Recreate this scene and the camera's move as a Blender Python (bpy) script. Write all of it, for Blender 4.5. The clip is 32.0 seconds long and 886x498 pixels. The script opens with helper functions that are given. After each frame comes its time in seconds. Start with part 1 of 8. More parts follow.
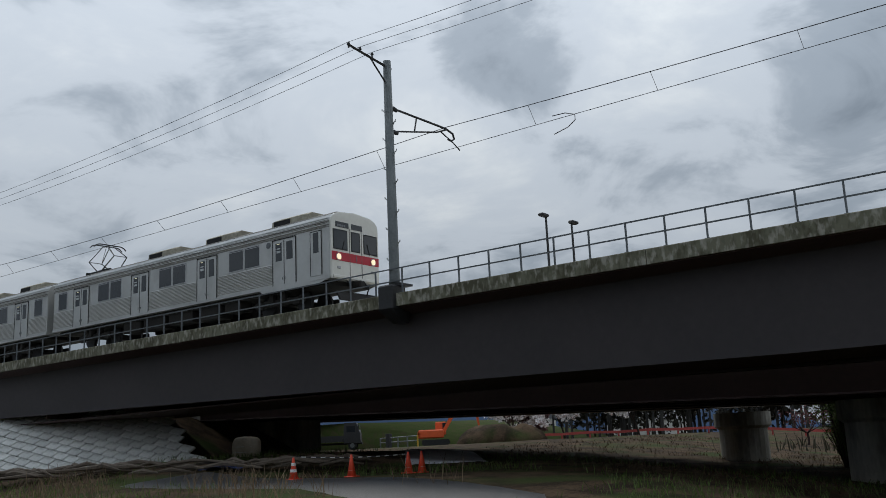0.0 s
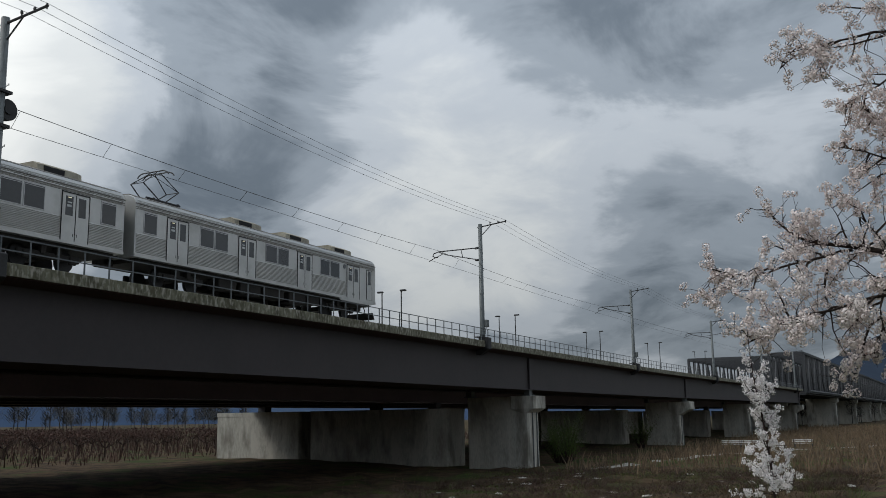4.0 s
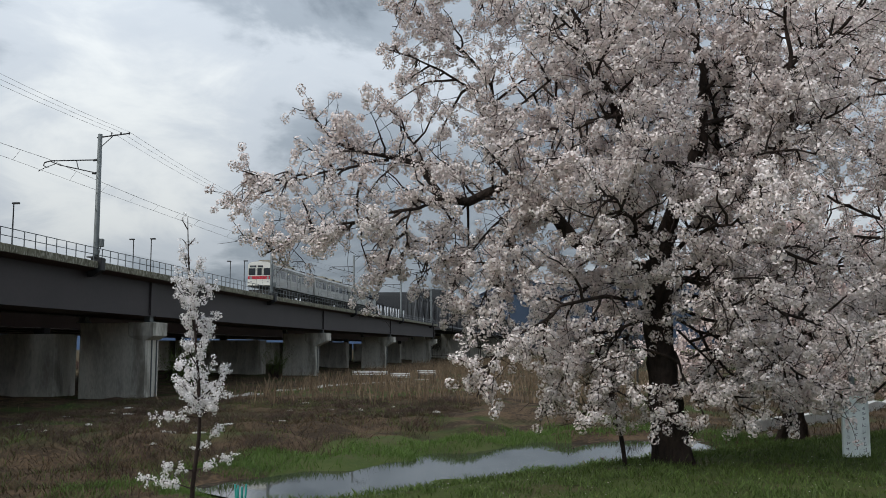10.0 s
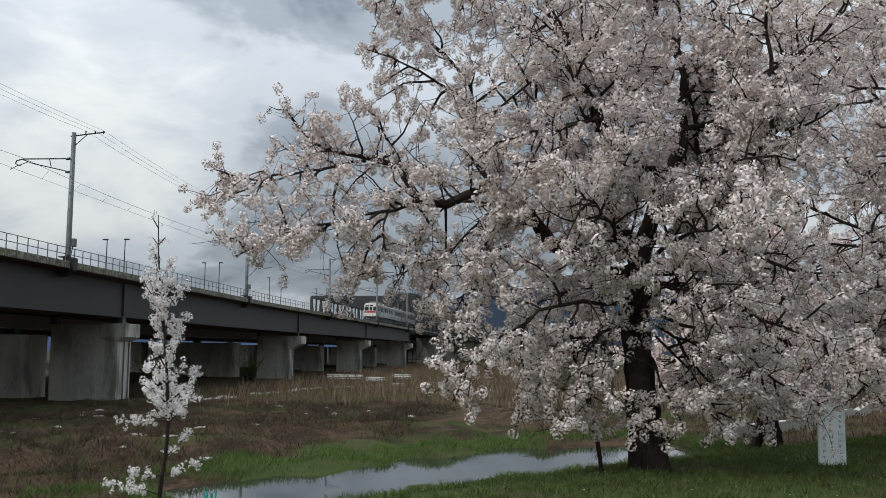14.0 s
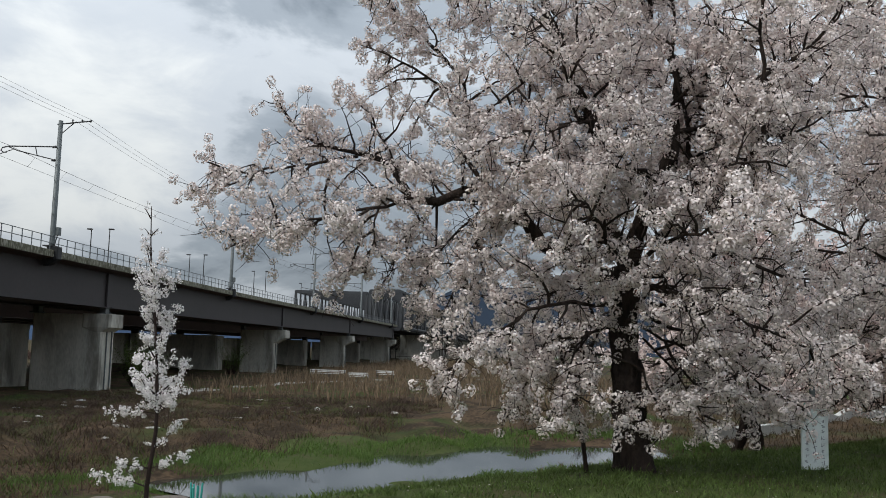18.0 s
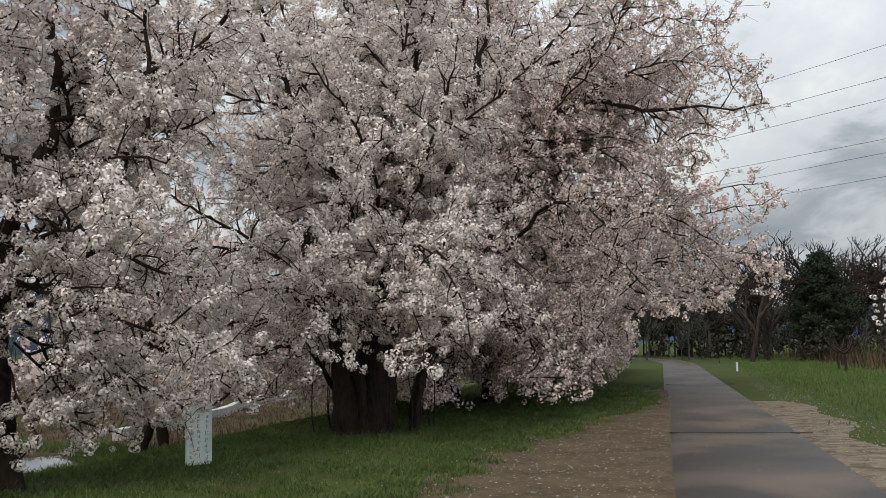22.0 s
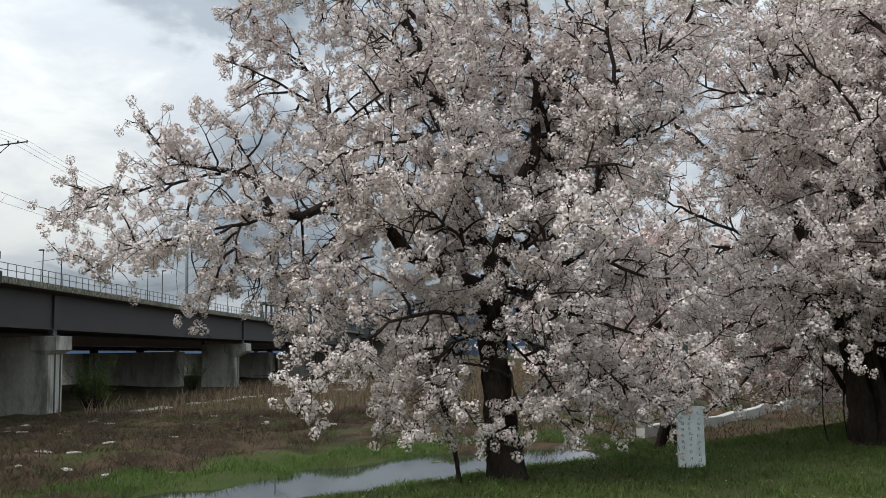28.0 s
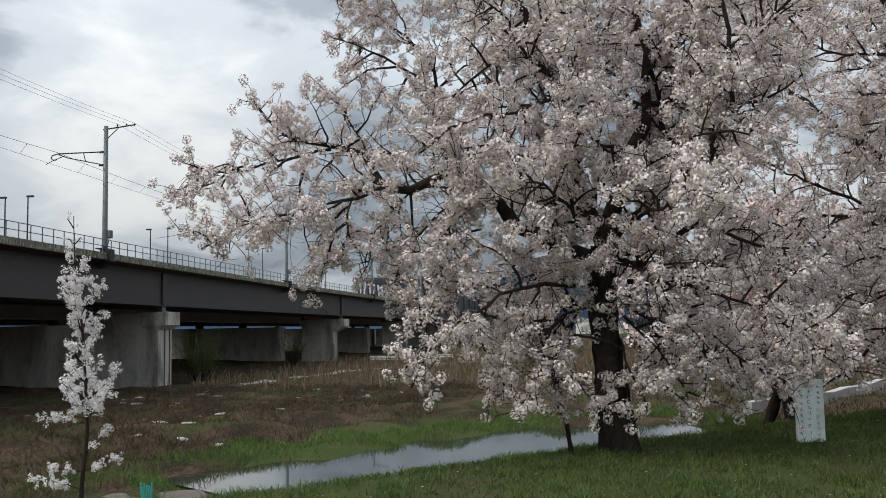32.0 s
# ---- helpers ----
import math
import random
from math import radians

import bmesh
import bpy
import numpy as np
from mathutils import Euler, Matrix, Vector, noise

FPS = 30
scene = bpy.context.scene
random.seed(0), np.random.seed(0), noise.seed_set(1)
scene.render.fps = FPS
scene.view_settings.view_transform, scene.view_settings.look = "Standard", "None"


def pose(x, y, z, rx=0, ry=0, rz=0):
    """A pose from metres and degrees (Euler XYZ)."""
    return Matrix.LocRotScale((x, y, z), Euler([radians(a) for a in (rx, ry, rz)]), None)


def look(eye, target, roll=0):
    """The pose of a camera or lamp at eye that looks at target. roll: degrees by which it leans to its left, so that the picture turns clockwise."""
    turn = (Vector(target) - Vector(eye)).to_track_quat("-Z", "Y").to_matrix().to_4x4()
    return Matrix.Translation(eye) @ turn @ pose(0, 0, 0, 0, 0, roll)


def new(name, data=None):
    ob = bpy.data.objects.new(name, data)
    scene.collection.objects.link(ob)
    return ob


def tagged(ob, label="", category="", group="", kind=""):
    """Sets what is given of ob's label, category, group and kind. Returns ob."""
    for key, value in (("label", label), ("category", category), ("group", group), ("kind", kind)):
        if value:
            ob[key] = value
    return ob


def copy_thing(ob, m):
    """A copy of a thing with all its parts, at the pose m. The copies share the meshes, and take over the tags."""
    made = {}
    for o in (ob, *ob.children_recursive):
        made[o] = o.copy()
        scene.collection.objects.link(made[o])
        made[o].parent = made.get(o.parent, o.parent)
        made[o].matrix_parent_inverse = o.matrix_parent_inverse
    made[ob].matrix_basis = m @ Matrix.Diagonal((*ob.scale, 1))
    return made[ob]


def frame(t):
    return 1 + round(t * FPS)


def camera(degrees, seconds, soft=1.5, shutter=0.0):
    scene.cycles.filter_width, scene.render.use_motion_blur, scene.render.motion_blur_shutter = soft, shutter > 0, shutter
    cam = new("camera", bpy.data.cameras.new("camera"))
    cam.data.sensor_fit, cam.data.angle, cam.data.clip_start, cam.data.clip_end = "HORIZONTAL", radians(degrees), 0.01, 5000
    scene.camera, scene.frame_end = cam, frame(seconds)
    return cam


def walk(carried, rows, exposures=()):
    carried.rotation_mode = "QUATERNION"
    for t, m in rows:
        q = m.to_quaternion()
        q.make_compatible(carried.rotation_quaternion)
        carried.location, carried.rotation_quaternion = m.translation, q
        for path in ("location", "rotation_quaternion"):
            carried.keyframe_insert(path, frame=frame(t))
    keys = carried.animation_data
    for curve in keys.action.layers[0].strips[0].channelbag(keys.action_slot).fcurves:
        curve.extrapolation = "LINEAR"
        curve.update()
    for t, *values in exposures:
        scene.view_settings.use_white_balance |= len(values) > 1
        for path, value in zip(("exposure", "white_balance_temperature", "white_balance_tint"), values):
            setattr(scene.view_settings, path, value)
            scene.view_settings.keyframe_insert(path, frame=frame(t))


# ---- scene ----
cam = camera(50.6, 32.0, soft=0.9)
PATH = [
    (0, (-1.442, 5.684, 2.021), (-2.629, 7.241, 2.43), -2.7),
    (0.5, (-1.512, 5.359, 2.061), (-2.351, 7.122, 2.491), -2.1),
    (1, (-1.329, 5.036, 2.029), (-1.719, 6.945, 2.479), -1.4),
    (1.5, (-0.962, 5.106, 1.991), (-0.815, 7.044, 2.461), -1.9),
    (2, (-0.881, 5.369, 2.065), (-0.201, 7.192, 2.53), -2.5),
    (2.5, (-0.838, 5.234, 1.917), (0.256, 6.845, 2.371), -1.75),
    (3, (-1.164, 4.787, 1.811), (0.268, 6.118, 2.233), -1.48),
    (3.5, (-1.501, 3.289, 1.57), (0.157, 4.343, 1.945), -0.23),
    (4, (-1.852, 3.217, 1.81), (-0.082, 4.078, 2.167), -0.91),
    (4.5, (-2.103, 3.197, 1.598), (-0.28, 3.948, 1.936), -1.39),
    (6.5, (-1.438, 3.078, 1.518), (0.497, 3.51, 1.784), -1.28),
    (7, (-1.236, 3.011, 1.49), (0.705, 3.414, 1.758), -1.34),
    (7.5, (-0.99, 2.81, 1.572), (0.963, 3.165, 1.822), -1.67),
    (8, (-0.679, 2.465, 1.647), (1.287, 2.771, 1.844), -1.4),
    (8.5, (-0.272, 2.183, 1.665), (1.7, 2.463, 1.833), -1),
    (9, (0.074, 1.937, 1.61), (2.049, 2.2, 1.785), 0.2),
    (9.5, (0.387, 1.824, 1.591), (2.364, 2.048, 1.795), 0.3),
    (10, (0.654, 1.707, 1.583), (2.635, 1.894, 1.793), -0.1),
    (10.5, (0.806, 1.652, 1.583), (2.793, 1.784, 1.761), -0.2),
    (11, (0.835, 1.668, 1.579), (2.827, 1.767, 1.731), -0.6),
    (11.5, (0.828, 1.678, 1.58), (2.82, 1.782, 1.73), -1),
    (12, (0.829, 1.703, 1.577), (2.819, 1.829, 1.725), -0.8),
    (12.5, (0.827, 1.725, 1.579), (2.817, 1.858, 1.73), -0.1),
    (13, (0.815, 1.727, 1.575), (2.803, 1.855, 1.753), 0.5),
    (13.5, (0.823, 1.735, 1.582), (2.808, 1.869, 1.783), 0.6),
    (14, (0.817, 1.73, 1.581), (2.8, 1.867, 1.8), 0.4),
    (14.5, (0.814, 1.729, 1.588), (2.796, 1.863, 1.818), 0.4),
    (16.5, (0.788, 1.782, 1.583), (2.773, 1.916, 1.793), 1.2),
    (17, (0.81, 1.792, 1.576), (2.794, 1.929, 1.79), 1.3),
    (17.5, (0.82, 1.802, 1.569), (2.804, 1.935, 1.783), 1.6),
    (18, (0.807, 1.797, 1.583), (2.793, 1.903, 1.797), 1.6),
    (18.5, (0.825, 1.788, 1.58), (2.813, 1.83, 1.799), 1.3),
    (19, (0.829, 1.743, 1.578), (2.814, 1.673, 1.811), 0.6),
    (19.5, (0.754, 1.739, 1.576), (2.722, 1.472, 1.819), 0.1),
    (20, (0.879, 1.59, 1.592), (2.786, 1.028, 1.812), -0.2),
    (20.5, (0.876, 1.487, 1.632), (2.673, 0.636, 1.842), -0.3),
    (21, (0.899, 1.37, 1.643), (2.608, 0.35, 1.839), -0.8),
    (21.5, (0.94, 1.257, 1.659), (2.64, 0.218, 1.831), -0.8),
    (22, (1.023, 1.09, 1.685), (2.732, 0.071, 1.888), -1.2),
    (22.5, (1.026, 0.904, 1.688), (2.725, -0.117, 1.955), -1.4),
    (23, (1.024, 0.701, 1.68), (2.734, -0.288, 1.993), -1.8),
    (23.5, (1.099, 0.527, 1.689), (2.821, -0.436, 2.013), -2.8),
    (24, (1.173, 0.36, 1.695), (2.919, -0.564, 2.012), -2.6),
    (24.5, (1.255, 0.136, 1.69), (3.078, -0.65, 1.932), -1.3),
    (25, (1.267, 0.045, 1.726), (3.157, -0.584, 1.903), -1),
    (25.5, (1.271, 0.016, 1.787), (3.188, -0.528, 1.952), -1.3),
    (26, (1.28, 0.047, 1.806), (3.216, -0.418, 2), -1.4),
    (26.5, (1.298, 0.076, 1.775), (3.26, -0.246, 1.992), -1.1),
    (28.5, (0.867, 0.394, 1.704), (2.851, 0.505, 1.927), -0.56),
    (29, (0.867, 0.416, 1.708), (2.849, 0.561, 1.93), 0.14),
    (29.5, (0.892, 0.414, 1.69), (2.875, 0.565, 1.896), -0.01),
    (30, (0.88, 0.413, 1.684), (2.864, 0.58, 1.875), -0.17),
    (30.5, (0.889, 0.446, 1.681), (2.872, 0.633, 1.865), -0.1),
    (31, (0.887, 0.468, 1.681), (2.868, 0.671, 1.858), -0.34),
    (31.5, (0.882, 0.531, 1.669), (2.858, 0.794, 1.838), -0.81),
    (32, (0.92, 0.553, 1.667), (2.898, 0.794, 1.842), -1.1),
]
# the clip's camera: seconds, stops, kelvin, tint
EXPO = [(0, -0.45, 6400, 8), (1, -0.2, 6400, 8), (1.5, -0.45, 6450, 8), (2, -0.85, 6450, 8), (3, -0.82, 6500, 8), (4, -0.5, 6500, 8), (6.5, -0.15, 6500, 8), (9, -0.1, 6500, 8), (14.5, -0.05, 6550, 8), (19, 0.0, 6600, 8), (20, 0.38, 6900, 8), (21, 0.42, 6900, 8), (22, 0.06, 6900, 8), (23, -0.42, 6800, 9), (24, -0.45, 6800, 9), (25, 0.48, 6800, 5), (26, 0.85, 6750, 2), (28.5, 0.03, 6650, 8), (32, 0.03, 6650, 8)]
walk(cam, [(t, look(e, g, r)) for t, e, g, r in PATH], EXPO)


# ---- light ----
SUN_DIR = Vector((-0.45, 0.52, 0.73)).normalized()
world = bpy.data.worlds.new("overcast_sky")
scene.world = world
world.use_nodes = True
wn, wl = world.node_tree.nodes, world.node_tree.links
wn.clear()


def wnode(kind, **values):
    n = wn.new(kind)
    for key, v in values.items():
        n.inputs[key].default_value = v
    return n


w_out = wn.new("ShaderNodeOutputWorld")
w_bg = wnode("ShaderNodeBackground", Strength=1.0)
w_sky = wn.new("ShaderNodeTexSky")
w_sky.sky_type, w_sky.sun_disc = "NISHITA", False
w_sky.sun_elevation, w_sky.sun_rotation = radians(47), radians(-41)
w_tc = wn.new("ShaderNodeTexCoord")
w_sep = wn.new("ShaderNodeSeparateXYZ")
wl.new(w_tc.outputs["Generated"], w_sep.inputs[0])
# the cloud layer is flat: a direction meets it at x / z, y / z
w_z = wn.new("ShaderNodeMath")
w_z.operation = "MAXIMUM"
w_z.inputs[1].default_value = 0.0
wl.new(w_sep.outputs[2], w_z.inputs[0])
w_za = wn.new("ShaderNodeMath")
w_za.inputs[1].default_value = 0.30
wl.new(w_z.outputs[0], w_za.inputs[0])
w_div = wn.new("ShaderNodeVectorMath")
w_div.operation = "DIVIDE"
w_cmb = wn.new("ShaderNodeCombineXYZ")
for k in range(3):
    wl.new(w_za.outputs[0], w_cmb.inputs[k])
wl.new(w_tc.outputs["Generated"], w_div.inputs[0])
wl.new(w_cmb.outputs[0], w_div.inputs[1])
w_n1 = wnode("ShaderNodeTexNoise", Scale=1.1, Detail=6.0, Roughness=0.52, Distortion=0.35)
w_n2 = wnode("ShaderNodeTexNoise", Scale=3.0, Detail=6.0, Roughness=0.6, Distortion=0.5)
for n in (w_n1, w_n2):
    wl.new(w_div.outputs[0], n.inputs["Vector"])
w_mix = wn.new("ShaderNodeMix")
w_mix.inputs[0].default_value = 0.40
wl.new(w_n1.outputs[0], w_mix.inputs[2])
wl.new(w_n2.outputs[0], w_mix.inputs[3])
# brighter round the hidden sun
w_dot = wn.new("ShaderNodeVectorMath")
w_dot.operation = "DOT_PRODUCT"
w_dot.inputs[1].default_value = SUN_DIR
wl.new(w_tc.outputs["Generated"], w_dot.inputs[0])
w_gl = wn.new("ShaderNodeMapRange")
w_gl.interpolation_type = "SMOOTHSTEP"
for k, v in (("From Min", 0.45), ("From Max", 1.0), ("To Min", 0.0), ("To Max", 0.10)):
    w_gl.inputs[k].default_value = v
wl.new(w_dot.outputs["Value"], w_gl.inputs[0])
w_add = wn.new("ShaderNodeMath")
w_con = wn.new("ShaderNodeMath")
w_con.operation = "MULTIPLY_ADD"
w_con.inputs[1].default_value, w_con.inputs[2].default_value = 1.08, -0.04
wl.new(w_mix.outputs[0], w_con.inputs[0])
wl.new(w_con.outputs[0], w_add.inputs[0])
wl.new(w_gl.outputs[0], w_add.inputs[1])
w_last = w_add
# heavy slate banks and thin bright gaps of the cloud cover
for way, inner, amount in (((0.05, 0.85, 0.52), 0.89, -0.22), ((0.06, 0.96, 0.24), 0.955, 0.14), ((0.47, 0.83, 0.30), 0.945, 0.36), ((0.74, 0.61, 0.27), 0.965, -0.07), ((0.875, 0.40, 0.265), 0.975, 0.24), ((0.84, 0.37, 0.42), 0.95, -0.04), ((0.94, 0.10, 0.36), 0.93, -0.12), ((0.55, -0.78, 0.30), 0.82, 0.04)):
    b_dot = wn.new("ShaderNodeVectorMath")
    b_dot.operation = "DOT_PRODUCT"
    b_dot.inputs[1].default_value = Vector(way).normalized()
    wl.new(w_tc.outputs["Generated"], b_dot.inputs[0])
    b_map = wn.new("ShaderNodeMapRange")
    b_map.interpolation_type = "SMOOTHSTEP"
    for k, v in (("From Min", inner), ("From Max", 1.0), ("To Min", 0.0), ("To Max", amount)):
        b_map.inputs[k].default_value = v
    wl.new(b_dot.outputs["Value"], b_map.inputs[0])
    b_add = wn.new("ShaderNodeMath")
    wl.new(w_last.outputs[0], b_add.inputs[0])
    wl.new(b_map.outputs[0], b_add.inputs[1])
    w_last = b_add
w_ramp = wn.new("ShaderNodeValToRGB")
w_ramp.color_ramp.interpolation = "EASE"
els = w_ramp.color_ramp.elements
els[0].position, els[0].color = 0.36, (0.17, 0.205, 0.25, 1)
els[1].position, els[1].color = 0.49, (0.36, 0.41, 0.475, 1)
for p, c in ((0.58, (0.60, 0.65, 0.72, 1)), (0.74, (0.84, 0.87, 0.89, 1)), (0.90, (1.12, 1.13, 1.12, 1))):
    e = els.new(p)
    e.color = c
wl.new(w_last.outputs[0], w_ramp.inputs[0])
w_skys = wn.new("ShaderNodeMix")
w_skys.data_type = "RGBA"
w_skys.blend_type = "MIX"
w_skys.inputs[0].default_value = 0.94
w_dim = wn.new("ShaderNodeVectorMath")
w_dim.operation = "SCALE"
w_dim.inputs["Scale"].default_value = 0.10
wl.new(w_sky.outputs[0], w_dim.inputs[0])
wl.new(w_dim.outputs[0], w_skys.inputs[6])
wl.new(w_ramp.outputs[0], w_skys.inputs[7])
# an overcast sky is brighter overhead than at the horizon
w_up = wn.new("ShaderNodeMath")
w_up.operation = "MULTIPLY_ADD"
w_up.inputs[1].default_value, w_up.inputs[2].default_value = 1.9, 0.66
wl.new(w_z.outputs[0], w_up.inputs[0])
w_lift = wn.new("ShaderNodeVectorMath")
w_lift.operation = "SCALE"
wl.new(w_skys.outputs[2], w_lift.inputs[0])
wl.new(w_up.outputs[0], w_lift.inputs["Scale"])
wl.new(w_lift.outputs[0], w_bg.inputs[0])
wl.new(w_bg.outputs[0], w_out.inputs[0])

sun = new("sun", bpy.data.lights.new("sun", "SUN"))
sun.data.energy, sun.data.angle, sun.data.color = 1.5, radians(18), (1.0, 0.97, 0.93)
sun.matrix_world = look(SUN_DIR * 300, (0, 0, 0))



# ---- materials ----
def pbr(name, base, other=None, rough=0.75, metal=0.0, grain=8.0, blot=0.7, bump=0.15, mix=0.5, stain=None, spec=0.4, rand=0.0, island=False, translucent=None, streak=0.0, coat=0.0):
    """A surface with two scales of colour variation (blotches and grain), relief, and stains where asked for."""
    m = bpy.data.materials.new(name)
    m.use_nodes = True
    n, l = m.node_tree.nodes, m.node_tree.links
    b = n["Principled BSDF"]
    b.inputs["Roughness"].default_value, b.inputs["Metallic"].default_value = rough, metal
    b.inputs["Specular IOR Level"].default_value = spec
    b.inputs["Coat Weight"].default_value = coat
    other = other or tuple(c * 0.6 for c in base)
    tc = n.new("ShaderNodeTexCoord")
    vec = tc.outputs["Object"]
    if streak:
        mp = n.new("ShaderNodeMapping")
        mp.inputs["Scale"].default_value = (1, 1, streak)
        l.new(vec, mp.inputs[0])
        vec = mp.outputs[0]
    a, g = n.new("ShaderNodeTexNoise"), n.new("ShaderNodeTexNoise")
    a.inputs["Scale"].default_value, a.inputs["Detail"].default_value = blot, 4
    g.inputs["Scale"].default_value, g.inputs["Detail"].default_value = grain, 5
    l.new(vec, a.inputs["Vector"]), l.new(vec, g.inputs["Vector"])
    s = n.new("ShaderNodeMath")
    s.operation = "MULTIPLY_ADD"
    s.inputs[1].default_value, s.inputs[2].default_value = 0.55, 0.0
    l.new(g.outputs[0], s.inputs[0])
    s2 = n.new("ShaderNodeMath")
    s2.operation = "MULTIPLY_ADD"
    s2.inputs[1].default_value = 0.75
    l.new(a.outputs[0], s2.inputs[0]), l.new(s.outputs[0], s2.inputs[2])
    r = n.new("ShaderNodeMapRange")
    r.inputs["From Min"].default_value, r.inputs["From Max"].default_value = 0.65 - 0.32 * (1.1 - mix), 0.65 + 0.32 * (1.1 - mix)
    l.new(s2.outputs[0], r.inputs[0])
    cm = n.new("ShaderNodeMix")
    cm.data_type = "RGBA"
    cm.inputs[6].default_value, cm.inputs[7].default_value = (*base, 1), (*other, 1)
    l.new(r.outputs[0], cm.inputs[0])
    col = cm.outputs[2]
    if stain:
        sc, amount, scale = stain
        t = n.new("ShaderNodeTexNoise")
        t.inputs["Scale"].default_value, t.inputs["Detail"].default_value = scale, 6
        l.new(vec, t.inputs["Vector"])
        tr = n.new("ShaderNodeMapRange")
        tr.inputs["From Min"].default_value, tr.inputs["From Max"].default_value = 0.5, 0.66
        tr.inputs["To Max"].default_value = amount
        l.new(t.outputs[0], tr.inputs[0])
        sm = n.new("ShaderNodeMix")
        sm.data_type = "RGBA"
        sm.inputs[7].default_value = (*sc, 1)
        l.new(tr.outputs[0], sm.inputs[0]), l.new(col, sm.inputs[6])
        col = sm.outputs[2]
    if rand:
        src = n.new("ShaderNodeNewGeometry").outputs["Random Per Island"] if island else n.new("ShaderNodeObjectInfo").outputs["Random"]
        rr = n.new("ShaderNodeMapRange")
        rr.inputs["To Min"].default_value, rr.inputs["To Max"].default_value = 1 - rand, 1 + rand * 0.6
        l.new(src, rr.inputs[0])
        sc_ = n.new("ShaderNodeVectorMath")
        sc_.operation = "SCALE"
        l.new(col, sc_.inputs[0]), l.new(rr.outputs[0], sc_.inputs["Scale"])
        col = sc_.outputs[0]
    l.new(col, b.inputs["Base Color"])
    if bump:
        bp = n.new("ShaderNodeBump")
        bp.inputs["Strength"].default_value, bp.inputs["Distance"].default_value = bump, 0.05
        l.new(g.outputs[0], bp.inputs["Height"]), l.new(bp.outputs[0], b.inputs["Normal"])
    if translucent:
        tl = n.new("ShaderNodeBsdfTranslucent")
        mx = n.new("ShaderNodeMixShader")
        mx.inputs[0].default_value = translucent
        l.new(col, tl.inputs[0])
        l.new(b.outputs[0], mx.inputs[1]), l.new(tl.outputs[0], mx.inputs[2])
        l.new(mx.outputs[0], n["Material Output"].inputs[0])
    return m


def glow(name, colour, strength):
    m = bpy.data.materials.new(name)
    m.use_nodes = True
    b = m.node_tree.nodes["Principled BSDF"]
    b.inputs["Base Color"].default_value = (*colour, 1)
    b.inputs["Emission Color"].default_value, b.inputs["Emission Strength"].default_value = (*colour, 1), strength
    return m


CONCRETE = pbr("weathered_concrete", (0.52, 0.50, 0.44), (0.36, 0.345, 0.30), 0.88, grain=9, blot=0.9, mix=0.7, stain=((0.16, 0.145, 0.12), 0.75, 1.1), streak=0.3)
CURB = pbr("lichen_concrete", (0.17, 0.165, 0.115), (0.085, 0.08, 0.05), 0.9, grain=9, blot=2.2, mix=0.8, stain=((0.42, 0.40, 0.34), 0.7, 7.0), streak=0.45)
GIRDER = pbr("dark_grey_painted_steel", (0.048, 0.040, 0.041), (0.036, 0.031, 0.032), 0.62, grain=5, blot=0.35, bump=0.03)
# dark brown of steel girders and bracing, also used for deck undersides
SOFFIT = pbr("dark_brown_bridge_parts", (0.085, 0.052, 0.046), (0.06, 0.038, 0.034), 0.65, grain=5, blot=0.35, bump=0.03)
TRUSS = pbr("grey_truss_paint", (0.052, 0.055, 0.06), (0.038, 0.041, 0.045), 0.6, grain=5, blot=0.3, bump=0.03)
GALV = pbr("galvanised_steel", (0.17, 0.185, 0.185), (0.11, 0.12, 0.12), 0.55, 0.45, grain=14, blot=2, bump=0.04)
RAILING = pbr("grey_painted_rail", (0.15, 0.165, 0.175), (0.10, 0.11, 0.12), 0.6, 0.2, grain=20, blot=2, bump=0.04)
DARKSTEEL = pbr("dark_steel", (0.045, 0.045, 0.048), (0.03, 0.03, 0.03), 0.6, 0.3, grain=12, bump=0.05)
WIRE = pbr("wire", (0.05, 0.05, 0.055), None, 0.5, 0.6, bump=0)
STAINLESS = pbr("brushed_stainless", (0.52, 0.52, 0.505), (0.43, 0.43, 0.415), 0.38, 0.55, grain=5, blot=0.5, bump=0.02, mix=0.3, stain=((0.25, 0.24, 0.22), 0.35, 0.7))
ROOFGREY = pbr("grimy_roof", (0.22, 0.21, 0.19), (0.13, 0.12, 0.11), 0.8, 0.1, grain=8, blot=1)
COOLER = pbr("grimy_cream_cooler", (0.42, 0.39, 0.31), (0.24, 0.22, 0.17), 0.75, grain=7, blot=1.6)
FACEWHITE = pbr("cream_paint", (0.74, 0.73, 0.68), (0.64, 0.62, 0.56), 0.45, grain=6, blot=1.1, bump=0.02, mix=0.3)
FACERED = pbr("red_paint", (0.50, 0.025, 0.045), (0.40, 0.02, 0.035), 0.45, grain=6, bump=0.02)
GLASS = pbr("dark_window_glass", (0.022, 0.026, 0.03), (0.03, 0.034, 0.038), 0.08, 0.0, bump=0, spec=0.6)
RUBBER = pbr("black_rubber", (0.02, 0.02, 0.02), None, 0.8, bump=0.05)
UNDER = pbr("underframe_black", (0.014, 0.013, 0.012), (0.024, 0.021, 0.018), 0.8, 0.1, grain=9, blot=1.5)
PALE = pbr("pale_notice", (0.6, 0.62, 0.62), None, 0.6, bump=0, mix=0.2)
LAMPGLOW = glow("headlamp", (1.0, 0.7, 0.45), 1.3)
TUBE = glow("tube_lamp", (1.0, 0.9, 0.6), 0.7)
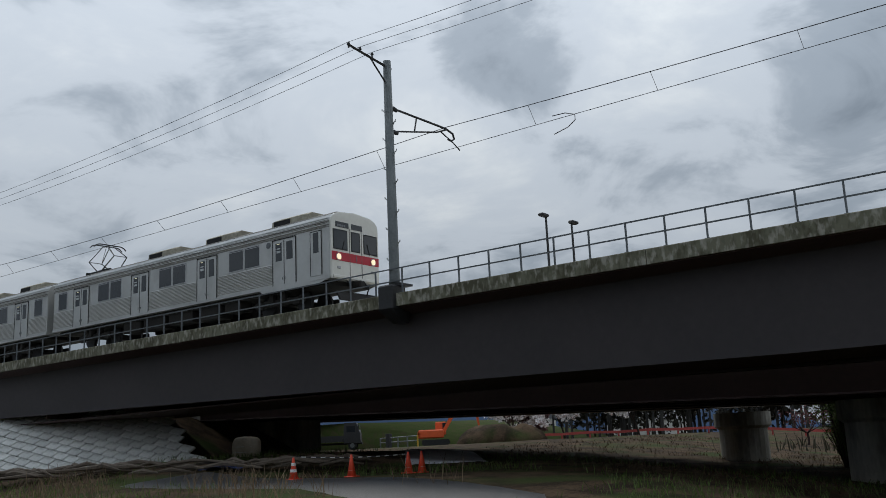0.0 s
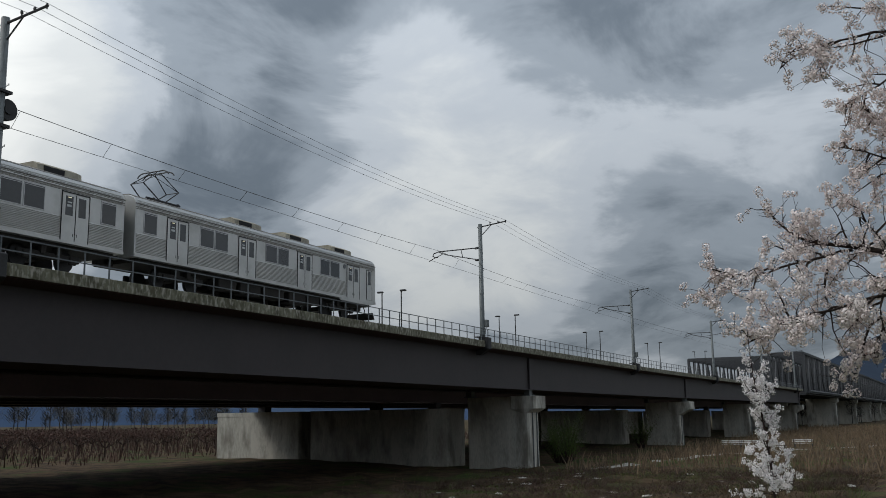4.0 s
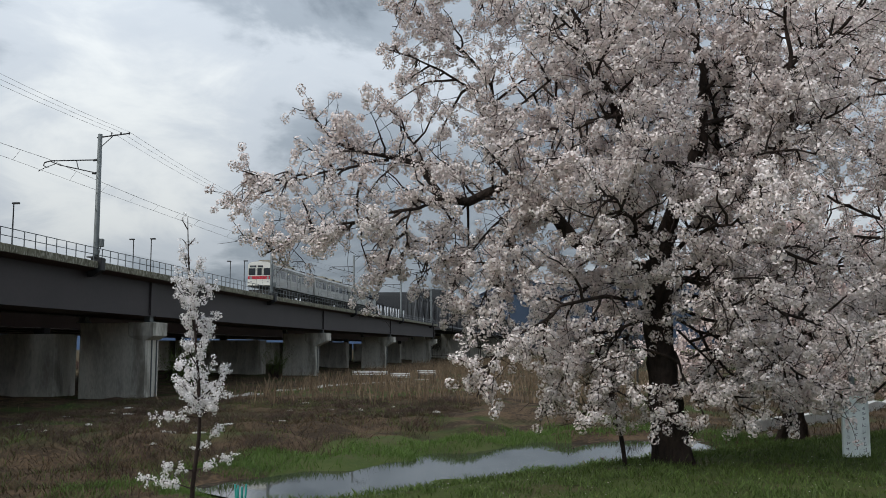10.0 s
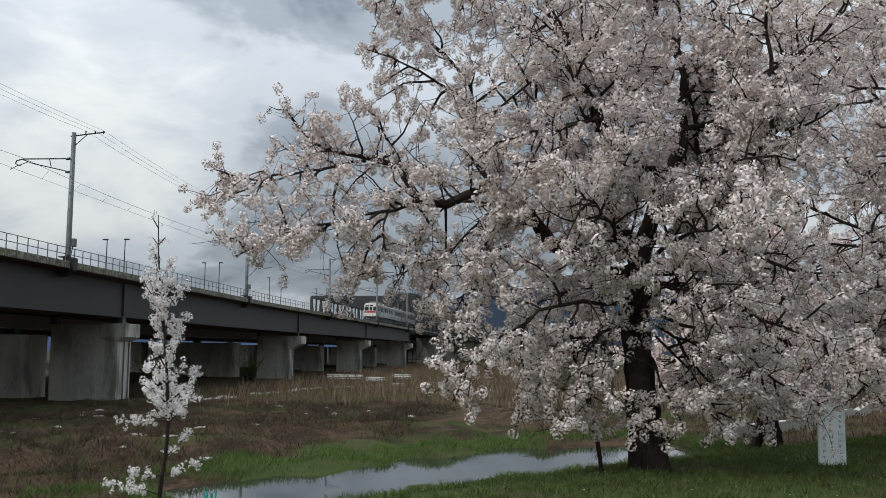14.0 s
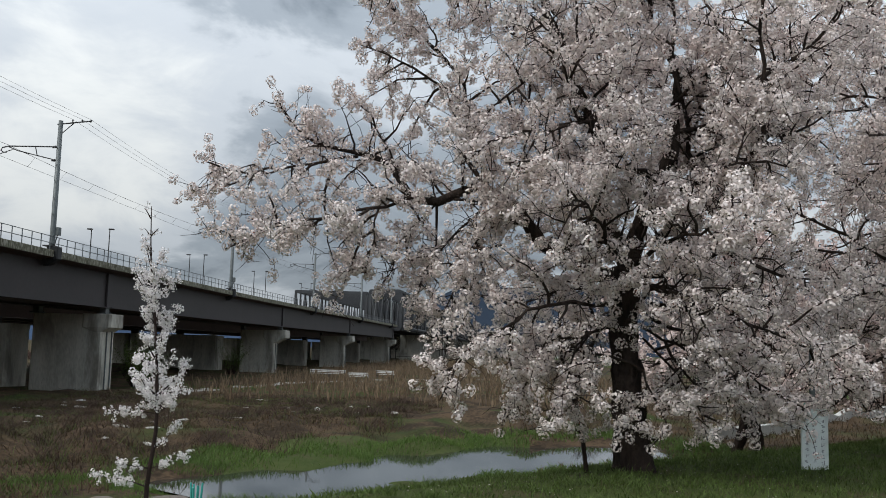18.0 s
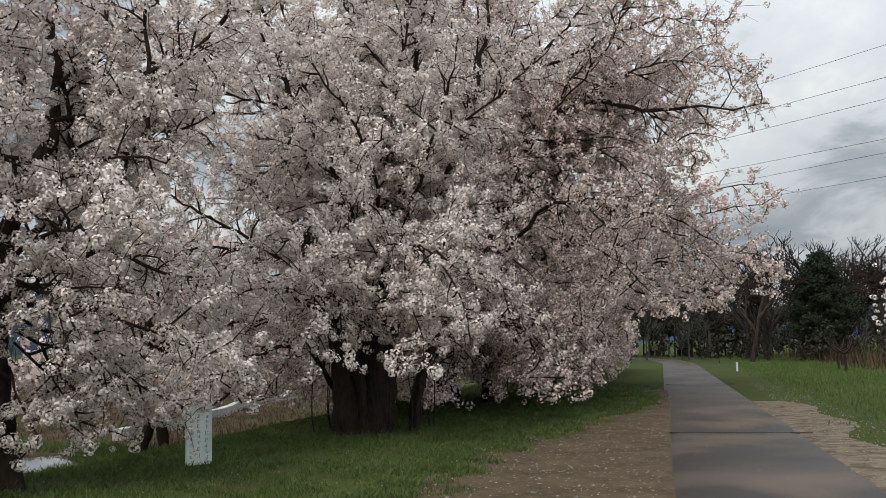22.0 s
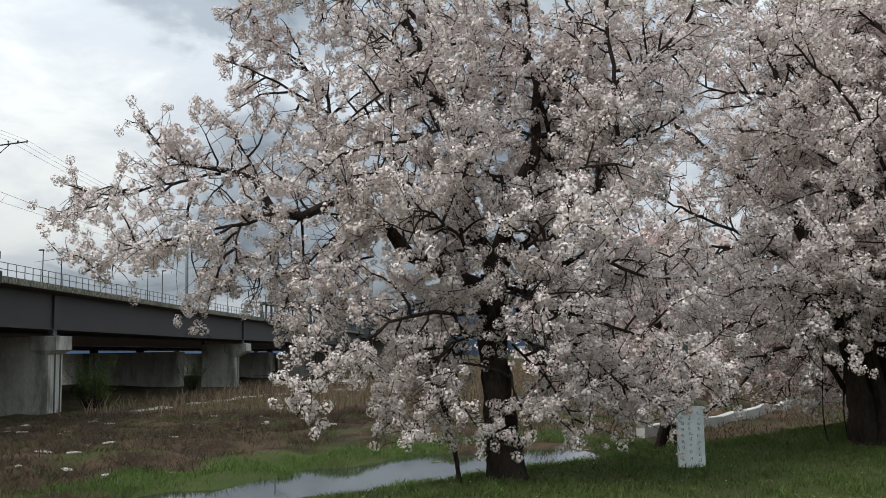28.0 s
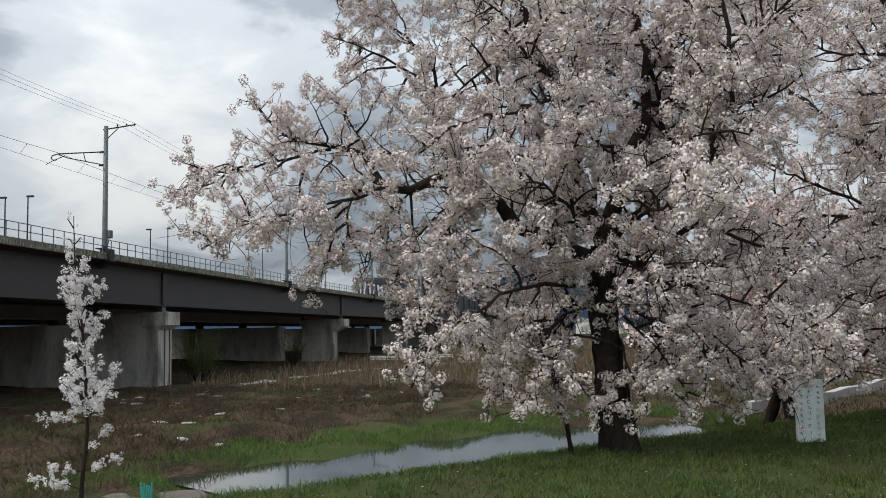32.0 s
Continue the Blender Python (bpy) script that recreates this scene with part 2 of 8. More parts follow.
BARK = pbr("cherry_bark", (0.060, 0.044, 0.036), (0.022, 0.018, 0.016), 0.9, grain=22, blot=3.5, bump=1.0, streak=0.4, spec=0.1)
TWIG = pbr("dark_twig", (0.05, 0.034, 0.03), (0.028, 0.02, 0.018), 0.9, grain=20, bump=0.1, spec=0.1)
BLOSSOM = pbr("cherry_blossom", (0.89, 0.81, 0.775), (0.84, 0.735, 0.70), 0.75, grain=40, blot=1.0, bump=0, rand=0.2, island=True, translucent=0.12, spec=0.15)
BLOSSOM_W = pbr("white_blossom", (0.92, 0.88, 0.87), (0.88, 0.83, 0.82), 0.75, grain=40, blot=1.0, bump=0, rand=0.12, island=True, translucent=0.3, spec=0.15)
# pinker, and darkened to paint in the shade on the trees further along
BLOSSOM_S = pbr("pinker_shade_toned_blossom", (0.84, 0.71, 0.675), (0.76, 0.62, 0.58), 0.75, grain=40, blot=1.0, bump=0, rand=0.25, island=True, translucent=0.12, spec=0.15)
BUD = pbr("reddish_bud", (0.40, 0.17, 0.13), (0.28, 0.13, 0.09), 0.7, grain=30, bump=0, rand=0.3, island=True, translucent=0.3)
GROUND = pbr("rough_ground", (0.034, 0.025, 0.017), (0.095, 0.064, 0.040), 0.95, grain=9, blot=0.8, bump=0.9, mix=0.8, stain=((0.038, 0.060, 0.016), 0.8, 0.3), spec=0.05)
LAWN = pbr("lawn_soil", (0.042, 0.062, 0.018), (0.068, 0.080, 0.028), 0.95, grain=6, blot=0.5, bump=0.5, spec=0.05, stain=((0.075, 0.06, 0.035), 0.7, 0.9))
ASPHALT = pbr("wet_asphalt", (0.064, 0.053, 0.045), (0.034, 0.029, 0.027), 0.5, grain=60, blot=0.5, bump=0.2, mix=0.9, stain=((0.125, 0.090, 0.064), 0.85, 0.45), spec=0.18)
SANDY = pbr("sandy_verge_soil", (0.22, 0.175, 0.13), (0.11, 0.085, 0.062), 0.92, grain=30, blot=2.2, bump=0.9, mix=0.8, stain=((0.30, 0.25, 0.19), 0.7, 5), spec=0.1)
DARKASPHALT = pbr("dark_asphalt", (0.045, 0.045, 0.047), (0.033, 0.033, 0.035), 0.4, grain=50, blot=0.5, bump=0.12)
DIRT = pbr("brown_dirt", (0.135, 0.098, 0.064), (0.075, 0.055, 0.036), 0.92, grain=38, blot=1.6, bump=0.8, mix=0.7, stain=((0.175, 0.13, 0.085), 0.55, 9), spec=0.1)
PALECONC = pbr("pale_concrete", (0.52, 0.51, 0.48), (0.40, 0.39, 0.36), 0.85, grain=10, blot=0.8, stain=((0.25, 0.24, 0.2), 0.5, 1.3))
GRAVEL = pbr("pale_gravel", (0.30, 0.28, 0.24), (0.22, 0.20, 0.18), 0.9, grain=20, blot=0.6, bump=0.3)
GRASS = pbr("grass_blade", (0.110, 0.165, 0.038), (0.085, 0.118, 0.03), 0.7, grain=2, blot=0.4, bump=0, rand=0.5, island=True, translucent=0.35)
GRASS_L = pbr("bright_grass_blade", (0.115, 0.19, 0.04), (0.085, 0.14, 0.03), 0.7, grain=2, blot=0.4, bump=0, rand=0.3, island=True, translucent=0.35)
DRY = pbr("dry_reed", (0.235, 0.17, 0.105), (0.14, 0.095, 0.06), 0.85, grain=3, blot=0.5, bump=0, rand=0.4, island=True, translucent=0.25)
BRUSH = pbr("brown_brush", (0.125, 0.080, 0.044), (0.06, 0.046, 0.024), 0.9, grain=3, blot=0.4, bump=0, rand=0.6, island=True, translucent=0.15)
BRAMBLE = pbr("dark_bramble_stem", (0.075, 0.042, 0.030), (0.045, 0.03, 0.02), 0.9, grain=3, blot=0.4, bump=0, rand=0.5, island=True)
LITTER = pbr("pale_flood_litter", (0.62, 0.60, 0.56), (0.42, 0.40, 0.36), 0.8, grain=12, rand=0.25)
PETAL = pbr("fallen_petal", (0.75, 0.68, 0.66), (0.62, 0.55, 0.53), 0.8, bump=0, rand=0.2, island=True)
SIGNWHITE = pbr("weathered_white_paint", (0.84, 0.88, 0.85), (0.72, 0.76, 0.73), 0.6, grain=9, blot=2.4, stain=((0.36, 0.40, 0.37), 0.5, 3), bump=0.05)
INK = pbr("black_paint", (0.03, 0.03, 0.035), None, 0.6, bump=0)
TEAL = pbr("teal_net", (0.06, 0.42, 0.36), (0.05, 0.33, 0.28), 0.6, grain=20, bump=0)
CONE = pbr("cone_orange", (0.72, 0.075, 0.03), (0.6, 0.06, 0.025), 0.5, grain=8, bump=0.02)
WHITEP = pbr("white_plastic", (0.72, 0.72, 0.7), (0.6, 0.6, 0.58), 0.5, bump=0.02)
ORANGE = pbr("digger_orange", (0.72, 0.11, 0.025), (0.6, 0.09, 0.02), 0.5, grain=7, blot=1.5, bump=0.02)
TRUCKGREY = pbr("truck_grey", (0.035, 0.037, 0.038), (0.025, 0.025, 0.026), 0.55, grain=7, blot=1.2)
YELLOW = pbr("yellow_paint", (0.62, 0.36, 0.03), None, 0.5, bump=0)
SHEET = pbr("pale_sheet", (0.78, 0.77, 0.80), (0.62, 0.62, 0.66), 0.6, grain=4, blot=0.8)
BLUE = pbr("blue_sheet", (0.05, 0.075, 0.20), (0.035, 0.05, 0.13), 0.6, grain=5)
SACK = pbr("pale_sack", (0.66, 0.58, 0.46), (0.5, 0.43, 0.33), 0.9, grain=9, bump=0.3)
SLAB = pbr("revetment_block", (0.62, 0.62, 0.59), (0.46, 0.46, 0.43), 0.88, grain=12, blot=1.4, rand=0.16, stain=((0.30, 0.30, 0.27), 0.6, 2.0))
JOINT = pbr("dark_joint", (0.12, 0.12, 0.11), (0.09, 0.09, 0.08), 0.95)
REDRAIL = pbr("red_rail", (0.45, 0.07, 0.06), (0.36, 0.06, 0.05), 0.6)
LEAF = pbr("young_leaf", (0.10, 0.15, 0.03), (0.07, 0.11, 0.025), 0.7, bump=0, rand=0.35, island=True, translucent=0.35)
CONIFER = pbr("dark_conifer", (0.022, 0.034, 0.016), (0.016, 0.024, 0.012), 0.85, bump=0, rand=0.3, island=True)
PEACH = pbr("peach_twig_blossom", (0.15, 0.062, 0.062), (0.085, 0.042, 0.038), 0.85, bump=0, rand=0.35, island=True, translucent=0.2)
OLIVE = pbr("olive_twigs", (0.062, 0.058, 0.03), (0.042, 0.036, 0.022), 0.9, bump=0, rand=0.3, island=True)
REDBROWN = pbr("red_brown_twigs", (0.085, 0.042, 0.033), (0.05, 0.032, 0.022), 0.9, bump=0, rand=0.3, island=True)
# the haze of distance is painted into these two blue base colours
HILL = pbr("haze_tinted_hill", (0.055, 0.085, 0.14), (0.04, 0.062, 0.11), 1.0, grain=0.02, blot=0.004, bump=0, spec=0.0)
HILLNEAR = pbr("haze_blue_wooded_hill", (0.034, 0.046, 0.066), (0.026, 0.036, 0.052), 1.0, grain=0.03, blot=0.006, bump=0, spec=0.0)
HOUSE = pbr("pale_house_wall", (0.62, 0.61, 0.56), (0.5, 0.5, 0.46), 0.8, grain=1)
ROOF = pbr("grey_roof", (0.16, 0.165, 0.18), None, 0.7, grain=1)
CHROME = pbr("dull_chrome", (0.45, 0.45, 0.45), None, 0.3, 0.9, bump=0)
BADGE = pbr("grey_badge", (0.16, 0.17, 0.18), None, 0.5, bump=0)
WATER = bpy.data.materials.new("puddle_water")
WATER.use_nodes = True
_b = WATER.node_tree.nodes["Principled BSDF"]
_b.inputs["Base Color"].default_value, _b.inputs["Roughness"].default_value = (0.03, 0.03, 0.026, 1), 0.03
_b.inputs["Specular IOR Level"].default_value = 0.9
_t = WATER.node_tree.nodes.new("ShaderNodeTexNoise")
_t.inputs["Scale"].default_value = 3.0
_p = WATER.node_tree.nodes.new("ShaderNodeBump")
_p.inputs["Strength"].default_value, _p.inputs["Distance"].default_value = 0.05, 0.01
WATER.node_tree.links.new(_t.outputs[0], _p.inputs["Height"])
WATER.node_tree.links.new(_p.outputs[0], _b.inputs["Normal"])


# ---- mesh tools ----
class Geo:
    """Collects boxes, tubes, strips and free faces, then becomes one mesh."""

    def __init__(self):
        self.v, self.f, self.m = [], [], []

    def add(self, verts, faces, mi=0):
        k = len(self.v)
        self.v += [tuple(p) for p in verts]
        self.f += [tuple(i + k for i in f) for f in faces]
        self.m += [mi] * len(faces)
        return self

    def box(self, c, s, rz=0.0, mi=0, bev=0.0, m=None):
        hx, hy, hz = s[0] / 2, s[1] / 2, s[2] / 2
        if bev <= 0:
            vs = [(x, y, z) for x in (-hx, hx) for y in (-hy, hy) for z in (-hz, hz)]
            fs = [(0, 1, 3, 2), (4, 6, 7, 5), (0, 4, 5, 1), (2, 3, 7, 6), (0, 2, 6, 4), (1, 5, 7, 3)]
        else:
            b = min(bev, hx * 0.9, hy * 0.9, hz * 0.9)
            vs = []
            for sx in (-1, 1):
                for sy in (-1, 1):
                    for sz in (-1, 1):
                        x, y, z = sx * hx, sy * hy, sz * hz
                        vs += [(x, y - sy * b, z - sz * b), (x - sx * b, y, z - sz * b), (x - sx * b, y - sy * b, z)]
            c3 = lambda sx, sy, sz, k: ((sx > 0) * 4 + (sy > 0) * 2 + (sz > 0)) * 3 + k  # noqa: E731
            fs = []
            for s_ in (-1, 1):
                fs.append([c3(s_, -1, -1, 0), c3(s_, 1, -1, 0), c3(s_, 1, 1, 0), c3(s_, -1, 1, 0)][:: s_])
                fs.append([c3(-1, s_, -1, 1), c3(-1, s_, 1, 1), c3(1, s_, 1, 1), c3(1, s_, -1, 1)][:: s_])
                fs.append([c3(-1, -1, s_, 2), c3(1, -1, s_, 2), c3(1, 1, s_, 2), c3(-1, 1, s_, 2)][:: s_])
            for a in (-1, 1):
                for b_ in (-1, 1):
                    fs.append([c3(a, b_, -1, 0), c3(a, b_, -1, 1), c3(a, b_, 1, 1), c3(a, b_, 1, 0)][:: a * b_])
                    fs.append([c3(a, -1, b_, 0), c3(a, 1, b_, 0), c3(a, 1, b_, 2), c3(a, -1, b_, 2)][:: a * b_])
                    fs.append([c3(-1, a, b_, 1), c3(-1, a, b_, 2), c3(1, a, b_, 2), c3(1, a, b_, 1)][:: a * b_])
                    for d in (-1, 1):
                        fs.append([c3(a, b_, d, 0), c3(a, b_, d, 1), c3(a, b_, d, 2)][:: -a * b_ * d])
        mm = (m or Matrix.Identity(4)) @ Matrix.Translation(c) @ Matrix.Rotation(rz, 4, "Z")
        return self.add([mm @ Vector(p) for p in vs], fs, mi)

    def tube(self, pts, radii, n=6, mi=0, cap=True):
        pts = [Vector(p) for p in pts]
        if not hasattr(radii, "__len__"):
            radii = [radii] * len(pts)
        vs, fs = [], []
        up = None
        for i, p in enumerate(pts):
            d = (pts[min(i + 1, len(pts) - 1)] - pts[max(i - 1, 0)]).normalized()
            if up is None:
                up = d.orthogonal().normalized()
            up = (up - d * up.dot(d))
            up = up.normalized() if up.length > 1e-6 else d.orthogonal().normalized()
            side = d.cross(up)
            for k in range(n):
                a = 2 * math.pi * k / n
                vs.append(p + (up * math.cos(a) + side * math.sin(a)) * radii[i])
        for i in range(len(pts) - 1):
            for k in range(n):
                fs.append((i * n + k, i * n + (k + 1) % n, (i + 1) * n + (k + 1) % n, (i + 1) * n + k))
        if cap:
            fs.append(tuple(range(n))[::-1])
            fs.append(tuple((len(pts) - 1) * n + k for k in range(n)))
        return self.add(vs, fs, mi)

    def loft(self, rings, mi=0, close=True, cap=True):
        n = len(rings[0])
        vs = [p for r in rings for p in r]
        fs = []
        for i in range(len(rings) - 1):
            for k in range(n if close else n - 1):
                fs.append((i * n + k, i * n + (k + 1) % n, (i + 1) * n + (k + 1) % n, (i + 1) * n + k))
        if cap:
            fs += [tuple(range(n))[::-1], tuple((len(rings) - 1) * n + k for k in range(n))]
        return self.add(vs, fs, mi)

    def mesh(self, name, materials, smooth=False):
        me = bpy.data.meshes.new(name)
        me.from_pydata(self.v, [], self.f)
        for mt in materials if isinstance(materials, (list, tuple)) else [materials]:
            me.materials.append(mt)
        if len(me.materials) > 1:
            me.polygons.foreach_set("material_index", self.m)
        if smooth:
            me.polygons.foreach_set("use_smooth", [True] * len(me.polygons))
        me.update()
        return me


def part(name, geo, material, parent=None, label="", smooth=False, at=None):
    """Links a Geo (or a finished mesh) as one mesh object, under a thing or a part."""
    me = geo.mesh(name, material, smooth) if isinstance(geo, Geo) else geo
    ob = new(name, me)
    if parent is not None:
        ob.parent = parent
    if at is not None:
        ob.matrix_basis = at
    return tagged(ob, label)


def thing(name, label, category, group="", at=None):
    ob = new(name)
    ob.empty_display_size = 0.1
    if at is not None:
        ob.matrix_basis = at
    return tagged(ob, label, category, group)


def arrays_mesh(name, verts, faces_n, material, normals=None):
    """One mesh from a numpy array of corners, faces_n corners to a face."""
    verts = np.asarray(verts, np.float32).reshape(-1, 3)
    k = len(verts) // faces_n
    me = bpy.data.meshes.new(name)
    me.vertices.add(len(verts)), me.loops.add(len(verts)), me.polygons.add(k)
    me.vertices.foreach_set("co", verts.ravel())
    me.loops.foreach_set("vertex_index", np.arange(len(verts), dtype=np.int32))
    me.polygons.foreach_set("loop_start", np.arange(0, len(verts), faces_n, dtype=np.int32))
    for mt in material if isinstance(material, (list, tuple)) else [material]:
        me.materials.append(mt)
    me.update()
    return me


# ---- ground ----
def ground_z(x, y):
    """Height of the land: the path's terrace at 0, the wet meadow below it, the rise under the bridge's end."""
    s = ((x - 14.3) + (y + 0.1)) * 0.7071
    t = np.clip((s + 0.6) / 6.8, 0, 1)
    z = -1.2 * t * t * (3 - 2 * t)
    t = np.clip((s - 11) / 26, 0, 1)
    z = z - 0.75 * t * t * (3 - 2 * t)
    # puddle hollow
    ax, ay, bx_, by_ = 19.5, 6.3, 29.2, -1.7
    k = np.clip(((x - ax) * (bx_ - ax) + (y - ay) * (by_ - ay)) / ((bx_ - ax) ** 2 + (by_ - ay) ** 2), 0, 1)
    d = np.hypot(x - ax - k * (bx_ - ax), y - ay - k * (by_ - ay)) + 0.35 * np.sin(x * 1.7 + y) + 0.25 * np.sin(2.9 * y - x * 1.3)
    z = z - 0.16 * np.clip(1 - d / 2.55, 0, 1) ** 0.7 + 0.10 * np.clip(1 - np.abs(d - 3.0) / 0.9, 0, 1)
    # brown bank beyond the puddle
    z = z + 0.09 * np.clip((s - 9) / 3, 0, 1) * np.clip((32 - s) / 4, 0, 1) * (np.sin(x * 1.9 + 1.3 * np.sin(y * 1.1)) + np.sin(y * 2.3 + 1.1 * np.sin(x * 0.9)))
    z = z + 0.42 * np.exp(-(((s - 19) / 4.2) ** 2)) * np.clip((x - 8) / 10, 0, 1)
    far = np.clip((y - 33) / 18, 0, 1)
    far = far * far * (3 - 2 * far)
    z = z * (1 - far) + (0.2 - 1.5 * np.clip((x + 5) / 45, 0, 1)) * far
    left = np.clip((6 - 18 * far - x) / 26, 0, 1)
    left = left * left * (3 - 2 * left)
    ty = np.clip((y - 8) / 20, 0, 1)
    zl = 0.3 + 0.85 * ty * ty * (3 - 2 * ty) + 0.85 * np.clip((y - 34) / 30, 0, 1)
    rise = np.clip((-25 - x) / 9, 0, 1)
    zl = zl + 0.72 * rise * rise * (3 - 2 * rise) * np.clip((y - 24) / 6, 0, 1) * np.clip((52 - y) / 14, 0, 1)
    z = z * (1 - left) + zl * left
    clumps = 0.16 * (np.sin(1.1 * x + 2 * np.sin(0.31 * y)) * np.sin(1.27 * y + 1.7 * np.sin(0.43 * x))) * np.clip((s - 12) / 4, 0, 1) * np.clip((90 - x) / 20, 0, 1) * (1 - far)
    rough = clumps + 0.07 * np.sin(0.9 * x + 0.4 * y) * np.sin(0.7 * y - 0.33 * x) + 0.045 * np.sin(2.1 * x + 1.0) * np.sin(1.9 * y)
    return z + rough * np.clip((s - 2) / 8, 0, 1)


def on_ground(x, y, dz=0.0):
    return (x, y, float(ground_z(np.float64(x), np.float64(y))) + dz)


def build_ground():
    n = 260
    u = np.linspace(-1, 1, n)
    w = np.sinh(u * 6.2) / math.sinh(6.2)
    xs, ys = 14 + 3200 * w, 6 + 3200 * w
    X, Y = np.meshgrid(xs, ys, indexing="ij")
    Z = ground_z(X, Y)
    verts = np.stack([X, Y, Z], -1).reshape(-1, 3)
    i = np.arange(n * n).reshape(n, n)
    faces = np.stack([i[:-1, :-1], i[1:, :-1], i[1:, 1:], i[:-1, 1:]], -1).reshape(-1, 4)
    me = bpy.data.meshes.new("ground")
    me.from_pydata(verts.tolist(), [], faces.tolist())
    for m in (GROUND, LAWN, DIRT):
        me.materials.append(m)
    c = verts[faces].mean(1)
    s = ((c[:, 0] - 14.3) + (c[:, 1] + 0.1)) * 0.7071
    lawn = ((s < 3.2 + 0.8 * np.sin(c[:, 0] * 0.8)) & (c[:, 1] < 12) & (c[:, 0] > -6)) | (c[:, 1] < -30) | (np.hypot((c[:, 0] - 23) / 6.4, (c[:, 1] - 3) / 5.6) < 1 + 0.25 * np.sin(c[:, 0] * 1.1) * np.sin(c[:, 1] * 0.9))
    me.polygons.foreach_set("material_index", np.where(lawn, 1, 0).astype(np.int32))
    me.polygons.foreach_set("use_smooth", [True] * len(me.polygons))
    tagged(new("ground", me), "grassy river terrace with brown brush and mud", "ground", kind="structure")


build_ground()


def strip(name, left, right, material, label, category, lift=0.012):
    """A paved or bare strip laid on the ground between two edges given as lists of x, y."""
    g = Geo()
    rows = []
    for (lx, ly), (rx, ry) in zip(left, right):
        row = []
        for k in range(9):
            f = k / 8
            row.append(on_ground(lx + (rx - lx) * f, ly + (ry - ly) * f, lift if 0 < k < 8 else lift - 0.05))
        rows.append(row)
    g.loft(rows, close=False, cap=False)
    return tagged(part(name, g, material, smooth=True), label, category, kind="structure")


def along(pts, step=1.0):
    out = []
    for (ax, ay), (bx, by) in zip(pts, pts[1:]):
        k = max(1, int(math.hypot(bx - ax, by - ay) / step))
        out += [(ax + (bx - ax) * i / k, ay + (by - ay) * i / k) for i in range(k)]
    return out + [pts[-1]]


def offset(pts, d, wob=0.0):
    out = []
    for i, (x, y) in enumerate(pts):
        ax, ay = pts[max(i - 1, 0)]
        bx, by = pts[min(i + 1, len(pts) - 1)]
        q = math.hypot(bx - ax, by - ay) or 1
        dd = d + wob * (math.sin(i * 1.3) + math.sin(i * 0.47 + 1))
        out.append((x - (by - ay) / q * dd, y + (bx - ax) / q * dd))
    return out


# path edges: the left edge runs past the cherry trees
P_LEFT = along([(-9, 11.6), (0, 2.4), (8.1, -5.6), (15.6, -12.75), (30, -26.5), (51, -46.6), (60, -54), (72, -61), (90, -66)])
P_RIGHT = offset(P_LEFT, -2.5)
footpath = strip("path", P_LEFT, P_RIGHT, ASPHALT, "wet grey asphalt footpath along the cherry trees", "path", 0.03)
for (ax, ay), (bx, by) in (((13.66, -11.1), (11.98, -12.85)), ((27.2, -24.1), (25.5, -25.85))):
    rings = []
    for k in range(9):
        f = k / 8
        x, y, z = on_ground(ax + (bx - ax) * f, ay + (by - ay) * f, 0.034)
        w = 0.012 + 0.006 * math.sin(k * 2.3)
        rings.append([(x - w * 0.7, y + w * 0.7, z - 0.02), (x + w * 0.7, y - w * 0.7, z - 0.02), (x + w * 0.7, y - w * 0.7, z), (x - w * 0.7, y + w * 0.7, z)])
    part("seam", Geo().loft(rings), RUBBER, footpath, "dark tar seam across the path")


def verge_width(x, y):
    """The bare verge narrows along the path."""
    return 3.1 - 1.9 * np.clip(((x - y) - 19) / 17, 0, 1)


V_OUT = []
for i, ((x, y), (ex, ey)) in enumerate(zip(P_LEFT, offset(P_LEFT, 1.0))):
    w = float(verge_width(x, y)) + 0.2 * (math.sin(i * 1.3) + math.sin(i * 0.47 + 1)) * 0.6
    V_OUT.append((x + (ex - x) * w, y + (ey - y) * w))
strip("dirt_verge", V_OUT[:46], offset(P_LEFT, -0.45)[:46], DIRT, "bare brown dirt verge strewn with petals", "verge", 0.018)
strip("dirt_verge", offset(P_RIGHT, 0.25)[:40], offset(P_RIGHT, -1.0, 0.25)[:40], SANDY, "bare sandy verge beside the asphalt path", "verge", 0.018)
FARPATH = along([(64, 24.0), (77, 22.1), (92, 19.9), (105, 14), (112, 9), (120, 2)], 2.5)
strip("riverside_path", offset(FARPATH, 0.6), offset(FARPATH, -0.6), GRAVEL, "pale gravel riverside footpath", "path", 0.05)
LOWPATH = along([(112, 9), (88, -10), (75, -41)], 2.0)
strip("riverside_path", offset(LOWPATH, 0.4), offset(LOWPATH, -0.4), DIRT, "pale earth track behind the trees", "path", 0.03)
ROADB = along([(-8, 14), (-14, 22.5), (-20, 25.5), (-30, 26.5)], 1.5)
strip("road", offset(ROADB, 2.0), offset(ROADB, -2.0), DARKASPHALT, "dark asphalt track leading under the bridge", "road", 0.03)


def build_puddle():
    g = Geo()
    nx = 40
    rows = []
    for i in range(nx + 1):
        k = -0.13 + 1.33 * i / nx
        cx, cy = 19.5 + 9.7 * k, 6.3 - 8.0 * k
        rows.append([(cx + 0.636 * o, cy + 0.771 * o, -1.235) for o in (-3.1, -1.5, 0, 1.4, 2.7)])
    g.loft(rows, close=False, cap=False)
    tagged(part("puddle", g, WATER), "still rain puddle on the meadow reflecting the sky", "water", kind="structure")


build_puddle()


